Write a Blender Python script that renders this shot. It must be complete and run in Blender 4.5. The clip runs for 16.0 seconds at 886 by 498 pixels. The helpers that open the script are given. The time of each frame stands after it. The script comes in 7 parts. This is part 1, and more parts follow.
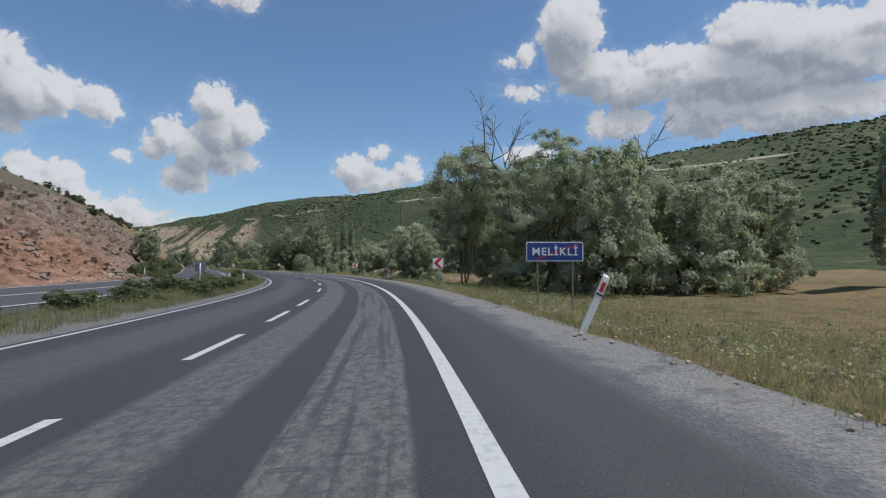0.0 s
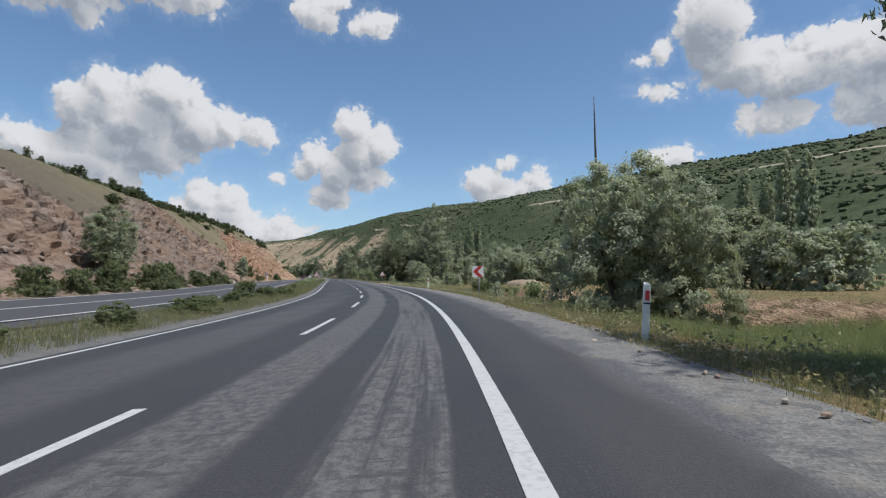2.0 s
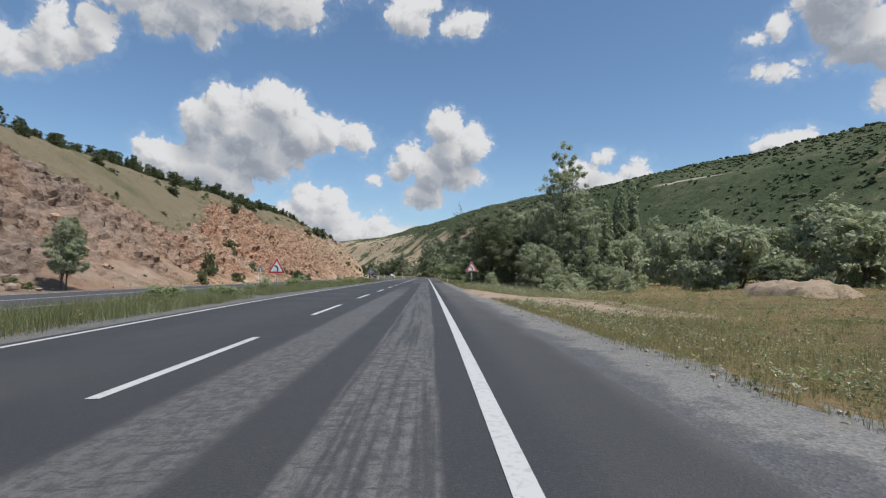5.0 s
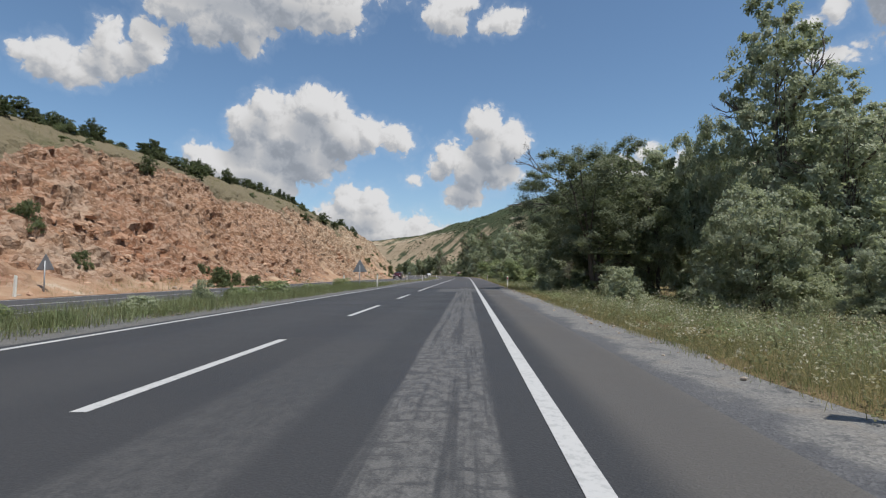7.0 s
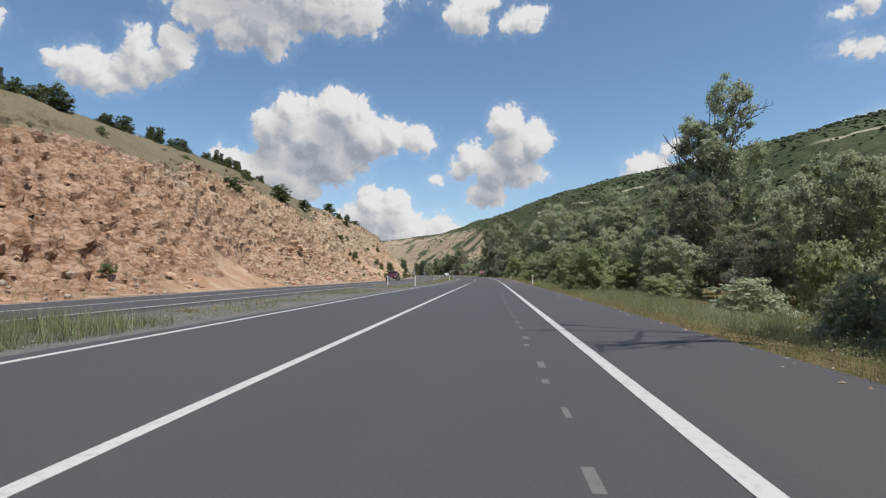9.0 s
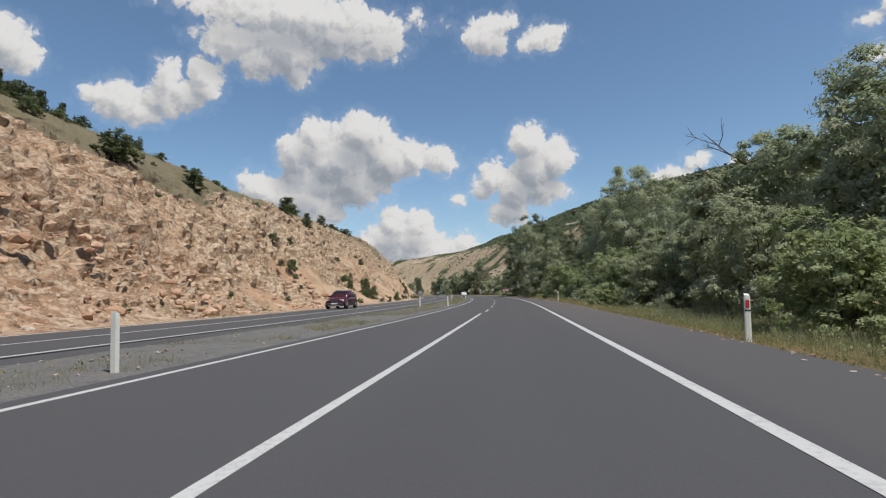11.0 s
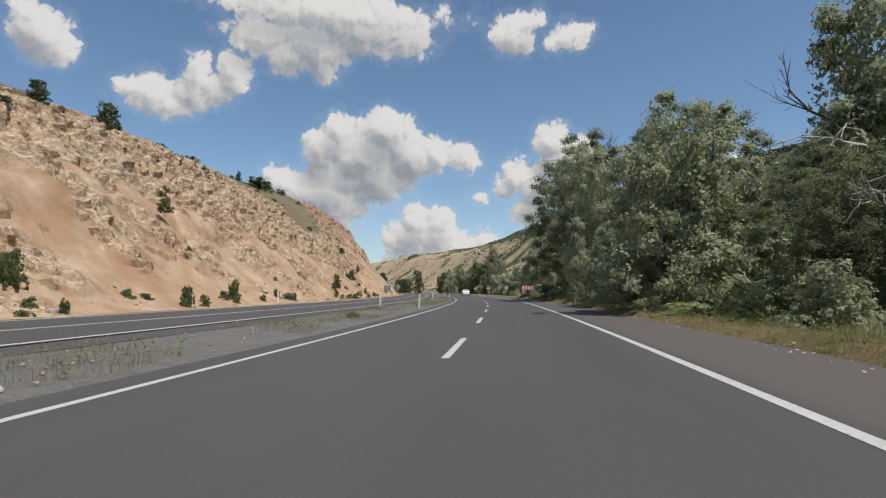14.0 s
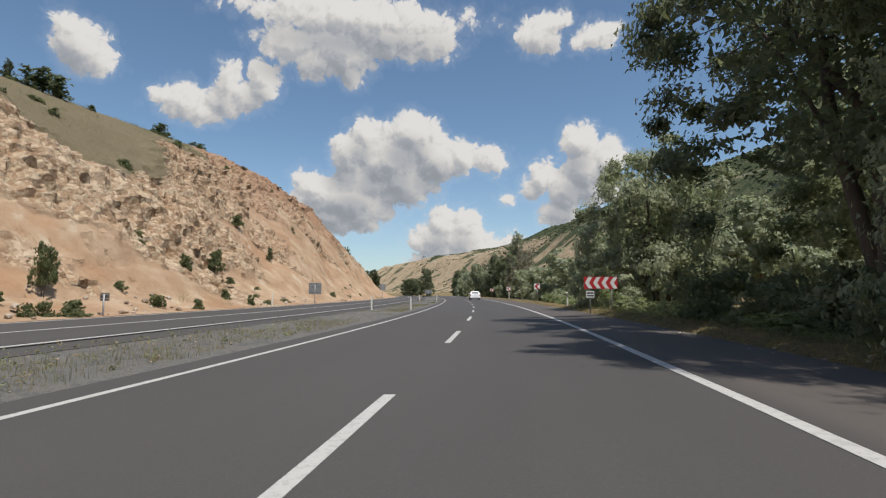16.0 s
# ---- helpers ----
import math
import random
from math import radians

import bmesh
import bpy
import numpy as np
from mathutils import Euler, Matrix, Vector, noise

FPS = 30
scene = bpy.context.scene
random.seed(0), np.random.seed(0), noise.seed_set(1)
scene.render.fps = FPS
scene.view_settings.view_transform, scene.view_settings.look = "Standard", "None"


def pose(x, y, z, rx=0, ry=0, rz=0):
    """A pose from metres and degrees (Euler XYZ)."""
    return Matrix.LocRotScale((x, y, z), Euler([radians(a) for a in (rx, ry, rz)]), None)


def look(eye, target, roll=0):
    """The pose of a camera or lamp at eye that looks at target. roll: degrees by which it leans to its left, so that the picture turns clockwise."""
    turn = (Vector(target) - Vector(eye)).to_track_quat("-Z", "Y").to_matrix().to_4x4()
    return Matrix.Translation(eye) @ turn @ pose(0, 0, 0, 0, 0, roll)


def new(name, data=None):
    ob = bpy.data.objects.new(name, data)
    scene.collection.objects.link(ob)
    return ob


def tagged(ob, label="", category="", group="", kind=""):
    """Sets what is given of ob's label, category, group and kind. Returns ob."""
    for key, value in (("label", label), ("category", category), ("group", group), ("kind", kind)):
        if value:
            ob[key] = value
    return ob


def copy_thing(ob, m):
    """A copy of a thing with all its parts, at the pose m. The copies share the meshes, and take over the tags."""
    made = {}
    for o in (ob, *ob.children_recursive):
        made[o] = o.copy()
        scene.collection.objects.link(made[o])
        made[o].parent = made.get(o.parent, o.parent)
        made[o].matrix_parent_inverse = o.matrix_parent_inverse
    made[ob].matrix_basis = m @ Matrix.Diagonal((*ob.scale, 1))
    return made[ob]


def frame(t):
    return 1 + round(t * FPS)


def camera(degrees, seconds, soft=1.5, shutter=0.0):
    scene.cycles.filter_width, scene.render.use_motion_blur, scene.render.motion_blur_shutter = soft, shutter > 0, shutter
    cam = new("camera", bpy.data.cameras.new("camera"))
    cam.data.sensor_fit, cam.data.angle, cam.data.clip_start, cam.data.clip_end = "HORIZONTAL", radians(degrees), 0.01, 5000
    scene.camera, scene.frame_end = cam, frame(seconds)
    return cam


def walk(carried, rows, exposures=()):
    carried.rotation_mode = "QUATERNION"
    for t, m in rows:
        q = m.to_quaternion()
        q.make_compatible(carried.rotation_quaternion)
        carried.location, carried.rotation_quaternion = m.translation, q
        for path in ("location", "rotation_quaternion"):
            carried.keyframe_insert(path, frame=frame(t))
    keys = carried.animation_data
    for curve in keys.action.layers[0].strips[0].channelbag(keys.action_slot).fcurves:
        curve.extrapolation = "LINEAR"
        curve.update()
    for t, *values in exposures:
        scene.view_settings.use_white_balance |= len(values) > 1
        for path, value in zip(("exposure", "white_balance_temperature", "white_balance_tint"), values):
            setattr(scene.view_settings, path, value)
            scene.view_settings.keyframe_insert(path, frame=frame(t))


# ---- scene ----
cam = camera(80.3, 16.0, soft=1.2)
# ---- the drive: seconds, eye, target, roll ----
PATH = [
    (0, (-0.523, -0.054, 1.018), (-0.756, 9.936, 1.410), 0.82),
    (0.5, (-1.687, 9.288, 1.017), (-2.598, 19.237, 1.454), 0.61),
    (1, (-3.160, 18.523, 1.018), (-4.848, 28.366, 1.535), 0.63),
    (1.5, (-4.964, 27.631, 1.020), (-7.439, 37.301, 1.615), 0.65),
    (2, (-7.162, 36.582, 1.021), (-9.803, 46.211, 1.579), 0.75),
    (2.5, (-9.721, 45.367, 1.022), (-12.573, 54.937, 1.549), 0.83),
    (3, (-12.591, 53.987, 1.024), (-15.683, 63.485, 1.519), 0.79),
    (3.5, (-15.794, 62.477, 1.026), (-19.103, 71.900, 1.517), 1.22),
    (4, (-19.347, 70.877, 1.026), (-23.157, 80.110, 1.518), 0.91),
    (4.2, (-20.853, 74.215, 1.027), (-24.840, 83.373, 1.520), 0.92),
    (4.5, (-23.187, 79.202, 1.029), (-27.279, 88.313, 1.524), 0.88),
    (5, (-27.242, 87.479, 1.034), (-31.538, 96.496, 1.534), 0.66),
    (5.5, (-31.430, 95.745, 1.041), (-35.933, 104.660, 1.543), 0.37),
    (6, (-35.693, 104.028, 1.047), (-40.364, 112.856, 1.544), 0.14),
    (6.3, (-38.275, 109.010, 1.049), (-43.012, 117.803, 1.536), 0.09),
    (6.5, (-40.004, 112.335, 1.050), (-44.833, 121.080, 1.514), 0.07),
    (7, (-44.351, 120.668, 1.050), (-49.332, 129.327, 1.524), 0.09),
    (7.5, (-48.762, 129.014, 1.050), (-53.865, 137.601, 1.524), -0.15),
    (8, (-53.225, 137.370, 1.050), (-58.420, 145.902, 1.519), -0.17),
    (8.5, (-57.733, 145.745, 1.050), (-63.007, 154.228, 1.519), -0.08),
    (9, (-62.290, 154.127, 1.050), (-67.638, 162.564, 1.521), -0.14),
    (9.5, (-66.843, 162.552, 1.050), (-72.357, 170.872, 1.665), -0.77),
    (9.7, (-68.653, 165.941, 1.050), (-74.246, 174.204, 1.719), -1.59),
    (10, (-71.358, 171.043, 1.050), (-76.987, 179.278, 1.753), -1.86),
    (10.5, (-75.865, 179.582, 1.049), (-81.539, 187.780, 1.824), -1.74),
    (11, (-80.386, 188.169, 1.041), (-86.091, 196.339, 1.885), -1.23),
    (11.5, (-84.937, 196.804, 1.026), (-90.666, 204.953, 1.914), -0.69),
    (11.8, (-87.682, 202.003, 1.017), (-93.424, 210.141, 1.908), -0.52),
    (12, (-89.521, 205.477, 1.011), (-95.290, 213.598, 1.889), -0.36),
    (12.5, (-94.220, 214.262, 0.999), (-100.054, 222.340, 1.831), 0.40),
    (13, (-99.091, 223.233, 0.995), (-104.994, 231.264, 1.803), 0.61),
    (13.5, (-104.142, 232.383, 0.992), (-110.105, 240.372, 1.782), 0.62),
    (14, (-109.384, 241.713, 0.990), (-115.412, 249.651, 1.791), 0.52),
    (14.5, (-114.811, 251.188, 0.990), (-120.890, 259.086, 1.798), 0.72),
    (15, (-120.427, 260.785, 0.991), (-126.595, 268.613, 1.811), 0.49),
    (15.5, (-126.251, 270.495, 0.993), (-132.552, 278.215, 1.824), 0.55),
    (16, (-132.326, 280.277, 0.995), (-138.750, 287.894, 1.838), 0.41),
]
walk(cam, [(t, look(eye, target, roll)) for t, eye, target, roll in PATH], exposures=[(0.0, -0.08, 6000, 10), (0.6, -0.12, 6000, 10), (1.0, -0.04, 6050, 10), (1.5, 0.06, 6100, 10), (4.0, 0.08, 6200, 10), (8.0, 0.02, 6350, 10), (9.0, 0.16, 6350, 10), (9.6, 0.1, 6400, 10), (12.0, 0.04, 6450, 10), (14.0, 0.02, 6550, 10), (16.0, 0.04, 6600, 10)])

# ---- sky, clouds and sun ----
SUN_YAW, SUN_HIGH = -98.0, 66.0   # degrees: turn left from +y, height
sun_way = Vector((-math.sin(radians(SUN_YAW)) * math.cos(radians(SUN_HIGH)), math.cos(radians(SUN_YAW)) * math.cos(radians(SUN_HIGH)), math.sin(radians(SUN_HIGH))))
sun = new("sun", bpy.data.lights.new("sun", "SUN"))
sun.data.energy, sun.data.angle, sun.data.color = 4.6, radians(0.6), (1.0, 0.95, 0.87)
sun.matrix_world = look((0, 0, 60), Vector((0, 0, 60)) - sun_way)

# cumulus clouds: yaw, height and half-sizes of their lobes, in degrees
CLOUD_BIG = [(43.7, 17.0, 3.1, 2.5), (48.8, 16.9, 1.8, 1.8), (50.4, 14.7, 2.3, 2.3), (46.0, 14.1, 4.3, 2.8), (41.0, 14.6, 3.1, 2.6), (38.2, 14.8, 1.8, 1.7), (35.2, 14.5, 2.1, 1.4), (49.6, 11.5, 3.3, 2.0), (53.9, 10.9, 2.2, 1.9), (44.5, 11.8, 3.5, 2.3), (48.1, 9.0, 2.6, 1.5), (51.4, 9.4, 3.0, 1.9), (55.7, 12.1, 0.7, 0.8)]
CLOUD_TOWER = [(25.3, 15.9, 2.0, 1.9), (22.6, 14.1, 2.0, 2.0), (24.9, 13.0, 2.6, 2.5), (26.8, 11.0, 2.2, 2.2), (27.8, 8.8, 2.1, 1.5), (29.3, 12.4, 1.7, 1.8), (30.5, 11.0, 1.0, 1.0), (24.1, 10.9, 2.2, 1.6), (22.4, 10.7, 1.3, 1.0), (33.0, 10.1, 0.5, 0.4)]
CLOUD_LOW = [(40.2, 7.7, 1.7, 1.7), (37.7, 7.5, 1.8, 1.6), (41.2, 5.8, 2.5, 1.8), (38.0, 5.3, 3.2, 1.9), (35.1, 4.7, 2.8, 1.5), (32.5, 5.5, 1.2, 1.0), (38.7, 3.6, 4.8, 1.1)]
CLOUD_TOP = [(56.5, 25.0, 4.0, 1.6), (51.8, 25.1, 4.1, 2.2), (46.2, 26.4, 4.7, 2.0), (41.7, 26.3, 3.0, 1.7), (50.3, 22.7, 1.4, 1.3), (53.9, 23.5, 2.6, 1.4), (49.6, 28.1, 12.3, 1.9), (29.6, 26.6, 2.6, 1.9), (27.7, 27.7, 1.5, 1.0), (23.4, 26.1, 2.2, 1.2), (24.9, 25.9, 1.3, 0.7)]
CLOUD_LEFT = [(67.0, 18.3, 2.2, 1.7), (68.8, 18.4, 1.1, 0.8), (65.5, 17.6, 1.8, 1.2), (63.0, 20.7, 1.2, 1.9), (59.7, 21.3, 1.6, 2.0), (61.4, 19.5, 1.6, 1.4), (63.4, 18.8, 1.7, 1.3), (75.7, 21.4, 2.3, 2.1), (74.3, 20.5, 1.2, 1.1), (76.5, 22.7, 1.5, 1.3)]
CLOUD_RIGHT = [(-12.2, 24.1, 3.3, 3.9), (-14.6, 20.2, 3.9, 2.3), (-19.1, 18.7, 4.4, 2.2), (-21.8, 20.5, 3.2, 1.6), (-29.3, 21.8, 4.0, 2.5), (-27.8, 18.7, 7.8, 3.1), (-32.4, 20.3, 6.8, 2.9), (-36.5, 18.5, 4.7, 2.3), (-33.2, 14.9, 6.5, 2.0), (-18.0, 15.5, 2.8, 1.2), (-25.4, 15.4, 4.3, 2.1), (-38.8, 21.0, 2.7, 1.6), (-7.2, 19.0, 1.3, 0.5)]
CLOUD_HILL = [(11.0, 10.3, 2.2, 1.9), (8.9, 9.7, 2.5, 1.3), (6.7, 9.7, 1.8, 1.0), (5.3, 10.9, 1.6, 1.1), (8.7, 12.4, 1.1, 0.7), (-8.1, 12.3, 2.5, 1.1), (-17.4, 15.2, 2.7, 1.6), (-14.9, 15.3, 0.9, 0.8), (-7.3, 18.7, 1.6, 0.6), (-5.3, 21.7, 0.8, 0.5), (-7.7, 22.4, 1.0, 1.1)]
CLOUD_HAZE = [(52.5, 8.2, 5.8, 1.9), (35.7, 4.3, 6.7, 1.5), (51.3, 9.8, 5.3, 3.0)]
CLOUD_AROUND = [(120, 22, 9, 4), (150, 35, 12, 5), (-80, 25, 10, 4), (-120, 40, 12, 6), (175, 20, 10, 4), (95, 45, 10, 5)]


class Nodes:
    """Short hand for building a node tree."""

    def __init__(self, tree):
        self.t = tree

    def add(self, kind, **props):
        n = self.t.nodes.new(kind)
        for k, v in props.items():
            if k == "operation":
                n.operation = v
            elif k == "blend":
                n.data_type, n.blend_type = "RGBA", v
            elif k == "type":
                n.interpolation_type = v
        return n

    def put(self, node, values):
        for k, v in values.items():
            if hasattr(v, "is_output"):
                self.t.links.new(v, node.inputs[k])
            elif v is not None:
                node.inputs[k].default_value = v

    def math(self, op, a, b=None, c=None, clamp=False):
        n = self.add("ShaderNodeMath", operation=op)
        n.use_clamp = clamp
        self.put(n, {0: a, 1: b, 2: c})
        return n.outputs[0]

    def vec(self, op, a, b=None):
        n = self.add("ShaderNodeVectorMath", operation=op)
        self.put(n, {0: a, 1: b})
        return n.outputs["Value"] if op in ("LENGTH", "DOT_PRODUCT", "DISTANCE") else n.outputs[0]

    def noise(self, vector, scale, detail=4.0, rough=0.55, distort=0.0):
        n = self.add("ShaderNodeTexNoise")
        self.put(n, {"Vector": vector, "Scale": scale, "Detail": detail, "Roughness": rough, "Distortion": distort})
        return n.outputs[0]

    def voronoi(self, vector, scale, feature="F1", out="Distance"):
        n = self.add("ShaderNodeTexVoronoi")
        n.feature = feature
        self.put(n, {"Vector": vector, "Scale": scale})
        return n.outputs[out]

    def span(self, value, a, b, lo=0.0, hi=1.0, smooth=True):
        n = self.add("ShaderNodeMapRange")
        n.interpolation_type = "SMOOTHSTEP" if smooth else "LINEAR"
        self.put(n, {0: value, 1: a, 2: b, 3: lo, 4: hi})
        return n.outputs[0]

    def mix(self, fac, a, b, blend="MIX"):
        n = self.add("ShaderNodeMix", blend=blend)
        self.put(n, {0: fac, 6: a, 7: b})
        return n.outputs[2]


def cloud_field():
    """A node group: how far inside a cloud a sky direction (yaw, height) lies."""
    g = bpy.data.node_groups.new("cloud_field", "ShaderNodeTree")
    g.interface.new_socket("Place", in_out="INPUT", socket_type="NodeSocketVector")
    g.interface.new_socket("Field", in_out="OUTPUT", socket_type="NodeSocketFloat")
    g.interface.new_socket("Lobes", in_out="OUTPUT", socket_type="NodeSocketFloat")
    n = Nodes(g)
    place = n.add("NodeGroupInput").outputs[0]
    best = None
    for lobes in (CLOUD_BIG, CLOUD_TOWER, CLOUD_LOW, CLOUD_TOP, CLOUD_LEFT, CLOUD_RIGHT, CLOUD_HILL, CLOUD_HAZE, CLOUD_AROUND):
        for yaw, high, a, b in lobes:
            gap = n.vec("MULTIPLY", n.vec("SUBTRACT", place, (yaw, high, 0)), (1 / a, 1 / b, 0))
            far = n.math("MULTIPLY", n.math("SUBTRACT", n.vec("LENGTH", gap), 1.0), min(a, b))
            if best is None:
                best = far
            else:
                best = n.math("SMOOTH_MIN", best, far, 0.3)
    warp = n.add("ShaderNodeTexNoise")
    n.put(warp, {"Vector": place, "Scale": 0.55, "Detail": 3.0, "Roughness": 0.55})
    bent = n.vec("ADD", place, n.vec("MULTIPLY", n.vec("SUBTRACT", warp.outputs["Color"], (0.5, 0.5, 0.5)), (2.2, 1.6, 0)))
    lump = n.math("MULTIPLY", n.math("SUBTRACT", 0.42, n.voronoi(bent, 0.62)), 1.0)
    knob = n.math("MULTIPLY", n.math("SUBTRACT", 0.42, n.voronoi(bent, 1.7)), 0.5)
    fine = n.math("MULTIPLY", n.math("SUBTRACT", n.noise(bent, 2.4, 5.0, 0.62), 0.5), 0.8)
    lobes = n.math("SUBTRACT", 0.42, best)
    total = n.math("ADD", n.math("ADD", lobes, fine), n.math("ADD", lump, knob))
    out = n.add("NodeGroupOutput")
    g.links.new(total, out.inputs[0])
    g.links.new(lobes, out.inputs[1])
    return g


def make_world():
    world = bpy.data.worlds.new("sky")
    scene.world = world
    world.use_nodes = True
    t = world.node_tree
    n = Nodes(t)
    t.nodes.clear()
    way = n.add("ShaderNodeTexCoord").outputs["Generated"]
    sep = n.add("ShaderNodeSeparateXYZ")
    t.links.new(way, sep.inputs[0])
    deg = 180 / math.pi
    yaw = n.math("MULTIPLY", n.math("ARCTAN2", n.math("MULTIPLY", sep.outputs[0], -1.0), sep.outputs[1]), deg)
    high = n.math("MULTIPLY", n.math("ARCSINE", sep.outputs[2]), deg)
    join = n.add("ShaderNodeCombineXYZ")
    n.put(join, {0: yaw, 1: high, 2: 0.0})
    field = cloud_field()
    here, near, above = (n.add("ShaderNodeGroup") for _ in range(3))
    here.node_tree = near.node_tree = above.node_tree = field
    t.links.new(join.outputs[0], here.inputs[0])
    t.links.new(n.vec("ADD", join.outputs[0], (-0.45, 0.65, 0)), near.inputs[0])
    t.links.new(n.vec("ADD", join.outputs[0], (-0.6, 2.4, 0)), above.inputs[0])
    inside = here.outputs[0]
    cover = n.span(inside, -0.05, 0.42)
    veil = n.math("MULTIPLY", n.span(inside, -0.9, 0.2), 0.12)
    # lobes lit from above, their undersides grey
    lit = n.span(n.math("SUBTRACT", inside, near.outputs[0]), -1.0, 0.6)
    deep = n.span(above.outputs[1], -0.4, 2.2)
    shade = n.math("MULTIPLY", n.math("ADD", 0.60, n.math("MULTIPLY", lit, 0.40)), n.math("SUBTRACT", 1.0, n.math("MULTIPLY", deep, 0.48)))
    tone = n.math("ADD", 0.15, n.math("MULTIPLY", shade, 0.56))
    white = n.mix(n.span(shade, 0.3, 0.8), (0.86, 0.93, 1.04, 1), (1.0, 0.985, 0.97, 1))
    sky = n.add("ShaderNodeTexSky")
    sky.sky_type, sky.sun_disc = "NISHITA", False
    sky.sun_elevation, sky.sun_rotation = radians(SUN_HIGH), radians(-SUN_YAW)
    sky.altitude, sky.air_density, sky.dust_density, sky.ozone_density = 900.0, 1.0, 1.0, 1.4
    blue = n.vec("MULTIPLY", sky.outputs[0], (SKY * 1.0, SKY * 1.10, SKY * 1.10))
    bright = n.vec("MULTIPLY", white, (1.0, 1.0, 1.0))
    scaled = n.vec("SCALE", bright)
    t.links.new(tone, scaled.node.inputs["Scale"])
    far_haze = n.span(high, 1.0, 16.0, 0.22, 0.0)
    hazy = n.mix(far_haze, blue, (0.40, 0.50, 0.64, 1))
    veiled = n.mix(veil, hazy, (0.6, 0.66, 0.74, 1))
    full = n.mix(cover, veiled, scaled)
    back = n.add("ShaderNodeBackground")
    t.links.new(full, back.inputs[0])
    back.inputs[1].default_value = 1.0
    t.links.new(back.outputs[0], n.add("ShaderNodeOutputWorld").inputs[0])
    world.cycles.sampling_method = "MANUAL"
    world.cycles.sample_map_resolution = 512


SKY = 0.108
make_world()

# ---- materials ----
import functools

def material(name, build):
    m = bpy.data.materials.new(name)
    m.use_nodes = True
    t = m.node_tree
    n = Nodes(t)
    shader = t.nodes["Principled BSDF"]
    build(n, shader)
    return m


def world_place(n):
    return n.add("ShaderNodeNewGeometry").outputs["Position"]


def bump(n, shader, height, strength, distance):
    b = n.add("ShaderNodeBump")
    n.put(b, {"Height": height, "Strength": strength, "Distance": distance})
    n.t.links.new(b.outputs[0], shader.inputs["Normal"])


def island(n):
    return n.add("ShaderNodeNewGeometry").outputs["Random Per Island"]


def lane_uv(n):
    """Metres left of the edge line and along the road."""
    sep = n.add("ShaderNodeSeparateXYZ")
    lane = n.add("ShaderNodeUVMap")
    lane.uv_map = "lane"
    n.t.links.new(lane.outputs[0], sep.inputs[0])
    return sep.outputs[0], sep.outputs[1]


def strip(n, across, centre, half, soft):
    return n.span(n.math("ABSOLUTE", n.math("SUBTRACT", across, centre)), half, half + soft, 1.0, 0.0)


def old_asphalt(n, sh):
    p = world_place(n)
    d, s = lane_uv(n)
    grain = n.noise(p, 38.0, 4.0, 0.8)
    chips = n.voronoi(p, 70.0)
    wide = n.noise(p, 0.35, 3.0)
    uv = n.add("ShaderNodeUVMap").outputs[0]
    wobble = n.math("ADD", d, n.math("MULTIPLY", n.math("SUBTRACT", n.noise(p, 0.22, 3.0, 0.6), 0.5), 0.16))
    # surface stripped to the chippings in the wheel tracks, in long streaks
    streak = n.noise(n.vec("MULTIPLY", uv, (7.0, 0.16, 1.0)), 1.0, 3.0, 0.6)
    right = n.math("MULTIPLY", strip(n, wobble, 0.84, 0.40, 0.06), n.span(streak, 0.36, 0.54, 0.2, 1.0))
    left = n.math("MULTIPLY", strip(n, wobble, 2.30, 0.34, 0.20), n.span(s, 118.0, 142.0, 0.85, 0.08))
    far = n.math("MULTIPLY", strip(n, wobble, 5.0, 0.5, 0.7), n.span(s, 50.0, 90.0, 0.45, 0.1))
    worn = n.math("MAXIMUM", right, n.math("MAXIMUM", left, far))
    worn = n.math("MAXIMUM", worn, n.math("MULTIPLY", n.math("MULTIPLY", strip(n, s, 164.0, 2.6, 1.2), strip(n, d, 1.2, 1.1, 0.4)), 0.8))
    broken = n.span(n.noise(n.vec("MULTIPLY", uv, (3.2, 1.6, 1.0)), 3.2, 6.0, 0.78), 0.38, 0.60)
    worn = n.math("MULTIPLY", worn, n.math("ADD", 0.30, n.math("MULTIPLY", broken, 0.70)))
    worn = n.math("MAXIMUM", worn, n.math("MULTIPLY", n.span(n.math("ADD", d, n.math("MULTIPLY", wide, 0.6)), -0.75, -1.1), 0.45))
    base = n.mix(wide, (0.026, 0.027, 0.029, 1), (0.044, 0.044, 0.046, 1))
    pale = n.mix(grain, (0.056, 0.056, 0.056, 1), (0.19, 0.182, 0.17, 1))
    col = n.mix(worn, base, pale)
    dusty = n.math("MULTIPLY", n.span(d, -0.2, -0.6), n.span(s, 92.0, 125.0, 0.15, 0.7))
    col = n.mix(dusty, col, n.mix(grain, (0.075, 0.069, 0.062, 1), (0.135, 0.124, 0.11, 1)))
    col = n.mix(n.math("MULTIPLY", n.span(grain, 0.45, 0.75), 0.28), col, (0.13, 0.126, 0.122, 1))
    tar = n.span(n.noise(n.vec("MULTIPLY", uv, (1.6, 7.0, 1)), 1.3, 4.0, 0.7), 0.55, 0.63)
    col = n.mix(n.math("MULTIPLY", n.math("MULTIPLY", tar, worn), 0.8), col, (0.03, 0.031, 0.034, 1))
    n.t.links.new(col, sh.inputs["Base Color"])
    n.put(sh, {"Roughness": n.span(wide, 0.2, 0.8, 0.62, 0.82)})
    sh.inputs["Specular IOR Level"].default_value = 0.35
    bump(n, sh, n.math("ADD", chips, grain), 0.55, 0.008)


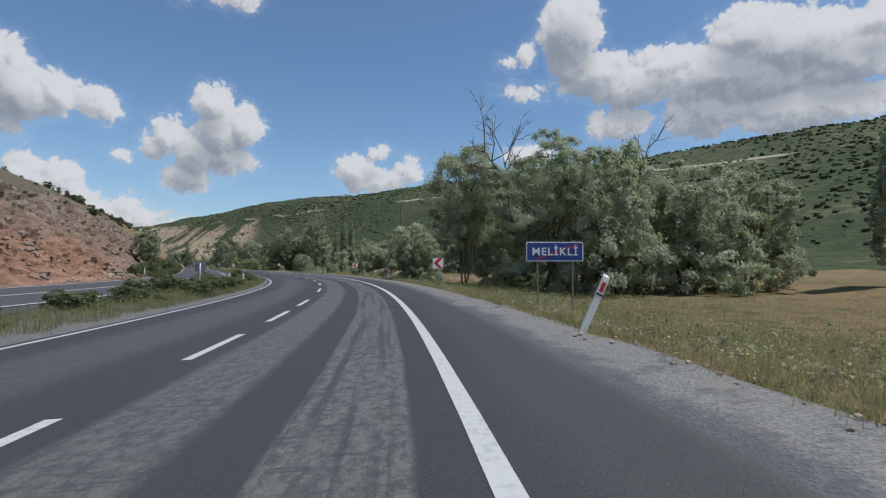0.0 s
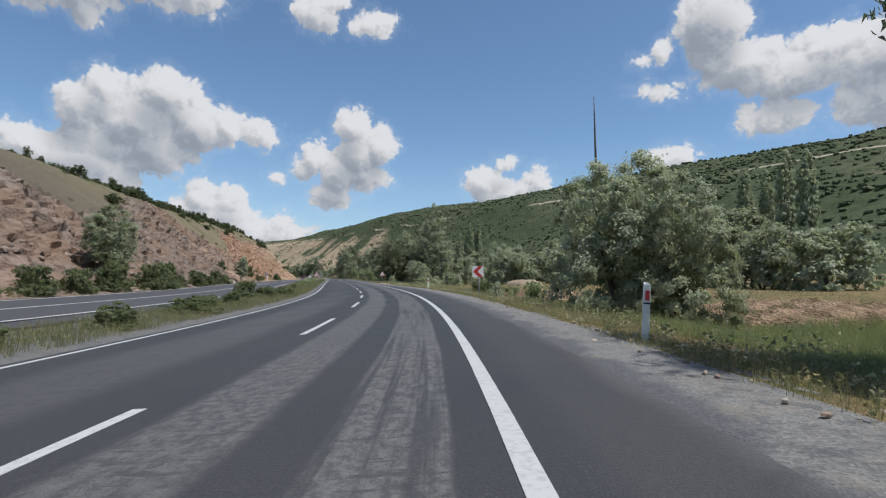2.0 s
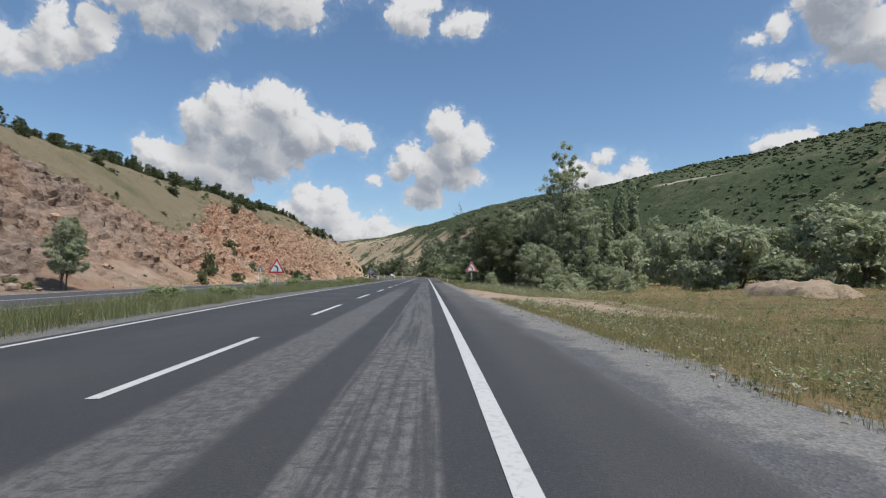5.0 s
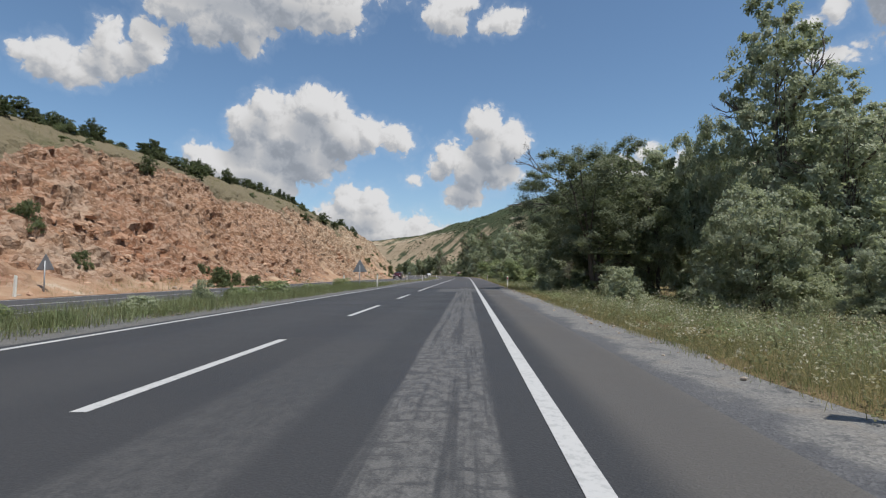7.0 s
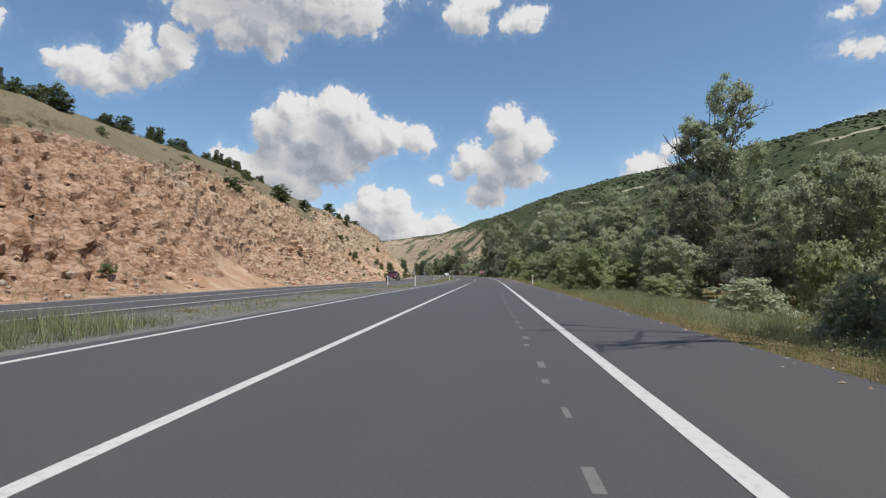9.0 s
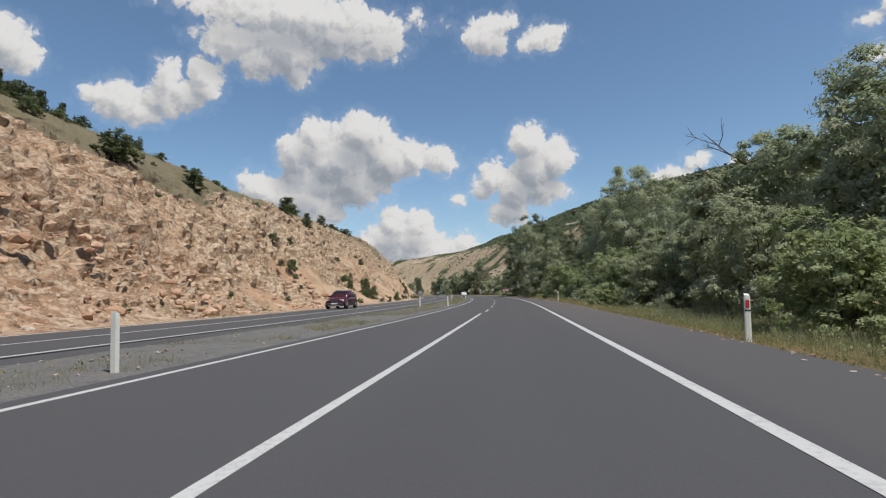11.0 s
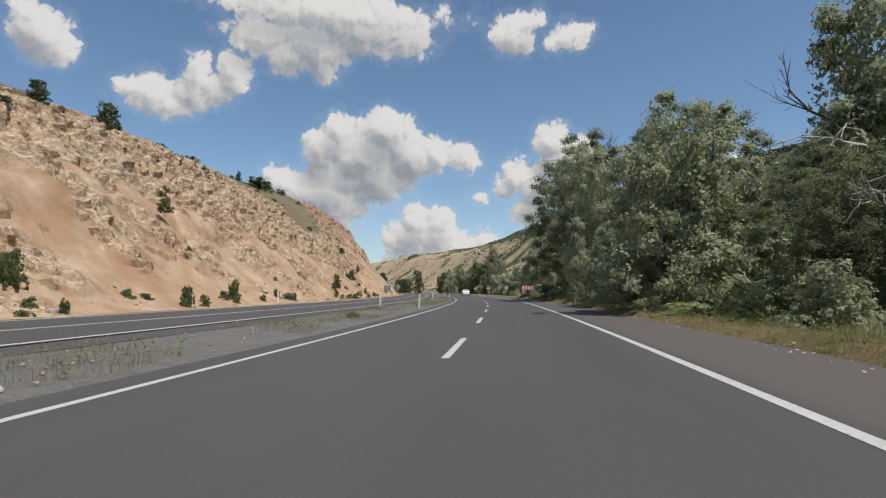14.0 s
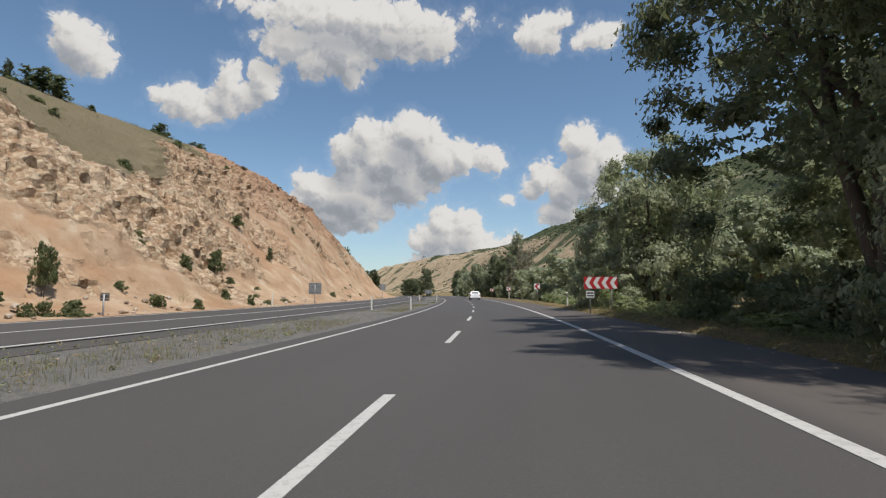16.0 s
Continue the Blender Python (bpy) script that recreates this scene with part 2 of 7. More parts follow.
def new_asphalt(n, sh):
    p = world_place(n)
    d, s = lane_uv(n)
    grain = n.noise(p, 60.0, 3.0, 0.7)
    wide = n.noise(n.vec("MULTIPLY", n.add("ShaderNodeUVMap").outputs[0], (1.0, 0.12, 1)), 0.8, 4.0)
    col = n.mix(wide, (0.057, 0.053, 0.052, 1), (0.079, 0.074, 0.072, 1))
    col = n.mix(n.math("MULTIPLY", n.span(grain, 0.5, 0.75), 0.4), col, (0.125, 0.12, 0.115, 1))
    col = n.mix(n.span(d, -0.1, -0.5, 0.0, 0.75), col, n.mix(grain, (0.075, 0.066, 0.061, 1), (0.125, 0.108, 0.098, 1)))
    col = n.mix(n.span(s, 200.0, 236.0, 0.8, 0.0), col, n.mix(grain, (0.042, 0.042, 0.046, 1), (0.078, 0.078, 0.083, 1)))
    tracks = n.math("MAXIMUM", strip(n, d, 1.0, 0.25, 0.4), strip(n, d, 2.6, 0.25, 0.4))
    col = n.mix(n.math("MULTIPLY", tracks, 0.12), col, (0.05, 0.048, 0.05, 1))
    n.t.links.new(col, sh.inputs["Base Color"])
    sh.inputs["Roughness"].default_value = 0.78
    sh.inputs["Specular IOR Level"].default_value = 0.3
    bump(n, sh, grain, 0.4, 0.006)


def road_paint(n, sh):
    p = world_place(n)
    wear = n.noise(p, 14.0, 5.0, 0.7)
    patch = n.noise(p, 1.2, 3.0)
    gone = n.span(n.math("ADD", wear, n.math("MULTIPLY", patch, 0.25)), 0.60, 0.78)
    col = n.mix(n.math("MULTIPLY", gone, 0.4), (0.45, 0.445, 0.43, 1), (0.2, 0.2, 0.2, 1))
    n.t.links.new(col, sh.inputs["Base Color"])
    sh.inputs["Roughness"].default_value = 0.65
    bump(n, sh, wear, 0.3, 0.003)


def gravel(n, sh, tone=1.0):
    p = world_place(n)
    d, s = lane_uv(n)
    stones = n.math("ADD", n.voronoi(p, 46.0), n.noise(p, 70.0, 3.0, 0.75))
    tint = n.voronoi(p, 46.0, out="Color")
    grey = n.add("ShaderNodeRGBToBW")
    n.t.links.new(tint, grey.inputs[0])
    wide = n.noise(p, 0.6, 5.0, 0.65)
    col = n.mix(grey.outputs[0], (0.095 * tone, 0.093 * tone, 0.09 * tone, 1), (0.235 * tone, 0.225 * tone, 0.205 * tone, 1))
    col = n.mix(n.math("MULTIPLY", n.span(n.noise(p, 1.7, 4.0), 0.52, 0.7), 0.4), col, (0.22 * tone, 0.185 * tone, 0.14 * tone, 1))
    # thin broken asphalt where it meets the carriageway
    seam = n.span(n.math("ADD", d, n.math("MULTIPLY", n.math("SUBTRACT", wide, 0.5), 1.7)), -1.75, -1.45)
    seam = n.math("MULTIPLY", seam, n.span(d, 2.0, 4.0, 1.0, 0.0))
    col = n.mix(n.math("MULTIPLY", seam, 0.9), col, n.mix(grey.outputs[0], (0.055, 0.056, 0.06, 1), (0.10, 0.10, 0.105, 1)))
    col = n.mix(n.math("MULTIPLY", n.span(n.noise(p, 2.6, 5.0, 0.75), 0.52, 0.62), 0.6), col, (0.065, 0.066, 0.07, 1))
    n.t.links.new(col, sh.inputs["Base Color"])
    sh.inputs["Roughness"].default_value = 0.9
    bump(n, sh, stones, 0.7, 0.011)


def dry_grass_ground(n, sh):
    p = world_place(n)
    wide = n.noise(p, 0.09, 4.0, 0.6)
    mid = n.noise(p, 0.5, 5.0, 0.7)
    fine = n.noise(p, 11.0, 4.0, 0.75)
    band = n.noise(n.vec("ADD", p, (31.0, 7.0, 0.0)), 0.22, 5.0, 0.7)
    col = n.mix(n.span(wide, 0.38, 0.62), (0.30, 0.215, 0.105, 1), (0.19, 0.155, 0.075, 1))
    col = n.mix(n.span(mid, 0.44, 0.60), col, (0.27, 0.195, 0.11, 1))
    col = n.mix(n.math("MULTIPLY", n.span(band, 0.55, 0.64), 0.8), col, (0.11, 0.115, 0.045, 1))
    col = n.mix(n.math("MULTIPLY", n.span(band, 0.44, 0.36), 0.75), col, (0.19, 0.125, 0.07, 1))
    col = n.mix(n.math("MULTIPLY", n.span(n.noise(p, 1.9, 5.0, 0.75), 0.54, 0.66), 0.7), col, (0.075, 0.085, 0.036, 1))
    col = n.mix(n.math("MULTIPLY", n.span(fine, 0.45, 0.70), 0.6), col, (0.06, 0.062, 0.03, 1))
    n.t.links.new(col, sh.inputs["Base Color"])
    sh.inputs["Roughness"].default_value = 0.95
    sh.inputs["Specular IOR Level"].default_value = 0.1
    bump(n, sh, n.math("ADD", fine, mid), 1.0, 0.16)


def bank_earth(n, sh):
    p = world_place(n)
    mid = n.noise(p, 1.3, 6.0, 0.7)
    clod = n.voronoi(p, 7.0, out="Distance")
    fine = n.noise(p, 14.0, 4.0, 0.75)
    col = n.mix(n.span(mid, 0.35, 0.65), (0.16, 0.105, 0.064, 1), (0.36, 0.255, 0.165, 1))
    col = n.mix(n.math("MULTIPLY", n.span(fine, 0.56, 0.68), 0.8), col, (0.50, 0.40, 0.30, 1))
    col = n.mix(n.math("MULTIPLY", n.span(n.noise(p, 0.7, 5.0, 0.7), 0.54, 0.62), 0.8), col, (0.105, 0.092, 0.045, 1))
    n.t.links.new(col, sh.inputs["Base Color"])
    sh.inputs["Roughness"].default_value = 0.96
    sh.inputs["Specular IOR Level"].default_value = 0.1
    bump(n, sh, n.math("ADD", n.math("MULTIPLY", fine, 0.5), n.math("SUBTRACT", mid, clod)), 1.0, 0.16)


def bare_earth(n, sh):
    p = world_place(n)
    mid = n.noise(p, 0.9, 5.0, 0.65)
    fine = n.noise(p, 16.0, 3.0, 0.7)
    col = n.mix(mid, (0.26, 0.185, 0.125, 1), (0.37, 0.285, 0.21, 1))
    col = n.mix(n.span(n.noise(p, 0.35, 4.0), 0.55, 0.7), col, (0.20, 0.16, 0.09, 1))
    col = n.mix(n.math("MULTIPLY", fine, 0.35), col, (0.20, 0.15, 0.10, 1))
    soil = n.span(n.noise(n.vec("MULTIPLY", p, (1.0, 0.45, 1.0)), 0.8, 6.0, 0.7), 0.53, 0.62)
    col = n.mix(n.math("MULTIPLY", soil, 0.75), col, (0.115, 0.09, 0.06, 1))
    chalk = n.span(n.noise(p, 5.0, 5.0, 0.75), 0.60, 0.70)
    col = n.mix(n.math("MULTIPLY", chalk, 0.7), col, (0.46, 0.41, 0.35, 1))
    n.t.links.new(col, sh.inputs["Base Color"])
    sh.inputs["Roughness"].default_value = 0.95
    bump(n, sh, fine, 0.7, 0.04)


def cut_rock(n, sh):
    p = world_place(n)
    zone = n.add("ShaderNodeSeparateXYZ")
    layer = n.add("ShaderNodeUVMap")
    layer.uv_map = "zone"
    n.t.links.new(layer.outputs[0], zone.inputs[0])
    sandy, part_up = zone.outputs[0], zone.outputs[1]
    d, s = lane_uv(n)
    warp = n.add("ShaderNodeTexNoise")
    n.put(warp, {"Vector": p, "Scale": 1.4, "Detail": 3.0, "Roughness": 0.6})
    bent = n.vec("ADD", p, n.vec("MULTIPLY", warp.outputs["Color"], (0.5, 0.5, 0.5)))
    wide = n.noise(p, 0.05, 4.0, 0.6)
    hue = n.noise(p, 0.15, 5.0, 0.62)
    mid = n.noise(p, 0.6, 6.0, 0.65)
    grit = n.noise(p, 9.0, 4.0, 0.75)
    at = n.math("ADD", s, n.math("MULTIPLY", n.math("SUBTRACT", wide, 0.5), 50.0))
    far = n.span(at, 190.0, 262.0)
    # pink-orange rubble in the middle stretch, buff further on
    col = n.mix(n.span(mid, 0.32, 0.66), n.mix(far, (0.225, 0.115, 0.066, 1), (0.341, 0.224, 0.139, 1)), n.mix(far, (0.43, 0.268, 0.168, 1), (0.466, 0.343, 0.231, 1)))
    col = n.mix(n.math("MULTIPLY", n.span(hue, 0.53, 0.66), n.span(far, 0.0, 1.0, 0.75, 0.45)), col, n.mix(far, (0.223, 0.097, 0.051, 1), (0.365, 0.196, 0.105, 1)))
    col = n.mix(n.math("MULTIPLY", n.span(hue, 0.44, 0.32), 0.6), col, (0.466, 0.384, 0.294, 1))
    rust = n.math("MULTIPLY", strip(n, n.math("ADD", s, n.math("MULTIPLY", mid, 16.0)), 166.0, 9.0, 12.0), n.span(hue, 0.38, 0.54))
    col = n.mix(n.math("MULTIPLY", rust, 0.8), col, n.mix(mid, (0.22, 0.09, 0.05, 1), (0.40, 0.21, 0.125, 1)))
    stony = n.span(sandy, 0.25, 0.8, 1.0, 0.22)
    # broken chunks, each of its own tone and height, with dark joints
    height = n.math("MULTIPLY", mid, 0.9)
    for size, amount, step in ((0.9, 0.20, 0.7), (2.3, 0.42, 0.55), (5.2, 0.60, 0.32)):
        cell = n.add("ShaderNodeTexVoronoi")
        n.put(cell, {"Vector": bent, "Scale": size})
        tone = n.add("ShaderNodeRGBToBW")
        n.t.links.new(cell.outputs["Color"], tone.inputs[0])
        tone = tone.outputs[0]
        col = n.mix(n.math("MULTIPLY", n.math("MULTIPLY", n.span(tone, 0.55, 0.78), amount), stony), col, n.mix(far, (0.434, 0.314, 0.230, 1), (0.590, 0.490, 0.361, 1)))
        col = n.mix(n.math("MULTIPLY", n.math("MULTIPLY", n.span(tone, 0.45, 0.22), amount), stony), col, n.mix(far, (0.185, 0.103, 0.062, 1), (0.27, 0.17, 0.104, 1)))
        height = n.math("ADD", height, n.math("MULTIPLY", n.math("ADD", tone, n.math("MULTIPLY", cell.outputs["Distance"], -0.35)), step))
    # smooth fans of sand with pale runs down the slope
    runs = n.noise(n.vec("MULTIPLY", p, (0.55, 0.55, 0.16)), 1.0, 5.0, 0.6)
    sand = n.mix(n.span(runs, 0.36, 0.62), (0.349, 0.224, 0.139, 1), (0.466, 0.343, 0.235, 1))
    sand = n.mix(n.math("MULTIPLY", n.span(hue, 0.50, 0.62), 0.6), sand, (0.365, 0.204, 0.113, 1))
    sand = n.mix(n.math("MULTIPLY", n.span(runs, 0.58, 0.70), 0.7), sand, (0.559, 0.490, 0.386, 1))
    sand = n.mix(n.math("MULTIPLY", n.span(grit, 0.52, 0.75), 0.4), sand, (0.279, 0.196, 0.126, 1))
    col = n.mix(n.math("SUBTRACT", 1.0, stony), col, sand)
    # soil and lichen below the crest
    soil = n.span(n.math("ADD", part_up, n.math("MULTIPLY", n.math("SUBTRACT", mid, 0.5), 0.7)), 0.90, 1.12)
    col = n.mix(n.math("MULTIPLY", soil, 0.75), col, n.mix(grit, (0.116, 0.094, 0.067, 1), (0.264, 0.220, 0.160, 1)))
    # a redder, rougher nose at the end of the cutting
    nose = n.math("MULTIPLY", n.span(at, 352.0, 392.0), n.span(n.math("ADD", part_up, n.math("MULTIPLY", n.math("SUBTRACT", hue, 0.5), 0.8)), 0.32, 0.55))
    col = n.mix(n.math("MULTIPLY", nose, 0.7), col, n.mix(mid, (0.24, 0.135, 0.085, 1), (0.46, 0.285, 0.19, 1)))
    # the first, older stretch of the cutting is grey-brown
    old = n.span(n.math("ADD", at, n.math("MULTIPLY", part_up, -14.0)), 110.0, 148.0, 0.88, 0.0)
    grey = n.mix(n.span(mid, 0.32, 0.66), (0.098, 0.076, 0.062, 1), (0.225, 0.180, 0.150, 1))
    cell = n.add("ShaderNodeRGBToBW")
    n.t.links.new(n.voronoi(bent, 1.5, out="Color"), cell.inputs[0])
    grey = n.mix(n.math("MULTIPLY", n.span(cell.outputs[0], 0.35, 0.7), 0.6), grey, (0.290, 0.238, 0.200, 1))
    grey = n.mix(n.math("MULTIPLY", n.span(hue, 0.48, 0.60), 0.6), grey, (0.225, 0.145, 0.098, 1))
    red = n.math("MULTIPLY", n.span(at, 54.0, 74.0, 1.0, 0.0), n.span(n.math("ADD", part_up, n.math("MULTIPLY", n.math("SUBTRACT", hue, 0.5), 0.6)), 0.5, 0.75, 1.0, 0.0))
    grey = n.mix(n.math("MULTIPLY", red, 0.85), grey, n.mix(n.span(mid, 0.32, 0.66), (0.155, 0.074, 0.045, 1), (0.36, 0.205, 0.135, 1)))
    col = n.mix(old, col, grey)
    n.t.links.new(col, sh.inputs["Base Color"])
    sh.inputs["Roughness"].default_value = 0.92
    sh.inputs["Specular IOR Level"].default_value = 0.12
    height = n.math("ADD", n.math("MULTIPLY", height, stony), n.math("MULTIPLY", grit, 0.16))
    bump(n, sh, height, 1.0, 0.42)


def hill_ground(n, sh):
    p = world_place(n)
    wide = n.noise(p, 0.012, 4.0, 0.6)
    scrub = n.noise(p, 0.14, 6.0, 0.72)
    col = n.mix(n.span(wide, 0.36, 0.64), (0.066, 0.08, 0.042, 1), (0.10, 0.108, 0.062, 1))
    col = n.mix(n.span(scrub, 0.36, 0.60), (0.05, 0.066, 0.034, 1), col)
    col = n.mix(n.math("MULTIPLY", n.span(n.noise(p, 0.05, 5.0, 0.7), 0.58, 0.70), 0.7), col, (0.19, 0.165, 0.10, 1))
    sep = n.add("ShaderNodeSeparateXYZ")
    n.t.links.new(p, sep.inputs[0])
    # bare tan faces along the foot of the far end
    foot = n.math("SUBTRACT", n.math("SUBTRACT", n.math("MULTIPLY", sep.outputs[0], -0.05), sep.outputs[2]), n.math("MULTIPLY", n.math("SUBTRACT", n.noise(p, 0.03, 5.0, 0.66), 0.5), 46.0))
    bare = n.math("MULTIPLY", n.span(foot, -40.0, -31.0), n.span(sep.outputs[0], -195.0, -225.0))
    bare = n.math("MULTIPLY", bare, n.span(n.noise(n.vec("MULTIPLY", p, (1.0, 1.0, 0.3)), 0.022, 5.0, 0.6), 0.60, 0.54))
    stain = n.mix(n.span(scrub, 0.40, 0.62), (0.40, 0.315, 0.215, 1), (0.27, 0.205, 0.135, 1))
    col = n.mix(n.math("MULTIPLY", bare, n.span(scrub, 0.70, 0.60, 0.3, 1.0)), col, stain)
    # a pale track cut along the hillside, broken in places
    level = n.math("ADD", sep.outputs[2], n.math("MULTIPLY", n.noise(p, 0.02, 2.0), 10.0))
    track = n.math("MULTIPLY", strip(n, level, 61.0, 0.4, 0.7), n.span(n.noise(p, 0.011, 3.0), 0.46, 0.54))
    col = n.mix(n.math("MULTIPLY", track, 0.9), col, (0.44, 0.38, 0.28, 1))
    n.t.links.new(col, sh.inputs["Base Color"])
    sh.inputs["Roughness"].default_value = 0.95
    sh.inputs["Specular IOR Level"].default_value = 0.05
    bump(n, sh, scrub, 1.0, 2.0)


def slope_grass(n, sh):
    p = world_place(n)
    mid = n.noise(p, 0.35, 5.0, 0.65)
    fine = n.noise(p, 4.0, 4.0, 0.7)
    col = n.mix(mid, (0.205, 0.17, 0.11, 1), (0.145, 0.124, 0.078, 1))
    col = n.mix(n.span(n.noise(p, 0.13, 4.0), 0.55, 0.72), col, (0.115, 0.11, 0.06, 1))
    col = n.mix(n.math("MULTIPLY", n.span(fine, 0.5, 0.75), 0.6), col, (0.26, 0.22, 0.155, 1))
    d, s = lane_uv(n)
    first = n.span(n.math("ADD", s, n.math("MULTIPLY", n.math("SUBTRACT", mid, 0.5), 50.0)), 84.0, 118.0, 0.85, 0.0)
    col = n.mix(first, col, n.mix(fine, (0.075, 0.064, 0.048, 1), (0.165, 0.142, 0.11, 1)))
    n.t.links.new(col, sh.inputs["Base Color"])
    sh.inputs["Roughness"].default_value = 0.95
    sh.inputs["Specular IOR Level"].default_value = 0.1
    bump(n, sh, n.math("ADD", fine, mid), 0.9, 0.2)


def leaf_material(name, dark, light, silver):
    def build(n, sh):
        r = island(n)
        who = n.add("ShaderNodeObjectInfo").outputs["Random"]
        p = world_place(n)
        clump = n.noise(p, 0.55, 2.0)
        col = n.mix(r, (*dark, 1), (*light, 1))
        col = n.mix(n.span(clump, 0.35, 0.7, 0.0, 0.55), col, (*silver, 1))
        col = n.mix(n.math("MULTIPLY", who, 0.35), col, n.mix(r, (0.10, 0.12, 0.055, 1), (0.23, 0.24, 0.13, 1)))
        n.t.links.new(col, sh.inputs["Base Color"])
        sh.inputs["Roughness"].default_value = 0.55
        sh.inputs["Specular IOR Level"].default_value = 0.25
        thin = n.add("ShaderNodeBsdfTranslucent")
        n.t.links.new(n.mix(0.35, col, (0.34, 0.40, 0.17, 1)), thin.inputs[0])
        both = n.add("ShaderNodeMixShader")
        both.inputs[0].default_value = 0.48
        n.t.links.new(sh.outputs[0], both.inputs[1])
        n.t.links.new(thin.outputs[0], both.inputs[2])
        n.t.links.new(both.outputs[0], n.t.nodes["Material Output"].inputs[0])
    return material(name, build)


def bark_build(n, sh):
    p = n.add("ShaderNodeTexCoord").outputs["Object"]
    run = n.noise(n.vec("MULTIPLY", p, (1.0, 1.0, 0.2)), 9.0, 5.0, 0.7)
    col = n.mix(run, (0.055, 0.042, 0.032, 1), (0.19, 0.155, 0.125, 1))
    n.t.links.new(col, sh.inputs["Base Color"])
    sh.inputs["Roughness"].default_value = 0.95
    bump(n, sh, run, 0.9, 0.03)


def painted(name, colour, rough=0.5, metal=0.0, dirt=0.25):
    def build(n, sh):
        p = n.add("ShaderNodeTexCoord").outputs["Object"]
        stain = n.noise(p, 5.0, 5.0, 0.65)
        col = n.mix(n.math("MULTIPLY", n.span(stain, 0.45, 0.8), dirt), (*colour, 1), tuple(c * 0.35 + 0.03 for c in colour) + (1,))
        n.t.links.new(col, sh.inputs["Base Color"])
        n.put(sh, {"Roughness": n.span(stain, 0.2, 0.8, rough - 0.08, rough + 0.12)})
        sh.inputs["Metallic"].default_value = metal
    return material(name, build)


M = {
    "old_asphalt": material("old_asphalt", old_asphalt),
    "new_asphalt": material("new_asphalt", new_asphalt),
    "paint": material("road_paint", road_paint),
    "ghost_paint": painted("worn_old_paint", (0.125, 0.123, 0.12), 0.8, dirt=0.9),
    "gravel": material("gravel", gravel),
    "median": material("median_gravel", functools.partial(gravel, tone=0.74)),
    "grass": material("dry_grass_ground", dry_grass_ground),
    "earth": material("bare_earth", bare_earth),
    "bank": material("bank_earth", bank_earth),
    "rock": material("cut_rock", cut_rock),
    "hill": material("hill_ground", hill_ground),
    "slope": material("slope_grass", slope_grass),
    "bark": material("bark", bark_build),
    "willow": leaf_material("willow_leaves", (0.285, 0.315, 0.185), (0.46, 0.49, 0.32), (0.60, 0.62, 0.495)),
    "broad": leaf_material("broad_leaves", (0.245, 0.28, 0.162), (0.43, 0.465, 0.295), (0.56, 0.58, 0.45)),
    "fresh": leaf_material("fresh_leaves", (0.21, 0.26, 0.112), (0.385, 0.435, 0.21), (0.45, 0.49, 0.31)),
    # dark green leaves; the near trees' shaded sides are put into this colour
    "shaded_dark": leaf_material("shaded_dark_leaves", (0.082, 0.10, 0.052), (0.18, 0.203, 0.115), (0.25, 0.268, 0.195)),
    "dark_leaf": leaf_material("dark_bush_leaves", (0.07, 0.092, 0.038), (0.16, 0.185, 0.085), (0.19, 0.21, 0.11)),
    "dry": leaf_material("dry_leaves", (0.20, 0.165, 0.125), (0.37, 0.315, 0.245), (0.44, 0.395, 0.33)),
    "pine": leaf_material("pine_needles", (0.03, 0.045, 0.02), (0.07, 0.088, 0.036), (0.09, 0.10, 0.055)),
    "straw": leaf_material("straw_blades", (0.22, 0.165, 0.07), (0.42, 0.325, 0.16), (0.30, 0.25, 0.11)),
    "blade": leaf_material("green_blades", (0.06, 0.075, 0.022), (0.15, 0.15, 0.055), (0.18, 0.165, 0.08)),
    "lush": leaf_material("lush_blades", (0.11, 0.16, 0.04), (0.22, 0.28, 0.085), (0.20, 0.25, 0.09)),
    "dead_wood": painted("dead_wood", (0.40, 0.37, 0.32), 0.9),
    "white": painted("white_paint", (0.78, 0.78, 0.75), 0.45),
    "red": painted("red_film", (0.50, 0.028, 0.03), 0.45, dirt=0.15),
    "blue": painted("blue_film", (0.022, 0.045, 0.21), 0.4, dirt=0.3),
    "black": painted("black_film", (0.015, 0.015, 0.016), 0.5),
    "steel": painted("galvanised_steel", (0.33, 0.34, 0.35), 0.5, 0.6),
    "grey": painted("grey_sign_back", (0.22, 0.23, 0.24), 0.6, 0.2),
    "rubber": painted("tyre_rubber", (0.02, 0.02, 0.021), 0.85),
    "car_white": painted("car_white", (0.80, 0.80, 0.80), 0.22, dirt=0.05),
    "car_glass": painted("car_glass", (0.012, 0.014, 0.016), 0.08, dirt=0.0),
    "lamp_red": painted("lamp_red", (0.35, 0.01, 0.01), 0.2, dirt=0.0),
    "plastic": painted("dark_plastic", (0.03, 0.03, 0.032), 0.6),
}

# ---- the road's line: turn by distance along it, and cross fall ----
TURN = [(-80, -8), (-40, -2.5), (0, 5.8), (26, 12), (48, 18), (70, 23.2), (85, 25.8), (100, 27), (120, 27.2), (200, 27.2), (240, 27.6), (265, 29.2), (290, 31.0), (310, 32.4), (332, 35.2), (360, 37.6), (420, 41), (520, 48), (700, 52), (900, 56)]
FALL = [(-80, 0.06), (78, 0.06), (112, 0), (200, 0), (232, 0.025), (420, 0.025), (520, 0.02), (900, 0.0)]
kern = np.exp(-np.linspace(-2, 2, 31) ** 2)
kern /= kern.sum()
LS = np.arange(-80, 900.1, 1.0)


def eased(knots):
    return np.convolve(np.pad(np.interp(LS, *zip(*knots)), 15, "edge"), kern, "valid")


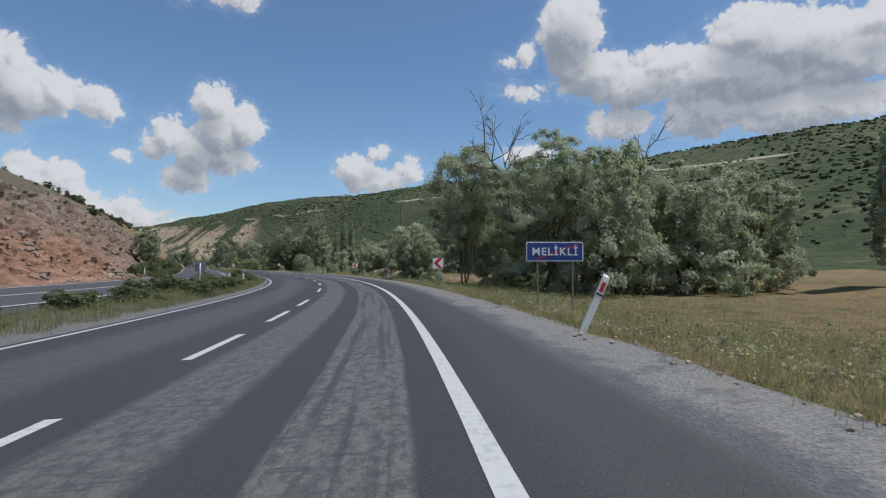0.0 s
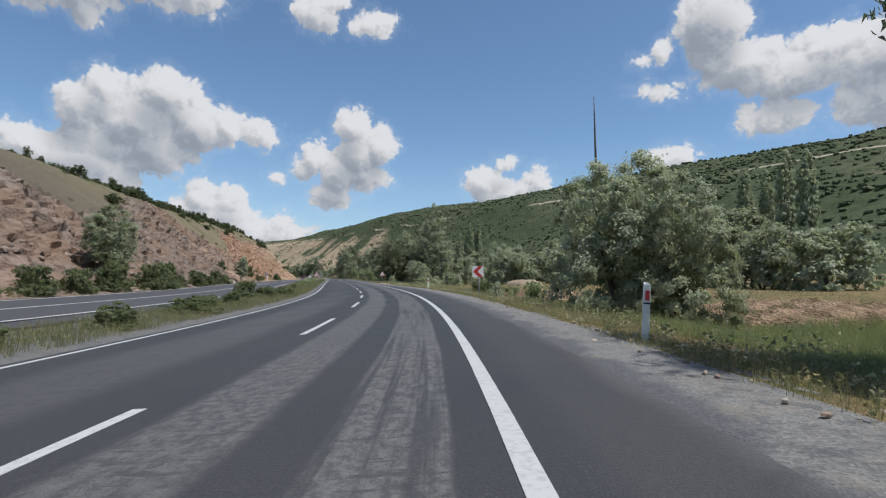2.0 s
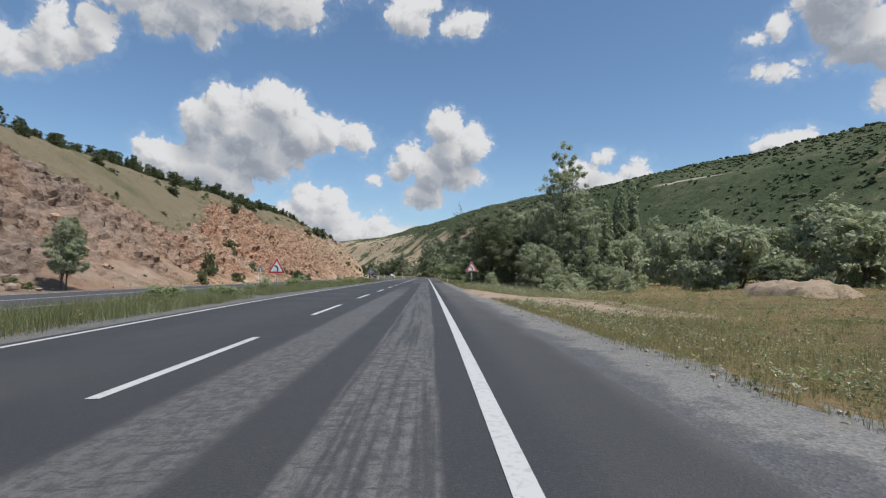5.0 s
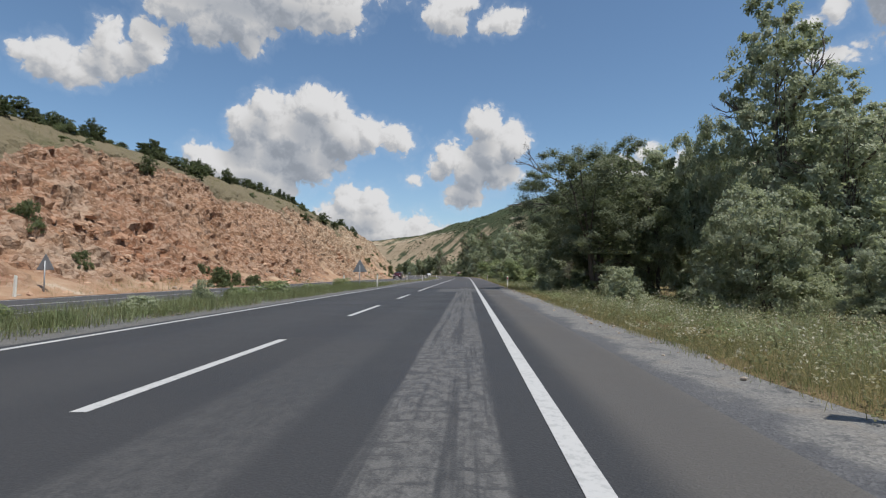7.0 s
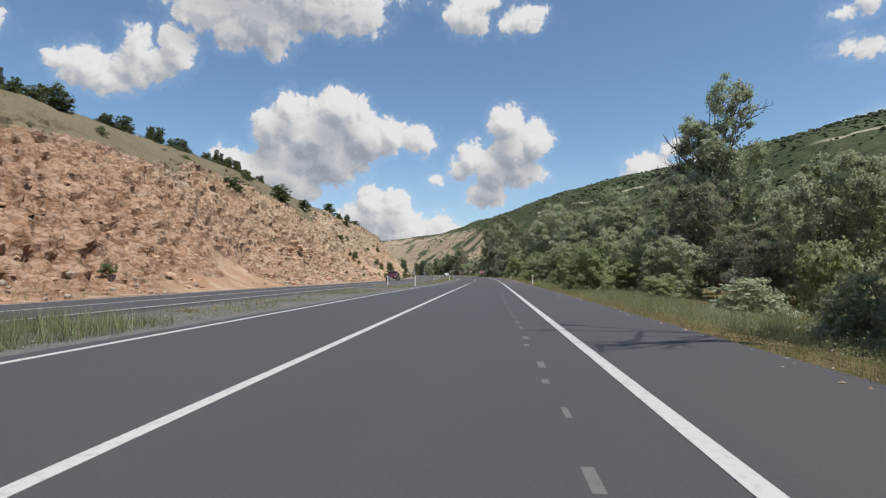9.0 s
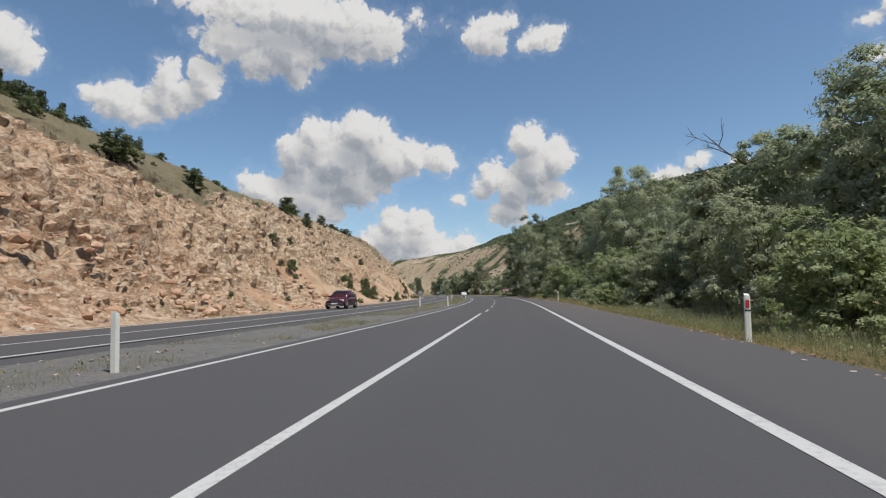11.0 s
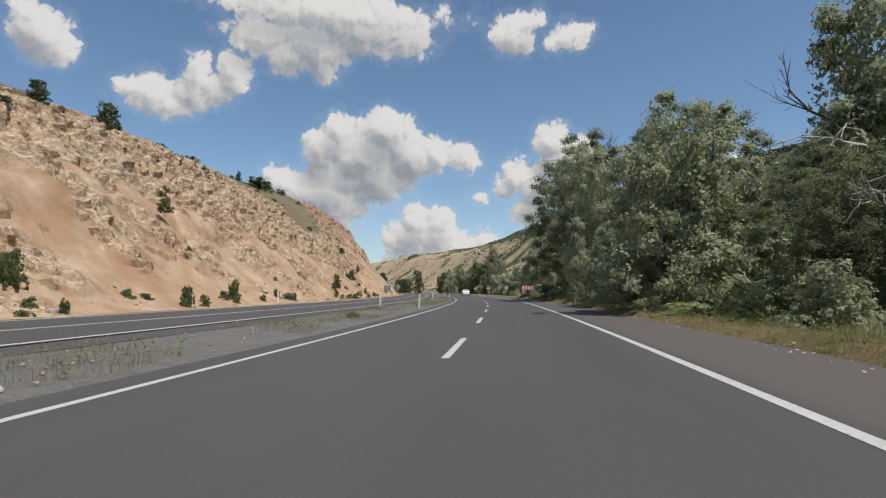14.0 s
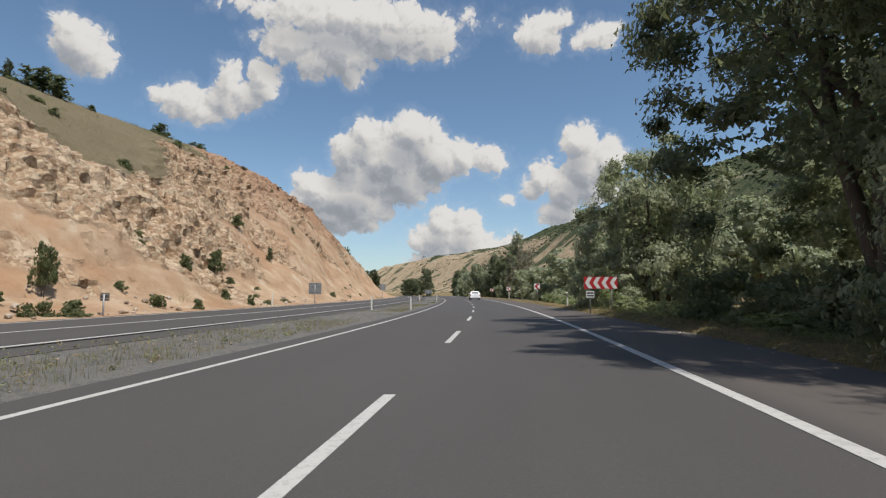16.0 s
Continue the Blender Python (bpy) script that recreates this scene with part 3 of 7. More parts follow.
LH, LB = np.radians(eased(TURN)), eased(FALL)
LX = np.r_[0, np.cumsum(-np.sin((LH[1:] + LH[:-1]) / 2))]
LY = np.r_[0, np.cumsum(np.cos((LH[1:] + LH[:-1]) / 2))]
LX, LY = LX - np.interp(0, LS, LX), LY - np.interp(0, LS, LY)


def plan(s, d):
    """World x, y of a place s metres along and d metres left of the right edge line."""
    h = np.interp(s, LS, LH)
    return np.interp(s, LS, LX) - np.cos(h) * d, np.interp(s, LS, LY) - np.sin(h) * d


def unplan(x, y):
    """s and d of world places (arrays)."""
    x, y = np.atleast_1d(x).astype(float), np.atleast_1d(y).astype(float)
    k = np.arange(0, len(LS), 4)
    i = np.concatenate([np.argmin((a[:, None] - LX[k]) ** 2 + (b[:, None] - LY[k]) ** 2, 1) for a, b in zip(np.array_split(x, 40), np.array_split(y, 40)) if len(a)])
    i = k[i]
    dx, dy = x - LX[i], y - LY[i]
    return LS[i] - np.sin(LH[i]) * dx + np.cos(LH[i]) * dy, -(np.cos(LH[i]) * dx + np.sin(LH[i]) * dy)


def fall(s):
    return np.interp(s, LS, LB)


# cross sections: height by metres left of the edge line
CUT = [(18.3, 0.0), (19.5, 0.12), (21.0, 0.7), (23.0, 2.0), (26, 4.7), (30, 8.6), (34, 11.9), (38, 13.9), (42, 15.2), (46, 16.2), (60, 18.6), (90, 21), (160, 23), (400, 18), (2000, 10)]
CUT_SIZE = [(-80, 0.8), (0, 0.85), (60, 0.92), (120, 0.97), (170, 1.0), (200, 1.08), (240, 1.17), (275, 1.11), (320, 1.12), (350, 1.2), (385, 1.40), (405, 1.46), (425, 1.40), (450, 1.1), (480, 0.4), (540, 0.06), (900, 0.03)]
FIELD = [(2.4, 0.0), (3.2, -0.12), (4.5, -0.32), (7, -0.6), (12, -0.75), (20, -0.6), (32, -0.1), (45, 0.4), (80, 1.0), (2000, 1.0)]
RIDGE = [(900, -500, 92), (650, -150, 92), (500, 130, 93), (270, 334, 92), (138, 463, 90), (-77, 619, 86), (-250, 722, 88), (-438, 857, 71), (-692, 992, 68), (-1100, 1180, 80), (-1700, 1300, 90)]


def land(x, y):
    """Height of the land, and how much of it is the far valley side."""
    s, d = unplan(x, y)
    z = np.zeros_like(s)
    bank = fall(s)
    mid = (d >= -2.4) & (d <= 18.3)
    ease = np.interp(d, [-12, -2.4, 7.2, 12, 18.3], [0, -2.4, 7.2, 7.2, 3.0])
    z -= bank * ease
    left, right = d > 18.3, d < -2.4
    z[left] += np.interp(d[left], *zip(*CUT)) * np.interp(s[left], *zip(*CUT_SIZE))
    z[right] += np.interp(-d[right], *zip(*FIELD)) + np.interp(s[right], [228, 246], [0, 1]) * np.interp(-d[right], [2.4, 2.9, 5.0, 9.0], [0, 0.26, 0.42, 0.2])
    best, high = np.full_like(z, 1e9), np.zeros_like(z)
    for (ax, ay, ah), (bx, by, bh) in zip(RIDGE[:-1], RIDGE[1:]):
        ux, uy = bx - ax, by - ay
        k = np.clip(((x - ax) * ux + (y - ay) * uy) / (ux * ux + uy * uy), 0, 1)
        far = np.hypot(x - ax - k * ux, y - ay - k * uy)
        high = np.where(far < best, ah + k * (bh - ah), high)
        best = np.minimum(best, far)
    best = best * np.interp(x, [-460, -160], [1.9, 1.0])
    rise = np.interp(best, [0, 60, 150, 230, 285, 320], [1.0, 0.93, 0.60, 0.26, 0.06, 0.0])
    rise = rise * np.where(d > 0, np.interp(s, [480, 620], [0, 1]) * np.interp(d, [30, 150], [0, 1]), np.interp(-d, [45, 150], [0, 1]))
    return z + rise * high, rise


def mesh_object(name, verts, faces, mats, parent=None, smooth=False, slots=None, uv=None):
    me = bpy.data.meshes.new(name)
    me.from_pydata(np.asarray(verts).tolist(), [], np.asarray(faces).tolist() if not isinstance(faces, list) else faces)
    for m in mats if isinstance(mats, (list, tuple)) else [mats]:
        me.materials.append(m)
    if slots is not None:
        me.polygons.foreach_set("material_index", np.asarray(slots, np.int32))
    me.polygons.foreach_set("use_smooth", np.full(len(me.polygons), smooth))
    if uv is not None:
        layer = me.uv_layers.new(name="lane")
        idx = np.empty(len(me.loops), np.int32)
        me.loops.foreach_get("vertex_index", idx)
        layer.data.foreach_set("uv", np.asarray(uv)[idx].ravel())
    me.update()
    ob = new(name, me)
    ob.parent = parent
    return ob


def grid_faces(rows, cols):
    i = np.arange(rows - 1)[:, None] * cols + np.arange(cols - 1)[None]
    return np.stack([i, i + 1, i + cols + 1, i + cols], -1).reshape(-1, 4)


def ribbon(name, mats, stations, across, height, thick=0.0, parent=None, smooth=True, shift=None):
    """A strip of surface along the road; height(s, d) above the road's datum."""
    S, D = np.meshgrid(stations, across, indexing="ij")
    if shift:
        D = D + np.interp(S, *zip(*shift))
    x, y = plan(S, D)
    z = height(S, D)
    v = np.stack([x, y, z], -1).reshape(-1, 3)
    uv = np.stack([D, S], -1).reshape(-1, 2)
    f = grid_faces(len(stations), len(across))[:, ::-1]
    if thick:
        n = len(v)
        rows, cols = len(stations), len(across)
        low = v - [0, 0, thick]
        v, uv = np.r_[v, low], np.r_[uv, uv]
        a = np.arange(rows - 1) * cols
        side = [np.stack([a, a + cols, a + cols + n, a + n], -1), np.stack([a + cols - 1, a + n + cols - 1, a + n + 2 * cols - 1, a + 2 * cols - 1], -1)]
        f = np.r_[f, *side]
    return mesh_object(name, v, f, mats, parent, smooth and not thick, uv=uv)


def wander(x, y, z, scale, seed=0.0):
    return noise.fractal(Vector((x * scale + seed, y * scale, z * scale)), 0.7, 2.1, 4)


def deck(s, d):
    """Our carriageway, banked into the bends."""
    return -fall(s) * d


def other_deck(s, d):
    """The carriageway of the other direction."""
    return -fall(s) * 7.2 + np.interp(d, [10.6, 11.0, 18.3, 18.8], [0.02, 0.06, 0.02, 0.0]) + fall(s) * 0.38 * (d - 7.2)


NEW_FROM = 169.0
near_s = np.arange(-60, 520.1, 2.0)
road = ribbon("road", M["old_asphalt"], np.linspace(-60, NEW_FROM, 116), [-1.3, 0, 1.75, 3.5, 5.25, 7.3], deck, 0.12)
tagged(road, "worn two-lane asphalt carriageway with pale stripped wheel tracks", "road", kind="structure")
road_new = ribbon("road_resurfaced", M["new_asphalt"], np.r_[np.arange(NEW_FROM, 520.1, 2.0), np.arange(525, 890, 8.0)], [-2.35, 0, 1.75, 3.5, 5.25, 7.45], lambda s, d: deck(s, d) + 0.012, 0.14)
tagged(road_new, "freshly resurfaced smooth dark grey asphalt carriageway", "road", kind="structure")
other = ribbon("road_opposite", M["new_asphalt"], np.r_[np.arange(-60, 520.1, 2.0), np.arange(525, 890, 8.0)], [10.55, 14.4, 18.2], other_deck, 0.15)
tagged(other, "dark asphalt carriageway for the opposite direction below the cutting", "road", kind="structure")


def line(name, parent, stations, d, width, top, label="", shift=None):
    ob = ribbon(name, M["paint"], stations, [d - width / 2, d + width / 2], lambda s, dd: top(s, dd) + 0.006, 0.004, parent, True, shift)
    if label:
        tagged(ob, label)
    return ob


new_top = lambda s, d: deck(s, d) + 0.012
line("edge_line", road, np.linspace(-60, NEW_FROM, 116), 0.0, 0.15, deck, "solid white painted edge line")
line("edge_line", road, np.linspace(-60, NEW_FROM, 116), 7.0, 0.13, deck, "solid white painted edge line")
line("edge_line", road_new, np.arange(NEW_FROM, 520.1, 2.0), 0.0, 0.15, new_top, "solid white painted edge line")
line("edge_line", road_new, np.arange(NEW_FROM, 520.1, 2.0), 7.0, 0.13, new_top, "solid white painted edge line", [(225, 0.0), (256, -0.25)])
line("centre_line", road_new, np.linspace(NEW_FROM - 8, 234.5, 38), 3.6, 0.13, new_top, "solid white painted lane line")
line("edge_line", other, np.arange(-60, 520.1, 2.0), 11.7, 0.16, other_deck)
line("lane_line", other, np.arange(-60, 520.1, 2.0), 14.7, 0.13, other_deck)
line("edge_line", other, np.arange(-60, 520.1, 2.0), 17.9, 0.14, other_deck)

# lane dashes: three metres in the bends, longer on the straight
dashes = [(-54.5 + 5.1 * k, 2.8) for k in range(12)] + [(7.1, 2.7), (12.1, 2.9), (17.2, 3.2), (27.2, 4.4), (37.8, 4.4), (48.5, 4.4), (58.9, 4.2), (69.0, 4.3), (78.5, 4.2), (87.8, 4.3)]
dashes += [(97.0 + 9.12 * k, 4.4) for k in range(8)]
dashes += [(237.0 + 9.62 * k, 3.7) for k in range(30)]
for start, size in dashes:
    on = road if start < NEW_FROM - 4 else road_new
    line("lane_dash", on, np.linspace(start, start + size, 4), float(np.interp(start, [60, 110, 175, 240], [3.15, 3.55, 3.6, 3.45])), 0.13, deck if on is road else new_top)


rg = random.Random(41)
for k in range(26):
    at, long = 167.5 + k * 1.25 + rg.uniform(-0.3, 0.3), rg.uniform(0.15, 0.5)
    line("old_marking", road_new, np.linspace(at, at + long, 3), 0.76 + rg.uniform(-0.04, 0.04), rg.uniform(0.04, 0.09), lambda s, d: new_top(s, d) - 0.0045, "worn remains of an old painted line" if k == 0 else "").data.materials[0] = M["ghost_paint"]


def rough_strip(name, mat, stations, across, height, bumpy, label, scale=0.35):
    """A strip with uneven ground."""
    S, D = np.meshgrid(stations, across, indexing="ij")
    x, y = plan(S, D)
    z = height(S, D)
    add = np.array([wander(a, b, 0, scale) for a, b in zip(x.ravel(), y.ravel())]).reshape(x.shape)
    z = z + add * bumpy(D)
    v = np.stack([x, y, z], -1).reshape(-1, 3)
    ob = mesh_object(name, v, grid_faces(len(stations), len(across))[:, ::-1], mat, None, True, uv=np.stack([D, S], -1).reshape(-1, 2))
    return tagged(ob, label, "ground", kind="structure")


def field_height(S, D):
    x, y = plan(S, D)
    z, _ = land(x.ravel(), y.ravel())
    return z.reshape(S.shape)


strip_s = np.arange(-60, 470.1, 1.6)
rough_strip("shoulder", M["gravel"], strip_s[strip_s < NEW_FROM + 2], [-2.75, -2.3, -1.9, -1.5, -1.2], lambda s, d: -fall(s) * np.maximum(d, -2.4) + np.interp(-d, [1.2, 1.5, 2.3, 2.75], [-0.02, 0.004, -0.01, -0.06]), lambda d: np.interp(-d, [1.2, 1.6, 2.75], [0.0, 0.012, 0.04]), "grey gravel shoulder beside the asphalt", 1.5)
rough_strip("median", M["median"], strip_s, [7.2, 7.6, 8.2, 9.0, 9.8, 10.5, 10.9], lambda s, d: np.interp(d, [7.2, 7.6, 10.5, 10.9], [-0.03, 0.02, 0.05, -0.05]) - fall(s) * 7.2, lambda d: np.interp(d, [7.2, 7.6, 9, 10.5, 10.9], [0, 0.03, 0.08, 0.03, 0]), "stony central reservation with sparse weeds", 0.9)
verge_d = -np.r_[2.15, 2.5, 2.8, 3.2, 3.8, 4.6, 5.6, 7.0, 9.0, 12.0, 16.0, 22.0, 30.0]
rough_strip("verge", M["grass"], strip_s, verge_d[::-1], lambda s, d: field_height(s, d) + np.interp(-d, [2.15, 2.4, 3, 22, 30], [-0.06, -0.02, 0.02, 0.02, -0.25]), lambda d: np.interp(-d, [2.4, 3.5, 8, 30], [0.01, 0.07, 0.18, 0.3]), "verge of dry yellow and green grass falling to a field", 0.3)


# ---- the cutting: rock face below, dry grass above ----
def cutting():
    stations = np.r_[np.arange(-60, 20, 1.2), np.arange(20, 100, 0.5), np.arange(100, 340, 0.26), np.arange(340, 400, 0.34), np.arange(400, 450, 0.5), np.arange(450, 505, 1.2)]
    across = np.r_[18.15, np.arange(18.6, 38, 0.25), np.arange(38, 40, 0.4), np.arange(40.4, 50, 0.6), np.arange(51, 78, 2.0), 85, 95]
    S, D = np.meshgrid(stations, across, indexing="ij")
    size = np.interp(S, *zip(*CUT_SIZE))
    x, y = plan(S, D)
    z = np.interp(D, *zip(*CUT)) * size - fall(S) * 3.0
    edge_at = [(-60, 33), (60, 31), (81, 31.5), (90, 28), (98, 28.5), (103, 29), (112, 33), (124, 34.5), (131, 32), (138, 29.8), (143, 27), (147, 26), (151, 27), (156, 28.4), (164, 31), (174, 33.8), (184, 33.8), (195, 32.6), (203, 32), (213, 31.2), (222, 33.5), (230, 34), (240, 32.5), (250, 30.5), (262, 33), (275, 35), (285, 35), (297, 38), (310, 39), (330, 36), (342, 31), (348, 29.2), (353, 30), (366, 35.4), (377, 37), (388, 46), (440, 50), (505, 50)]
    top = np.interp(stations, *zip(*edge_at))
    wob = np.array([noise.fractal(Vector((q * 0.16, 3.1, 0)), 0.7, 2.0, 5) for q in stations]) * 1.5
    edge = (top + wob)[:, None]
    part_up = np.clip((D - 18.3) / (edge - 18.3), 0, 1.2)
    slope = np.interp(D, [18.3, 19.4, 21.2, 60, 95], [0, 0.3, 1, 1, 0.5]) * np.where(D > edge, np.clip(1 - (D - edge) / 2.0, 0.16, 1), 1.0)
    # how far up the smooth fans of sand reach
    fan = np.interp(S, [0, 120, 150, 235, 262, 290, 312, 345, 420], [0.10, 0.12, 0.10, 0.12, 0.22, 0.27, 0.36, 0.40, 0.44])
    o, sandy = np.zeros(S.size), np.zeros(S.size)
    for i, (a, b, c, q, k, u, f) in enumerate(zip(x.ravel(), y.ravel(), z.ravel(), S.ravel(), slope.ravel(), part_up.ravel(), fan.ravel())):
        if k < 0.01:
            continue
        p = Vector((a, b, c * 1.2))
        big = noise.fractal(p * 0.075, 0.8, 2.0, 3)
        loose = f - u + 0.55 * noise.fractal(Vector((q * 0.07, (c + q * 0.5) * 0.16, 2.0)), 0.8, 2.0, 3)
        sandy[i] = min(max(0.5 + loose * 3.5, 0.0), 1.0)
        rough = 1.0 - 0.84 * sandy[i]
        # beds that fall along the road
        t = (c + 0.45 * q) / 2.4 + 0.9 * noise.fractal(p * 0.2, 0.8, 2.0, 3)
        t -= math.floor(t)
        ledge = (t * t if t < 0.8 else (1 - t) * 3.2) - 0.3
        bent = p + noise.noise_vector(p * 0.9) * 0.5
        chunk = noise.cell(noise.voronoi(bent * 0.6)[1][0] * 7.3) * 0.22 + noise.cell(noise.voronoi(bent * 1.3)[1][0] * 5.1) * 0.27
        fine = noise.cell(noise.voronoi(bent * 2.4)[1][0] * 3.7) * 0.22
        o[i] = 1.3 * big + rough * (0.42 * ledge + chunk + fine + 0.16 * noise.noise(p * 2.2)) + 0.05 * noise.noise(p * 3.0)
    out = o.reshape(S.shape) * slope
    out[:, 0] = 0
    h = np.interp(S, LS, LH)
    # rock leans out of the slope and up
    x, y, z = x + np.cos(h) * out * 0.75, y + np.sin(h) * out * 0.75, z + out * 0.5 * np.interp(D, [18.3, 24, 60], [0.4, 1, 1])
    v = np.stack([x, y, z], -1).reshape(-1, 3)
    faces = grid_faces(len(stations), len(across))[:, ::-1]
    fs, fd = np.divmod(np.arange(len(faces)), len(across) - 1)
    slots = (across[fd] > (top + wob)[fs]).astype(int)
    ob = mesh_object("rock_cutting", v, faces, [M["rock"], M["slope"]], None, False, slots, np.stack([D, S], -1).reshape(-1, 2))
    layer = ob.data.uv_layers.new(name="zone")
    idx = np.empty(len(ob.data.loops), np.int32)
    ob.data.loops.foreach_get("vertex_index", idx)
    layer.data.foreach_set("uv", np.stack([sandy, part_up.ravel()], -1)[idx].ravel())
    ob.data.polygons.foreach_set("use_smooth", np.ones(len(faces), bool))
    ob.data.set_sharp_from_angle(angle=math.radians(24))
    tagged(ob, "steep cutting of broken orange and buff rock with dry grass on top", "rock face", kind="structure")


cutting()


# ---- the land to the horizon ----
def ground_sheet():
    def spread(lo, hi, mid, fine):
        inner = np.arange(lo, hi + 1, fine)
        outer = np.geomspace(1, 160, 34) * mid
        return np.r_[(lo - outer)[::-1], inner, hi + outer]
    xs, ys = spread(-420, 330, 22, 11.0), spread(-120, 760, 22, 11.0)
    X, Y = np.meshgrid(xs, ys, indexing="ij")
    x, y = X.ravel(), Y.ravel()
    z, rise = land(x, y)
    s, d = unplan(x, y)
    under = (d > -27) & (d < 90) & (s > -75) & (s < 515)
    z = z - np.where(under, np.where((d > 8) & (d < 80), 5.5, 1.2), 0.0)
    lump = np.array([noise.fractal(Vector((a * 0.008, b * 0.008, 0)), 0.8, 2.1, 5) for a, b in zip(x, y)])
    z = z + lump * np.interp(rise, [0, 0.15, 1], [0.1, 3.5, 4]) * (~under) * np.interp(np.abs(d), [30, 90], [0, 1])
    faces = grid_faces(len(xs), len(ys))
    fc = (rise[faces].max(1) > 0.02) | (np.abs(d[faces]).min(1) > 150)
    ob = mesh_object("ground", np.stack([x, y, z], -1), faces, [M["grass"], M["hill"]], None, True, fc.astype(int))
    tagged(ob, "valley floor rising to a long scrub-covered hill", "ground", kind="structure")


ground_sheet()

# ---- plants ----
def tube(points, radii, sides=6):
    """Vertices and faces of a bent, tapering limb."""
    pts = [Vector(p) for p in points]
    verts, faces = [], []
    for i, p in enumerate(pts):
        ahead = (pts[min(i + 1, len(pts) - 1)] - pts[max(i - 1, 0)]).normalized()
        a = ahead.orthogonal().normalized()
        b = ahead.cross(a)
        for k in range(sides):
            q = 2 * math.pi * k / sides
            verts.append(p + (a * math.cos(q) + b * math.sin(q)) * radii[i])
    for i in range(len(pts) - 1):
        for k in range(sides):
            j = (k + 1) % sides
            faces.append((i * sides + k, i * sides + j, (i + 1) * sides + j, (i + 1) * sides + k))
    faces.append(tuple(range((len(pts) - 1) * sides, len(pts) * sides)))
    return verts, faces


def joined(pieces):
    verts, faces = [], []
    for v, f in pieces:
        n = len(verts)
        verts += [tuple(q) for q in v]
        faces += [tuple(i + n for i in g) for g in f]
    return verts, faces


def leaf_cards(centres, size, rng, long=2.2, droop=0.0, out=None):
    """Small pointed leaf sprays, one at each centre."""
    n = len(centres)
    a = rng.normal(size=(n, 3))
    a[:, 2] -= droop
    a /= np.linalg.norm(a, axis=1)[:, None]
    if out is None:
        b = np.cross(a, rng.normal(size=(n, 3)))
    else:
        # leaves lie mostly along the clump's surface
        face = out + rng.normal(0, 0.42, (n, 3))
        face /= np.linalg.norm(face, axis=1)[:, None] + 1e-9
        a -= face * (a * face).sum(1)[:, None]
        a /= np.linalg.norm(a, axis=1)[:, None] + 1e-9
        b = np.cross(face, a)
    b /= np.linalg.norm(b, axis=1)[:, None] + 1e-9
    k = size * rng.uniform(0.6, 1.4, (n, 1))
    v = np.stack([centres - a * k * 0.45 - b * k * 0.5 / long, centres - a * k * 0.45 + b * k * 0.5 / long, centres + a * k * 0.55], 1).reshape(-1, 3)
    return v, np.arange(3 * n).reshape(-1, 3)


def crown_points(rng, height, width, low, count, clumps, spread, shape):
    """Leaf places in clumps that cover the billows of a crown: places, clump centres, outward ways."""
    half = np.array([width / 2, width / 2, (height - low) / 2])
    middle = np.array([0, 0, (height + low) / 2])
    # billows: rounded masses gathered round the middle, fewer and larger on a small crown
    n = int(np.clip(clumps / 7, 7, 26))
    b, r = [], []
    while len(b) < n:
        p = rng.uniform(-1, 1, 3)
        q = np.linalg.norm(p)
        if q > 1 or q < 0.25 or any(np.linalg.norm(p * 0.68 - o) < 0.27 for o in b[-14:]) and rng.uniform() < 0.9:
            continue
        b.append(p * 0.68)
        r.append(rng.uniform(0.27, 0.46))
    if low <= 0.35:      # skirts of foliage down to the grass
        for k in range(8):
            q = k * 0.785 + rng.uniform(-0.3, 0.3)
            b.append(np.array([math.cos(q) * 0.58, math.sin(q) * 0.58, rng.uniform(-0.78, -0.6)]))
            r.append(rng.uniform(0.3, 0.42))
        n += 8
    b, r = np.array(b), np.array(r)
    up = (b[:, 2] + 1) / 2
    if shape >= 20:      # narrow upright
        b[:, :2] *= (1.15 - 0.85 * up)[:, None]
        r *= np.interp(up, [0, 1], [1.15, 0.6])
    elif shape >= 10:    # broad head
        b[:, :2] *= (0.78 + 0.35 * np.sin(up * math.pi))[:, None]
    else:                # bushy down to the ground
        b[:, :2] *= np.interp(up, [0.1, 0.5, 1.0], [1.15, 1.08, 0.95])[:, None]
    total = int(clumps * 3.2)
    pick = rng.choice(n, total, p=r ** 2 / (r ** 2).sum())
    g = rng.normal(size=(total, 3)) + [0, 0, 0.25]
    g /= np.linalg.norm(g, axis=1)[:, None]
    c = b[pick] + g * (r[pick] * rng.uniform(0.78, 1.06, total))[:, None]
    # keep the outside of the joined billows
    gap = np.linalg.norm(c[:, None] - b[None], axis=2) / r[None]
    gap[np.arange(total), pick] = 9
    keep = gap.min(1) > 0.80
    c, g = c[keep], g[keep]
    c = c * half + middle
    size = spread * 0.62
    k = rng.integers(0, len(c), count)
    scale = rng.uniform(0.6, 1.3, len(c))[k][:, None] * size
    j = rng.normal(size=(count, 3))
    j *= np.abs(rng.normal(0.7, 0.32, (count, 1))) / np.linalg.norm(j, axis=1)[:, None]
    pts = c[k] + j * scale * [1, 1, 0.72]
    keep = pts[:, 2] > 0.12
    out = j / np.linalg.norm(j, axis=1)[:, None] * 0.45 + g[k] * 0.75 + [0, 0, 0.25]
    out /= np.linalg.norm(out, axis=1)[:, None] + 1e-9
    return pts[keep], c, out[keep]


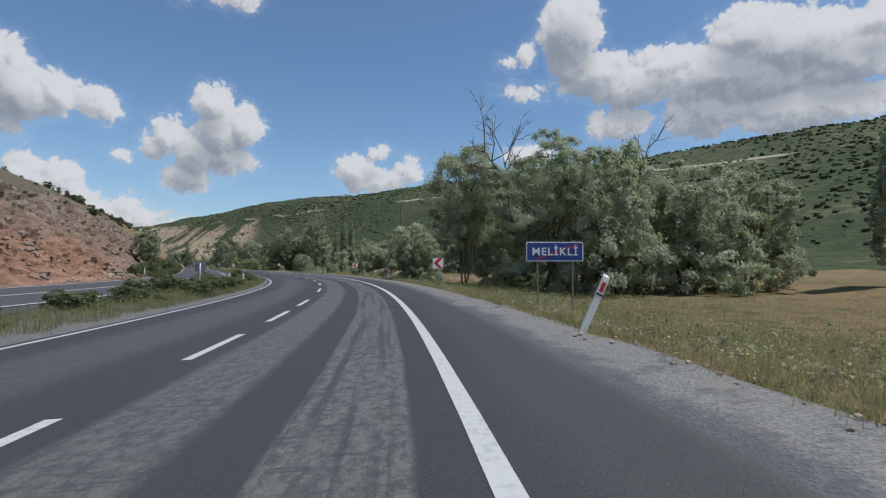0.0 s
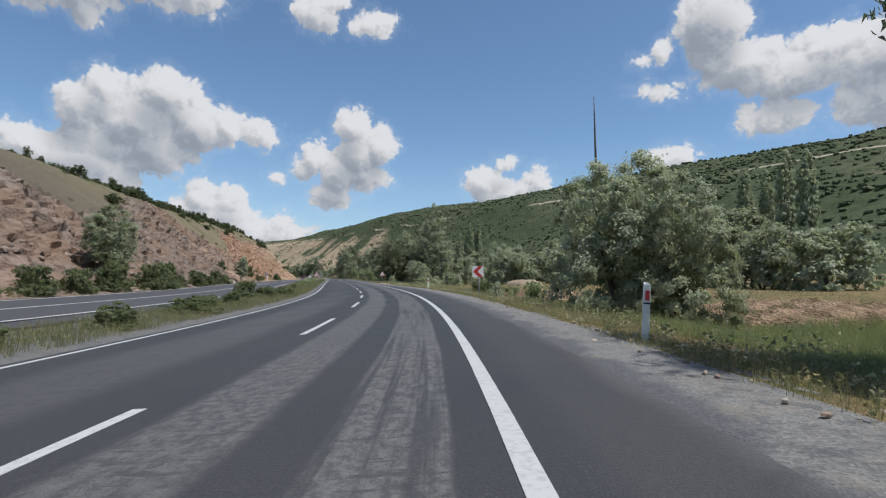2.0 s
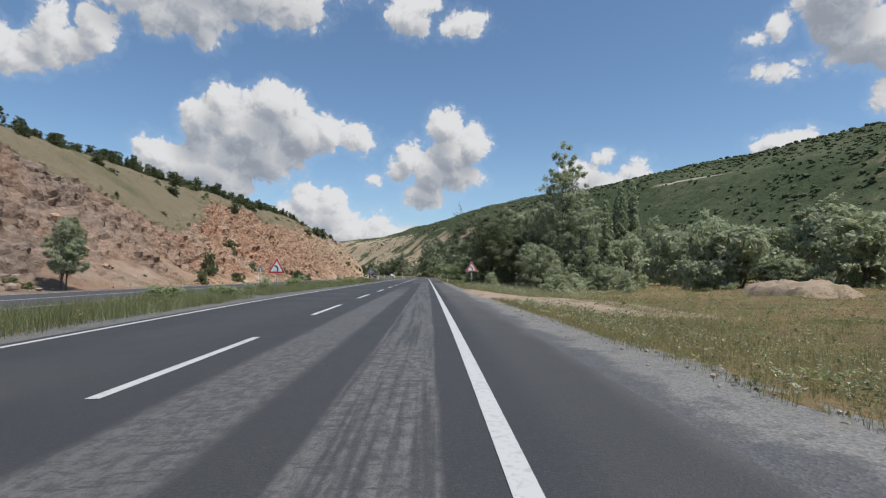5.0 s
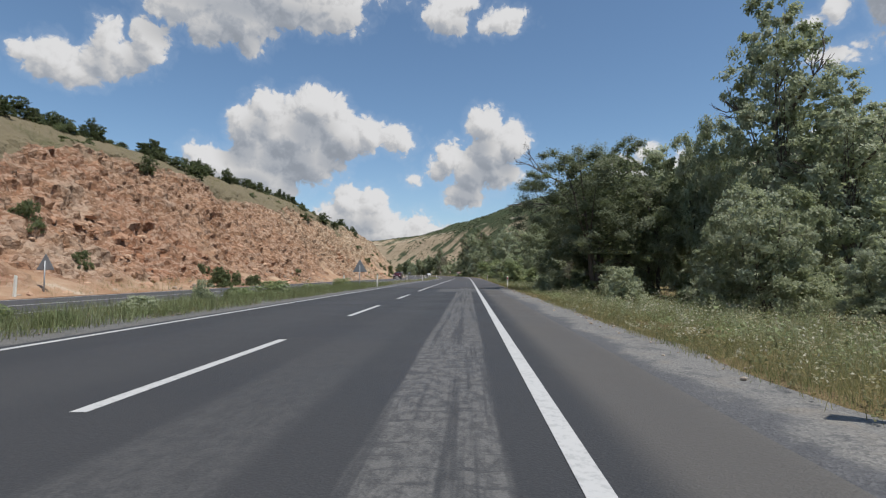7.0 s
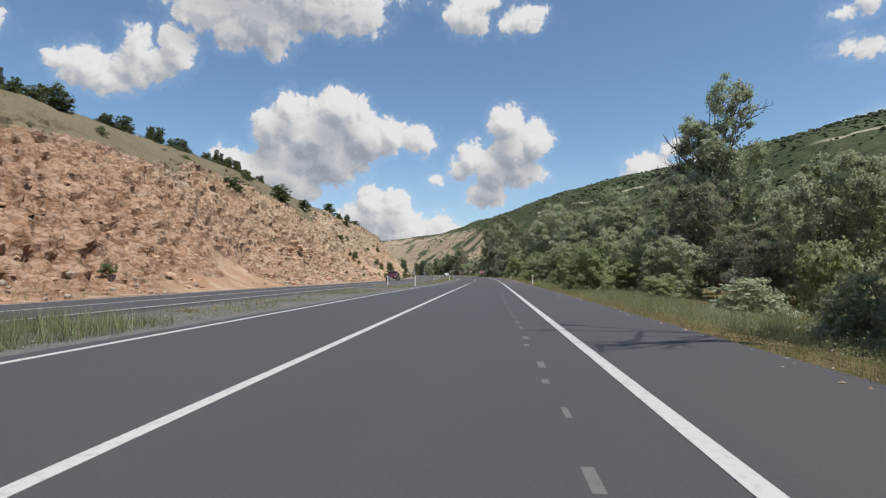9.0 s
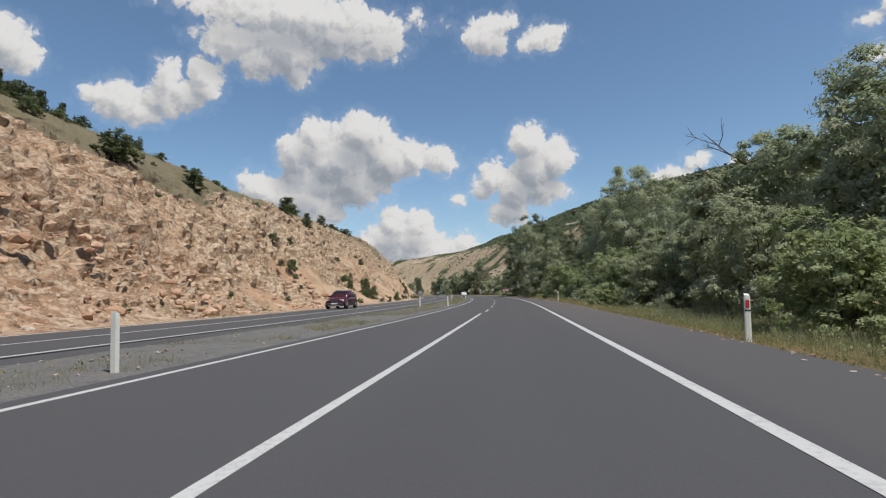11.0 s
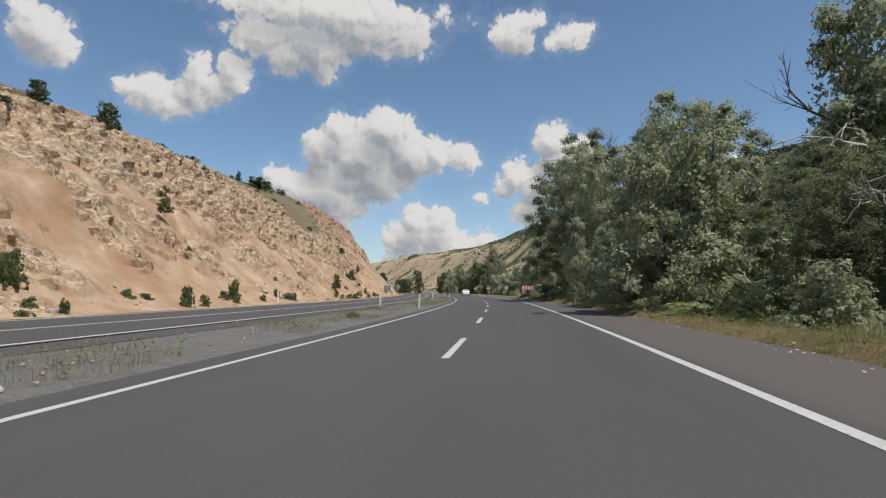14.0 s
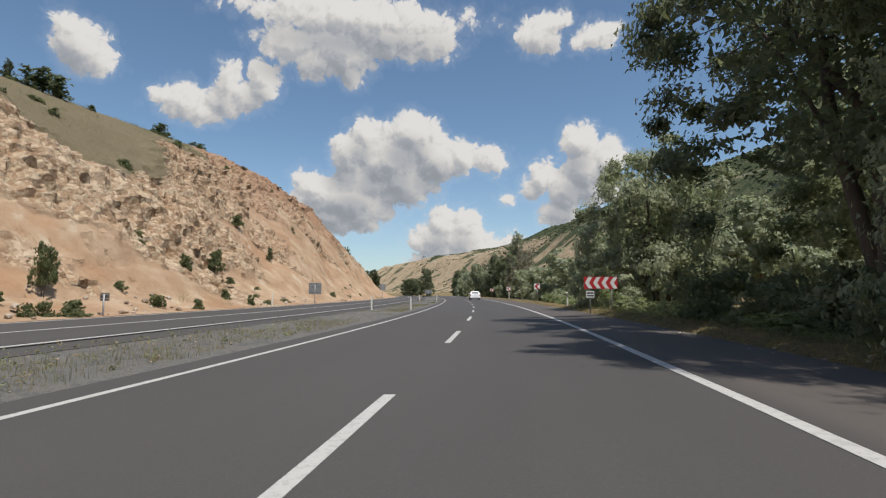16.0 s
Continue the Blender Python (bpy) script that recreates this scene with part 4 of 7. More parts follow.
def make_tree(name, label, category, seed, height, width, low, leaves, leaf, leafmat, clumps=46, spread=0.9, shape=0, stems=1, limbs=9, trunk=0.02, bare=0.0, droop=0.3):
    rng = np.random.default_rng(seed)
    root = new(name)
    root.empty_display_size = 0.3
    tagged(root, label, category)
    pts, c, out = crown_points(rng, height, width, low, leaves, clumps, spread, shape)
    pieces = []
    for k in range(stems):
        q = rng.uniform(0, 6.28)
        lean = Vector((math.cos(q), math.sin(q), 0)) * (width * (0.16 if stems > 1 else 0.05))
        start = lean * 0.25 if stems > 1 else Vector((0, 0, 0))
        top = height * rng.uniform(0.72, 0.86)
        line_pts = [start + Vector((0, 0, -0.4))] + [start + lean * (u ** 1.3) * 1.6 + Vector((rng.normal(0, 0.02) * width, rng.normal(0, 0.02) * width, top * u)) for u in (0.06, 0.2, 0.4, 0.6, 0.8, 1.0)]
        r = height * trunk * (1.0 if stems == 1 else 0.7)
        pieces.append(tube(line_pts, [r * 1.35, r * 1.05, r * 0.9, r * 0.72, r * 0.5, r * 0.3, r * 0.08]))
        for j in range(limbs // stems + 1):
            u = rng.uniform(0.22, 0.85)
            i = min(int(u * 6), 5)
            base = line_pts[i].lerp(line_pts[i + 1], u * 6 - i)
            goal = Vector(c[rng.integers(0, len(c))].tolist())
            if goal.z < base.z * 0.7:
                goal.z = base.z + 0.3
            bend = base.lerp(goal, 0.5) + Vector((0, 0, rng.uniform(-0.04, 0.09) * height))
            rr = r * (0.45 - 0.3 * u)
            pieces.append(tube([base, base.lerp(bend, 0.5) + Vector((0, 0, 0.02 * height)), bend, goal], [rr, rr * 0.75, rr * 0.5, rr * 0.12], 5))
    # dead boughs that stand out of the crown, forking twice
    def fork(a, way, size, r, depth):
        b = a + way * size
        mid = a.lerp(b, 0.55) + Vector(rng.normal(0, 0.07 * size, 3).tolist())
        pieces.append(tube([a, mid, b], [r, r * 0.7, r * 0.25], 4))
        if depth:
            for i in range(4):
                u = rng.uniform(0.3, 0.95)
                at = a.lerp(mid, u / 0.55) if u < 0.55 else mid.lerp(b, (u - 0.55) / 0.45)
                turn = (way + Vector(rng.normal(0, 0.5, 3).tolist()) + Vector((0, 0, 0.15))).normalized()
                fork(at, turn, size * rng.uniform(0.35, 0.6), r * 0.5, depth - 1)
    for j in range(int(bare)):
        q = rng.uniform(0, 6.28)
        up = rng.uniform(0.5, 0.8)
        foot = Vector((math.cos(q) * width * 0.12, math.sin(q) * width * 0.12, height * up))
        way = Vector((math.cos(q), math.sin(q), rng.uniform(0.35, 1.3))).normalized()
        fork(foot, way, min(width * 0.42, (1.08 - up) * height / max(way.z, 0.4) * 0.8), height * 0.0052, 2)
    v, f = joined(pieces)
    t = mesh_object("trunk", v, f, M["bark"], root, True)
    core = rng.normal(size=(leaves // 9, 3)).clip(-1.4, 1.4) * [width * 0.17, width * 0.17, (height - low) * 0.18] + [0, 0, (height + low) / 2]
    core = core[core[:, 2] > 0.3]
    v, f = leaf_cards(pts, leaf, rng, 1.7, droop, out)
    v2, f2 = leaf_cards(core, leaf * 1.45, rng, 1.5, 0.0)
    v, f = np.r_[v, v2], np.r_[f, f2 + len(v)]
    mesh_object("crown", v, f, M[leafmat], root)
    return root


def stand(thing, s, d, sink=0.05, scale=1.0, wide=1.0, turn=0.0):
    x, y = plan(s, d)
    z, _ = land(np.array([x]), np.array([y]))
    m = Matrix.Translation((float(x), float(y), float(z[0]) - sink)) @ Matrix.Rotation(turn, 4, "Z") @ Matrix.Diagonal((scale * wide, scale * wide, scale, 1))
    return m


def planter():
    """Returns a function that puts a plant of a kind at s, d with a height and a width."""
    used = {}
    turns = random.Random(5)

    def put(kinds, s, d, height, width, label="", sink=0.08):
        thing, h, w = turns.choice(kinds)
        h, w = h * 0.97, w * 1.05
        m = stand(thing, s, d, sink, height / h, (width / w) / (height / h), turns.uniform(0, 6.28))
        if thing.name not in used:
            used[thing.name] = 1
            thing.matrix_basis = m
            ob = thing
        else:
            ob = copy_thing(thing, m)
            ob.matrix_basis = m
        if label:
            tagged(ob, label)
        return ob
    return put


put = planter()
W_LABEL, B_LABEL = "silvery-green bushy willow with foliage down to the grass", "tall dense broadleaf tree with dark grey-green crown"
willow = [(make_tree("tree", W_LABEL, "tree", 11 + k, 8.0, 7.5, 0.2, 40000, 0.165, "willow", 120, 0.72, k, 4, 14, 0.022), 8.0, 7.5) for k in range(2)]
broad = [(make_tree("tree", B_LABEL, "tree", 31 + k, 13.0, 8.5, 0.8, 34000, 0.215, "broad", 110, 0.9, 10 + k, 2, 16, 0.018, bare=3), 13.0, 8.5) for k in range(2)]
far_willow = [(make_tree("tree", W_LABEL, "tree", 15 + k, 8.0, 7.5, 0.2, 8000, 0.36, "willow", 60, 0.85, k + 4, 3, 8, 0.022), 8.0, 7.5) for k in range(2)]
far_broad = [(make_tree("tree", B_LABEL, "tree", 36 + k, 13.0, 8.5, 0.8, 8500, 0.45, "broad", 80, 1.0, 13 + k, 2, 10, 0.018, bare=2), 13.0, 8.5) for k in range(2)]
far_dark = [(make_tree("tree", "dark green broadleaf tree at the end of the valley", "tree", 46 + k, 13.0, 9.0, 0.3, 8000, 0.45, "shaded_dark", 70, 1.0, 13 + k, 2, 8, 0.018), 13.0, 9.0) for k in range(2)]
poplar = [(make_tree("tree", "tall slender poplar with upright crown", "tree", 51, 17.0, 4.2, 0.6, 9000, 0.33, "broad", 90, 0.6, 20, 1, 10, 0.013), 17.0, 4.2)]
tall = [(make_tree("tree", "tall leafy poplar with light green open crown", "tree", 53, 18.0, 7.0, 0.5, 22000, 0.22, "willow", 84, 0.72, 13, 1, 26, 0.013, bare=2), 18.0, 7.0)]
sparse = [(make_tree("tree", "thinly leaved old tree with bare upper branches", "tree", 61, 14.0, 7.5, 1.2, 30000, 0.19, "broad", 95, 0.8, 12, 1, 34, 0.016, bare=7), 14.0, 7.5)]
dry = [(make_tree("tree", "half-dead tree with dry brown leaves and bare twigs", "tree", 65, 9.0, 7.5, 0.4, 16000, 0.2, "dry", 70, 0.8, 6, 3, 22, 0.016, bare=8), 9.0, 7.5)]
fresh = [(make_tree("bush", "tall bright green leafy bush", "bush", 71 + k, 5.0, 4.5, 0.1, 17000, 0.145, "fresh", 80, 0.5, k, 3, 10, 0.016), 5.0, 4.5) for k in range(2)]
shrub = [(make_tree("bush", "low dark green roadside bush", "bush", 81 + k, 1.8, 2.3, 0.0, 3600, 0.13, "dark_leaf", 34, 0.26, k + 3, 3, 8, 0.018), 1.8, 2.3) for k in range(3)]
pine = [(make_tree("tree", "small dark pine on the dry hilltop", "tree", 91 + k, 5.0, 3.6, 0.2, 2600, 0.26, "pine", 30, 0.5, (11, 2, 21)[k], 1, 8, 0.02), 5.0, 3.6) for k in range(3)]
under = [(make_tree("bush", "leafy green undergrowth beneath the roadside trees", "bush", 75 + k, 3.0, 3.4, 0.0, 3400, 0.19, ("fresh", "willow")[k], 50, 0.4, k + 1, 4, 8, 0.012), 3.0, 3.4) for k in range(2)]
# overhanging tree whose shade is painted in by the darker leaf colour
shaded_dark = [(make_tree("tree", "very tall dark green tree over the road edge, shade put into its leaf colour", "tree", 44, 20.0, 13.0, 0.3, 100000, 0.165, "shaded_dark", 200, 1.1, 12, 3, 26, 0.016, bare=1), 20.0, 13.0)]
big = [(make_tree("tree", "very tall silvery-green tree overhanging the road", "tree", 34, 20.0, 13.0, 0.3, 110000, 0.165, "willow", 220, 1.1, 11, 2, 26, 0.016, bare=1), 20.0, 13.0)]
tiny = [(make_tree("bush", "small dark bush on the dry slope", "bush", 85 + k, 1.2, 1.5, 0.0, 900, 0.16, "dark_leaf", 20, 0.24, k, 3, 4, 0.018), 1.2, 1.5) for k in range(2)]
lifted = [(make_tree("tree", "tall dense silvery-green willow at the edge of the field", "tree", 38, 13.0, 7.5, 1.5, 42000, 0.155, "willow", 130, 1.0, 11, 3, 24, 0.011, bare=1), 13.0, 7.5)]
KINDS = {"L": lifted, "e": far_dark, "V": shaded_dark, "y": tiny, "u": under, "T": big, "A": willow, "B": broad, "a": far_willow, "b": far_broad, "C": poplar, "P": tall, "D": sparse, "R": dry, "K": fresh, "S": shrub, "N": pine}

RIGHT_A = [(42.6, -8.9, 12.9, 7.2, "L"), (37, -13.2, 13.0, 9.4, "T"), (45, -14.5, 10.2, 8.0, "A"), (46, -21, 10.6, 9.0, "B"), (39, -24, 9.4, 8.5, "D"), (44, -33, 9.4, 9.1, "a"), (34, -23.5, 9.6, 9.4, "A"), (37, -31, 10.4, 9.6, "A"), (32, -40, 15.0, 4.4, "C"), (33.8, -16.6, 11.0, 8.0, "A"), (38.5, -18.5, 11.4, 8.0, "A"), (58.5, -7.8, 6.9, 6.2, "A"), (56.2, -8.9, 5.8, 4.6, "A"), (76, -5.6, 1.5, 2.6, "S"), (78, -7, 1.4, 2.4, "S"), (72.0, -5.6, 0.9, 1.1, "u"), (69.0, -5.0, 1.2, 1.0, "u"), (71.5, -6.8, 1.3, 1.2, "u"), (69.4, -7.4, 1.8, 1.7, "u"), (83, -9, 1.0, 1.4, "u"), (66, -12, 1.2, 1.6, "A"), (35, -11, 2.2, 3.2, "K")]
BELT = [(94, -53, 19, 3.4, "C"), (98, -54, 20, 3.6, "C"), (102, -55, 18, 3.2, "C"), (106, -55, 19, 3.6, "C"), (84, -45, 8.5, 9.5, "a"), (90, -43, 9.0, 9.0, "a"), (96, -46, 11, 9.5, "b"), (102, -44, 13, 10, "a"), (109, -46, 14.5, 10, "b"), (113, -41, 9, 8, "a"), (119, -44, 14, 10, "a"), (127, -38.5, 5.8, 6.6, "a"), (127, -46, 14, 9.5, "b"), (134, -45, 13.6, 9, "a"), (144.4, -43.5, 10, 10, "a"), (153, -32.5, 9.8, 7.6, "a"), (160, -39, 9.0, 8, "b"), (166, -36, 10, 8, "a"), (172, -42, 12, 8, "a"), (178, -33.3, 18.6, 3.6, "C"), (174, -29.5, 15, 3.2, "C"), (170, -26, 14, 3.2, "C"), (184, -42, 12, 9.0, "a"), (146, -37, 4.4, 5, "b")]
RIGHT_B = [(150, -34, 9.0, 9, "a"), (160.5, -17.5, 19.2, 6.6, "P"), (157.1, -18.8, 12.3, 5.6, "P"), (178, -30, 9.1, 11.4, "a"), (166.5, -8.6, 12.0, 10.6, "V"), (175.0, -10.0, 12.2, 9.0, "V"), (168.5, -13.0, 11.0, 8.0, "B"), (165.6, -15.5, 12.3, 6.0, "A"), (156.5, -13.5, 5.4, 5.6, "A"), (152.4, -12.0, 5.8, 5.2, "A"), (148.0, -13.5, 3.1, 3.0, "A"), (173.7, -30, 17.5, 2.8, "C"), (159.5, -25, 8.4, 6.0, "a"), (186, -17.0, 12, 8.0, "b"), (182, -24.6, 9.8, 10.4, "a"), (200, -50, 12, 13, "a"), (198, -27, 8, 8, "a"), (152, -20, 3.2, 4.6, "A")]
RIGHT_M = [(211.0, -16.7, 16.9, 7.5, "D"), (209.1, -14.0, 8.6, 6.6, "R"), (206.0, -11.5, 4.5, 4.6, "A"), (229.0, -13.0, 11.6, 7.4, "D"), (237, -12.5, 10.5, 8.6, "B"), (208.5, -6.3, 4.4, 3.9, "K"), (222, -7.0, 4.0, 4.4, "K"), (230, -8.2, 5.4, 5.6, "A"), (201.5, -9.2, 1.8, 2.9, "K"), (194.8, -16.0, 7.9, 6.4, "A"), (197.6, -13.0, 3.4, 3.4, "R"), (205.7, -20, 7.8, 6.0, "A"), (218, -16.5, 9.6, 7.4, "D"), (216, -12.5, 6.0, 6.0, "A"), (222, -11.5, 6.5, 6.0, "A"), (213, -10.2, 3.4, 4.0, "K"), (203, -14.8, 5.0, 5.5, "R"), (200, -17, 6.0, 6.0, "A"), (246, -14.0, 9.5, 8.6, "B"), (212, -26, 9, 8, "b"), (230, -27, 10, 9, "a"), (243, -17, 6.5, 7, "b"), (259.5, -10.8, 14.6, 11.0, "T"), (256, -17.0, 9.0, 8.0, "b"), (253.5, -6.4, 4.6, 4.6, "K"), (249.0, -6.2, 4.7, 4.6, "K"), (244.0, -6.4, 4.5, 5.0, "K"), (239.5, -7.0, 4.4, 5.0, "A"), (248, -9.6, 6.2, 5.6, "B"), (241, -9.8, 5.6, 5.6, "A")]
RIGHT_C = [(283.5, -14.7, 16.0, 9.6, "T"), (290, -12.8, 14.6, 7.6, "B"), (277.0, -12.8, 6.4, 6.2, "A"), (270.5, -4.4, 5.0, 4.0, "K"), (267.0, -9.0, 4.6, 5.0, "A"), (274.0, -7.4, 4.4, 4.6, "K"), (291.0, -5.0, 9.4, 7.8, "A"), (318.5, -6.2, 16.6, 9.2, "T"), (299.0, -4.5, 5.4, 4.6, "A"), (300.0, -8.8, 14.0, 10.0, "V"), (284.0, -7.6, 6.4, 5.4, "V"), (308.0, -8.8, 10.0, 6.0, "T"), (313.5, -10.2, 9.2, 4.6, "D"), (309.0, -4.6, 4.6, 3.6, "A"), (343, -6.8, 10.4, 8.8, "A"), (326.0, -7.9, 20.0, 14.6, "V"), (319, -14.5, 12.5, 8, "B"), (336, -13.5, 13, 9.0, "B"), (363, -9.0, 8.0, 7.2, "A"), (353, -10.3, 8.0, 8.0, "A"), (446, -12.5, 17, 6.6, "D"), (414, -9.3, 8.2, 7.5, "a"), (400, -10, 8, 8, "a"), (384, -9.6, 8, 8, "a"), (467, -10, 14.9, 5.0, "C"), (440, -11, 9.5, 10, "a"), (455, -8, 10, 8, "b"), (480, -7, 12, 7, "b"), (500, -6.5, 11, 8, "a"), (515, -8, 13, 5, "C"), (430, -12, 12, 6, "R"), (424, -9, 9, 6, "R"), (312, -17, 9, 9, "b"), (270, -22, 10, 9, "b")]
# undergrowth at the feet of the trees
ru = random.Random(33)
UNDER = [(s + ru.uniform(-1.5, 1.5), -ru.uniform(5.6, 8.2), ru.uniform(1.0, 2.3), ru.uniform(2.0, 3.4), "u") for s in (156, 161, 168, 173, 180, 186, 264, 269, 277, 283, 287, 292, 299, 304, 309, 313, 319, 324, 331, 338, 346, 351, 358, 366, 372, 379, 390)]
UNDER += [(ru.uniform(238, 296), -ru.uniform(3.9, 5.6), ru.uniform(0.7, 1.9), ru.uniform(1.4, 2.8), "u") for k in range(26)]
UNDER += [(ru.uniform(300, 372), -ru.uniform(4.0, 5.8), ru.uniform(0.6, 1.5), ru.uniform(1.2, 2.4), "u") for k in range(20)]
UNDER += [(ru.uniform(142, 166), -ru.uniform(12, 25), ru.uniform(1.2, 2.8), ru.uniform(2.4, 4.2), "u") for k in range(16)]
UNDER += [(s + ru.uniform(-1.5, 1.5), -ru.uniform(9.0, 14.0), ru.uniform(2.0, 4.0), ru.uniform(3.0, 5.0), "u") for s in (160, 168, 176, 184, 192, 216, 224, 232, 240, 248, 257, 263, 275, 281, 288, 295, 301, 308, 316, 324, 331, 338, 346, 356, 368, 380)]
grown = {}
for s, d, h, w, kind in RIGHT_A + BELT + RIGHT_B + RIGHT_M + RIGHT_C + UNDER:
    grown[(s, d)] = put(KINDS[kind], s, d, h, w, sink=0.5 if kind in "ab" else 0.08)
for key in ((42.6, -8.9), (37, -13.2)):
    tagged(grown[key], "tall dense silvery-green willow at the edge of the field")
tagged(grown[(283.5, -14.7)], "tall dense round-headed tree with grey-green leaves")
tagged(grown[(259.5, -10.8)], "tall rounded grey-green tree behind the roadside bushes")
tagged(grown[(318.5, -6.2)], "tall silvery-green tree standing at the asphalt edge")
tagged(grown[(308.0, -8.8)], "silvery-green tree over the roadside willows")
# the wooded valley floor behind
rw = random.Random(17)
for k in range(34):
    s = rw.uniform(200, 520)
    put(KINDS[rw.choice("aaabb")], s, -rw.uniform(24, 46), rw.uniform(6, 12), rw.uniform(6, 10))
for k in range(16):
    put(KINDS[rw.choice("aaab")], rw.uniform(120, 235), -rw.uniform(48, 75), rw.uniform(6, 11), rw.uniform(7, 10))
for k in range(22):
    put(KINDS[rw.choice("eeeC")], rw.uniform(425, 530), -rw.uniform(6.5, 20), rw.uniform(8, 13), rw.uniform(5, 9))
for k in range(12):
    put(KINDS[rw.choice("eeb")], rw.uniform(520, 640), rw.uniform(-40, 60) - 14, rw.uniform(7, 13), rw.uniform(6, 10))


# ---- dead boughs and snags on single trees ----
def bough(tree, seed, s, d, z, left, ahead, up, size, r, mat, depth=3):
    """A bare forking bough that starts at s, d, z and points left, ahead and up."""
    rng = np.random.default_rng(seed)
    pieces = []
    h = float(np.interp(s, LS, LH))
    x, y = plan(s, d)
    start = Vector((float(x), float(y), z))
    way = Vector((-math.cos(h) * left - math.sin(h) * ahead, -math.sin(h) * left + math.cos(h) * ahead, up)).normalized()

    def fork(a, way, size, r, depth):
        b = a + way * size
        mid = a.lerp(b, 0.5) + Vector(rng.normal(0, 0.06 * size, 3).tolist())
        pieces.append(tube([a, a.lerp(mid, 0.5), mid, mid.lerp(b, 0.5), b], [r, r * 0.85, r * 0.7, r * 0.5, r * 0.25], 5))
        if depth:
            for i in range(5):
                u = rng.uniform(0.25, 0.95)
                at = a.lerp(mid, u * 2) if u < 0.5 else mid.lerp(b, u * 2 - 1)
                turn = (way + Vector(rng.normal(0, 0.42, 3).tolist())).normalized()
                fork(at, turn, size * rng.uniform(0.3, 0.55), r * 0.5, depth - 1)
    fork(start, way, size, r, depth)
    v, f = joined(pieces)
    ob = mesh_object("dead_bough", v, f, M[mat], tree, True)
    ob.matrix_parent_inverse = tree.matrix_basis.inverted()
    tagged(ob, "bare dead bough with forking twigs")


bough(grown[(175.0, -10.0)], 1, 175.0, -8.4, 6.6, 1.0, -0.2, 0.12, 4.6, 0.10, "bark")
bough(grown[(175.0, -10.0)], 2, 175.0, -8.4, 8.4, 1.0, -0.1, 0.55, 4.4, 0.08, "bark")
bough(grown[(37, -13.2)], 3, 37.5, -10.8, 4.6, 0.42, 0.1, 1.0, 6.4, 0.10, "bark")
bough(grown[(37, -13.2)], 4, 37.5, -11.4, 5.0, 0.15, 0.3, 1.0, 6.0, 0.09, "bark")
bough(grown[(284.0, -7.6)], 5, 283.0, -7.6, 5.2, 0.7, -0.75, -0.12, 3.4, 0.05, "dead_wood", 2)
bough(grown[(284.0, -7.6)], 6, 282.0, -7.0, 3.8, 0.55, -0.8, -0.05, 2.8, 0.045, "dead_wood", 2)
bough(grown[(33.8, -16.6)], 9, 33.5, -18.6, 6.5, -0.35, 0.1, 1.0, 5.0, 0.09, "bark")
bough(grown[(58.5, -7.8)], 7, 58.9, -7.0, 5.5, 0.03, 0.0, 1.0, 3.4, 0.06, "bark", 0)
bough(grown[(283.5, -14.7)], 8, 284.5, -17.0, 11.5, -0.5, -0.1, 0.9, 4.2, 0.07, "bark", 2)


# ---- roadside things ----
def part(name, bm, material, parent, label="", smooth=False):
    me = bpy.data.meshes.new(name)
    bm.to_mesh(me)
    bm.free()
    me.materials.append(material)
    me.polygons.foreach_set("use_smooth", np.full(len(me.polygons), smooth))
    ob = new(name, me)
    ob.parent = parent
    if label:
        tagged(ob, label)
    return ob


def box(x0, y0, z0, x1, y1, z1, bevel=0.0):
    bm = bmesh.new()
    bmesh.ops.create_cube(bm, size=1.0, matrix=Matrix.Translation(((x0 + x1) / 2, (y0 + y1) / 2, (z0 + z1) / 2)) @ Matrix.Diagonal((x1 - x0, y1 - y0, z1 - z0, 1)))
    if bevel:
        bmesh.ops.bevel(bm, geom=bm.edges[:], offset=bevel, segments=2, affect="EDGES", profile=0.6)
    return bm


def slab(outline, y0, y1, bevel=0.0):
    """A plate in the xz plane with the given outline, between two depths."""
    bm = bmesh.new()
    f = bm.faces.new([bm.verts.new((x, y0, z)) for x, z in outline])
    more = bmesh.ops.extrude_face_region(bm, geom=[f])
    bmesh.ops.translate(bm, vec=(0, y1 - y0, 0), verts=[g for g in more["geom"] if isinstance(g, bmesh.types.BMVert)])
    bmesh.ops.recalc_face_normals(bm, faces=bm.faces[:])
    return bm


def rounded(points, r, steps=4):
    """A polygon with rounded corners."""
    out = []
    n = len(points)
    for i, p in enumerate(points):
        a, b, c = Vector(points[i - 1]), Vector(p), Vector(points[(i + 1) % n])
        u, w = (a - b).normalized(), (c - b).normalized()
        p0, p1 = b + u * r, b + w * r
        for k in range(steps + 1):
            t = k / steps
            q = p0.lerp(b, t).lerp(b.lerp(p1, t), t)
            out.append((q.x, q.y))
    return out


def rod(x, y, z0, z1, r, sides=10):
    bm = bmesh.new()
    bmesh.ops.create_cone(bm, cap_ends=True, segments=sides, radius1=r, radius2=r, depth=z1 - z0, matrix=Matrix.Translation((x, y, (z0 + z1) / 2)))
    return bm


def base_at(s, d, z=None, turn=0.0):
    """Pose with y along the road (a face towards -y looks at oncoming drivers)."""
    x, y = plan(s, d)
    if z is None:
        z = ground_z(s, d)
    return Matrix.Translation((float(x), float(y), float(z))) @ Matrix.Rotation(float(np.interp(s, LS, LH)) + radians(turn), 4, "Z")


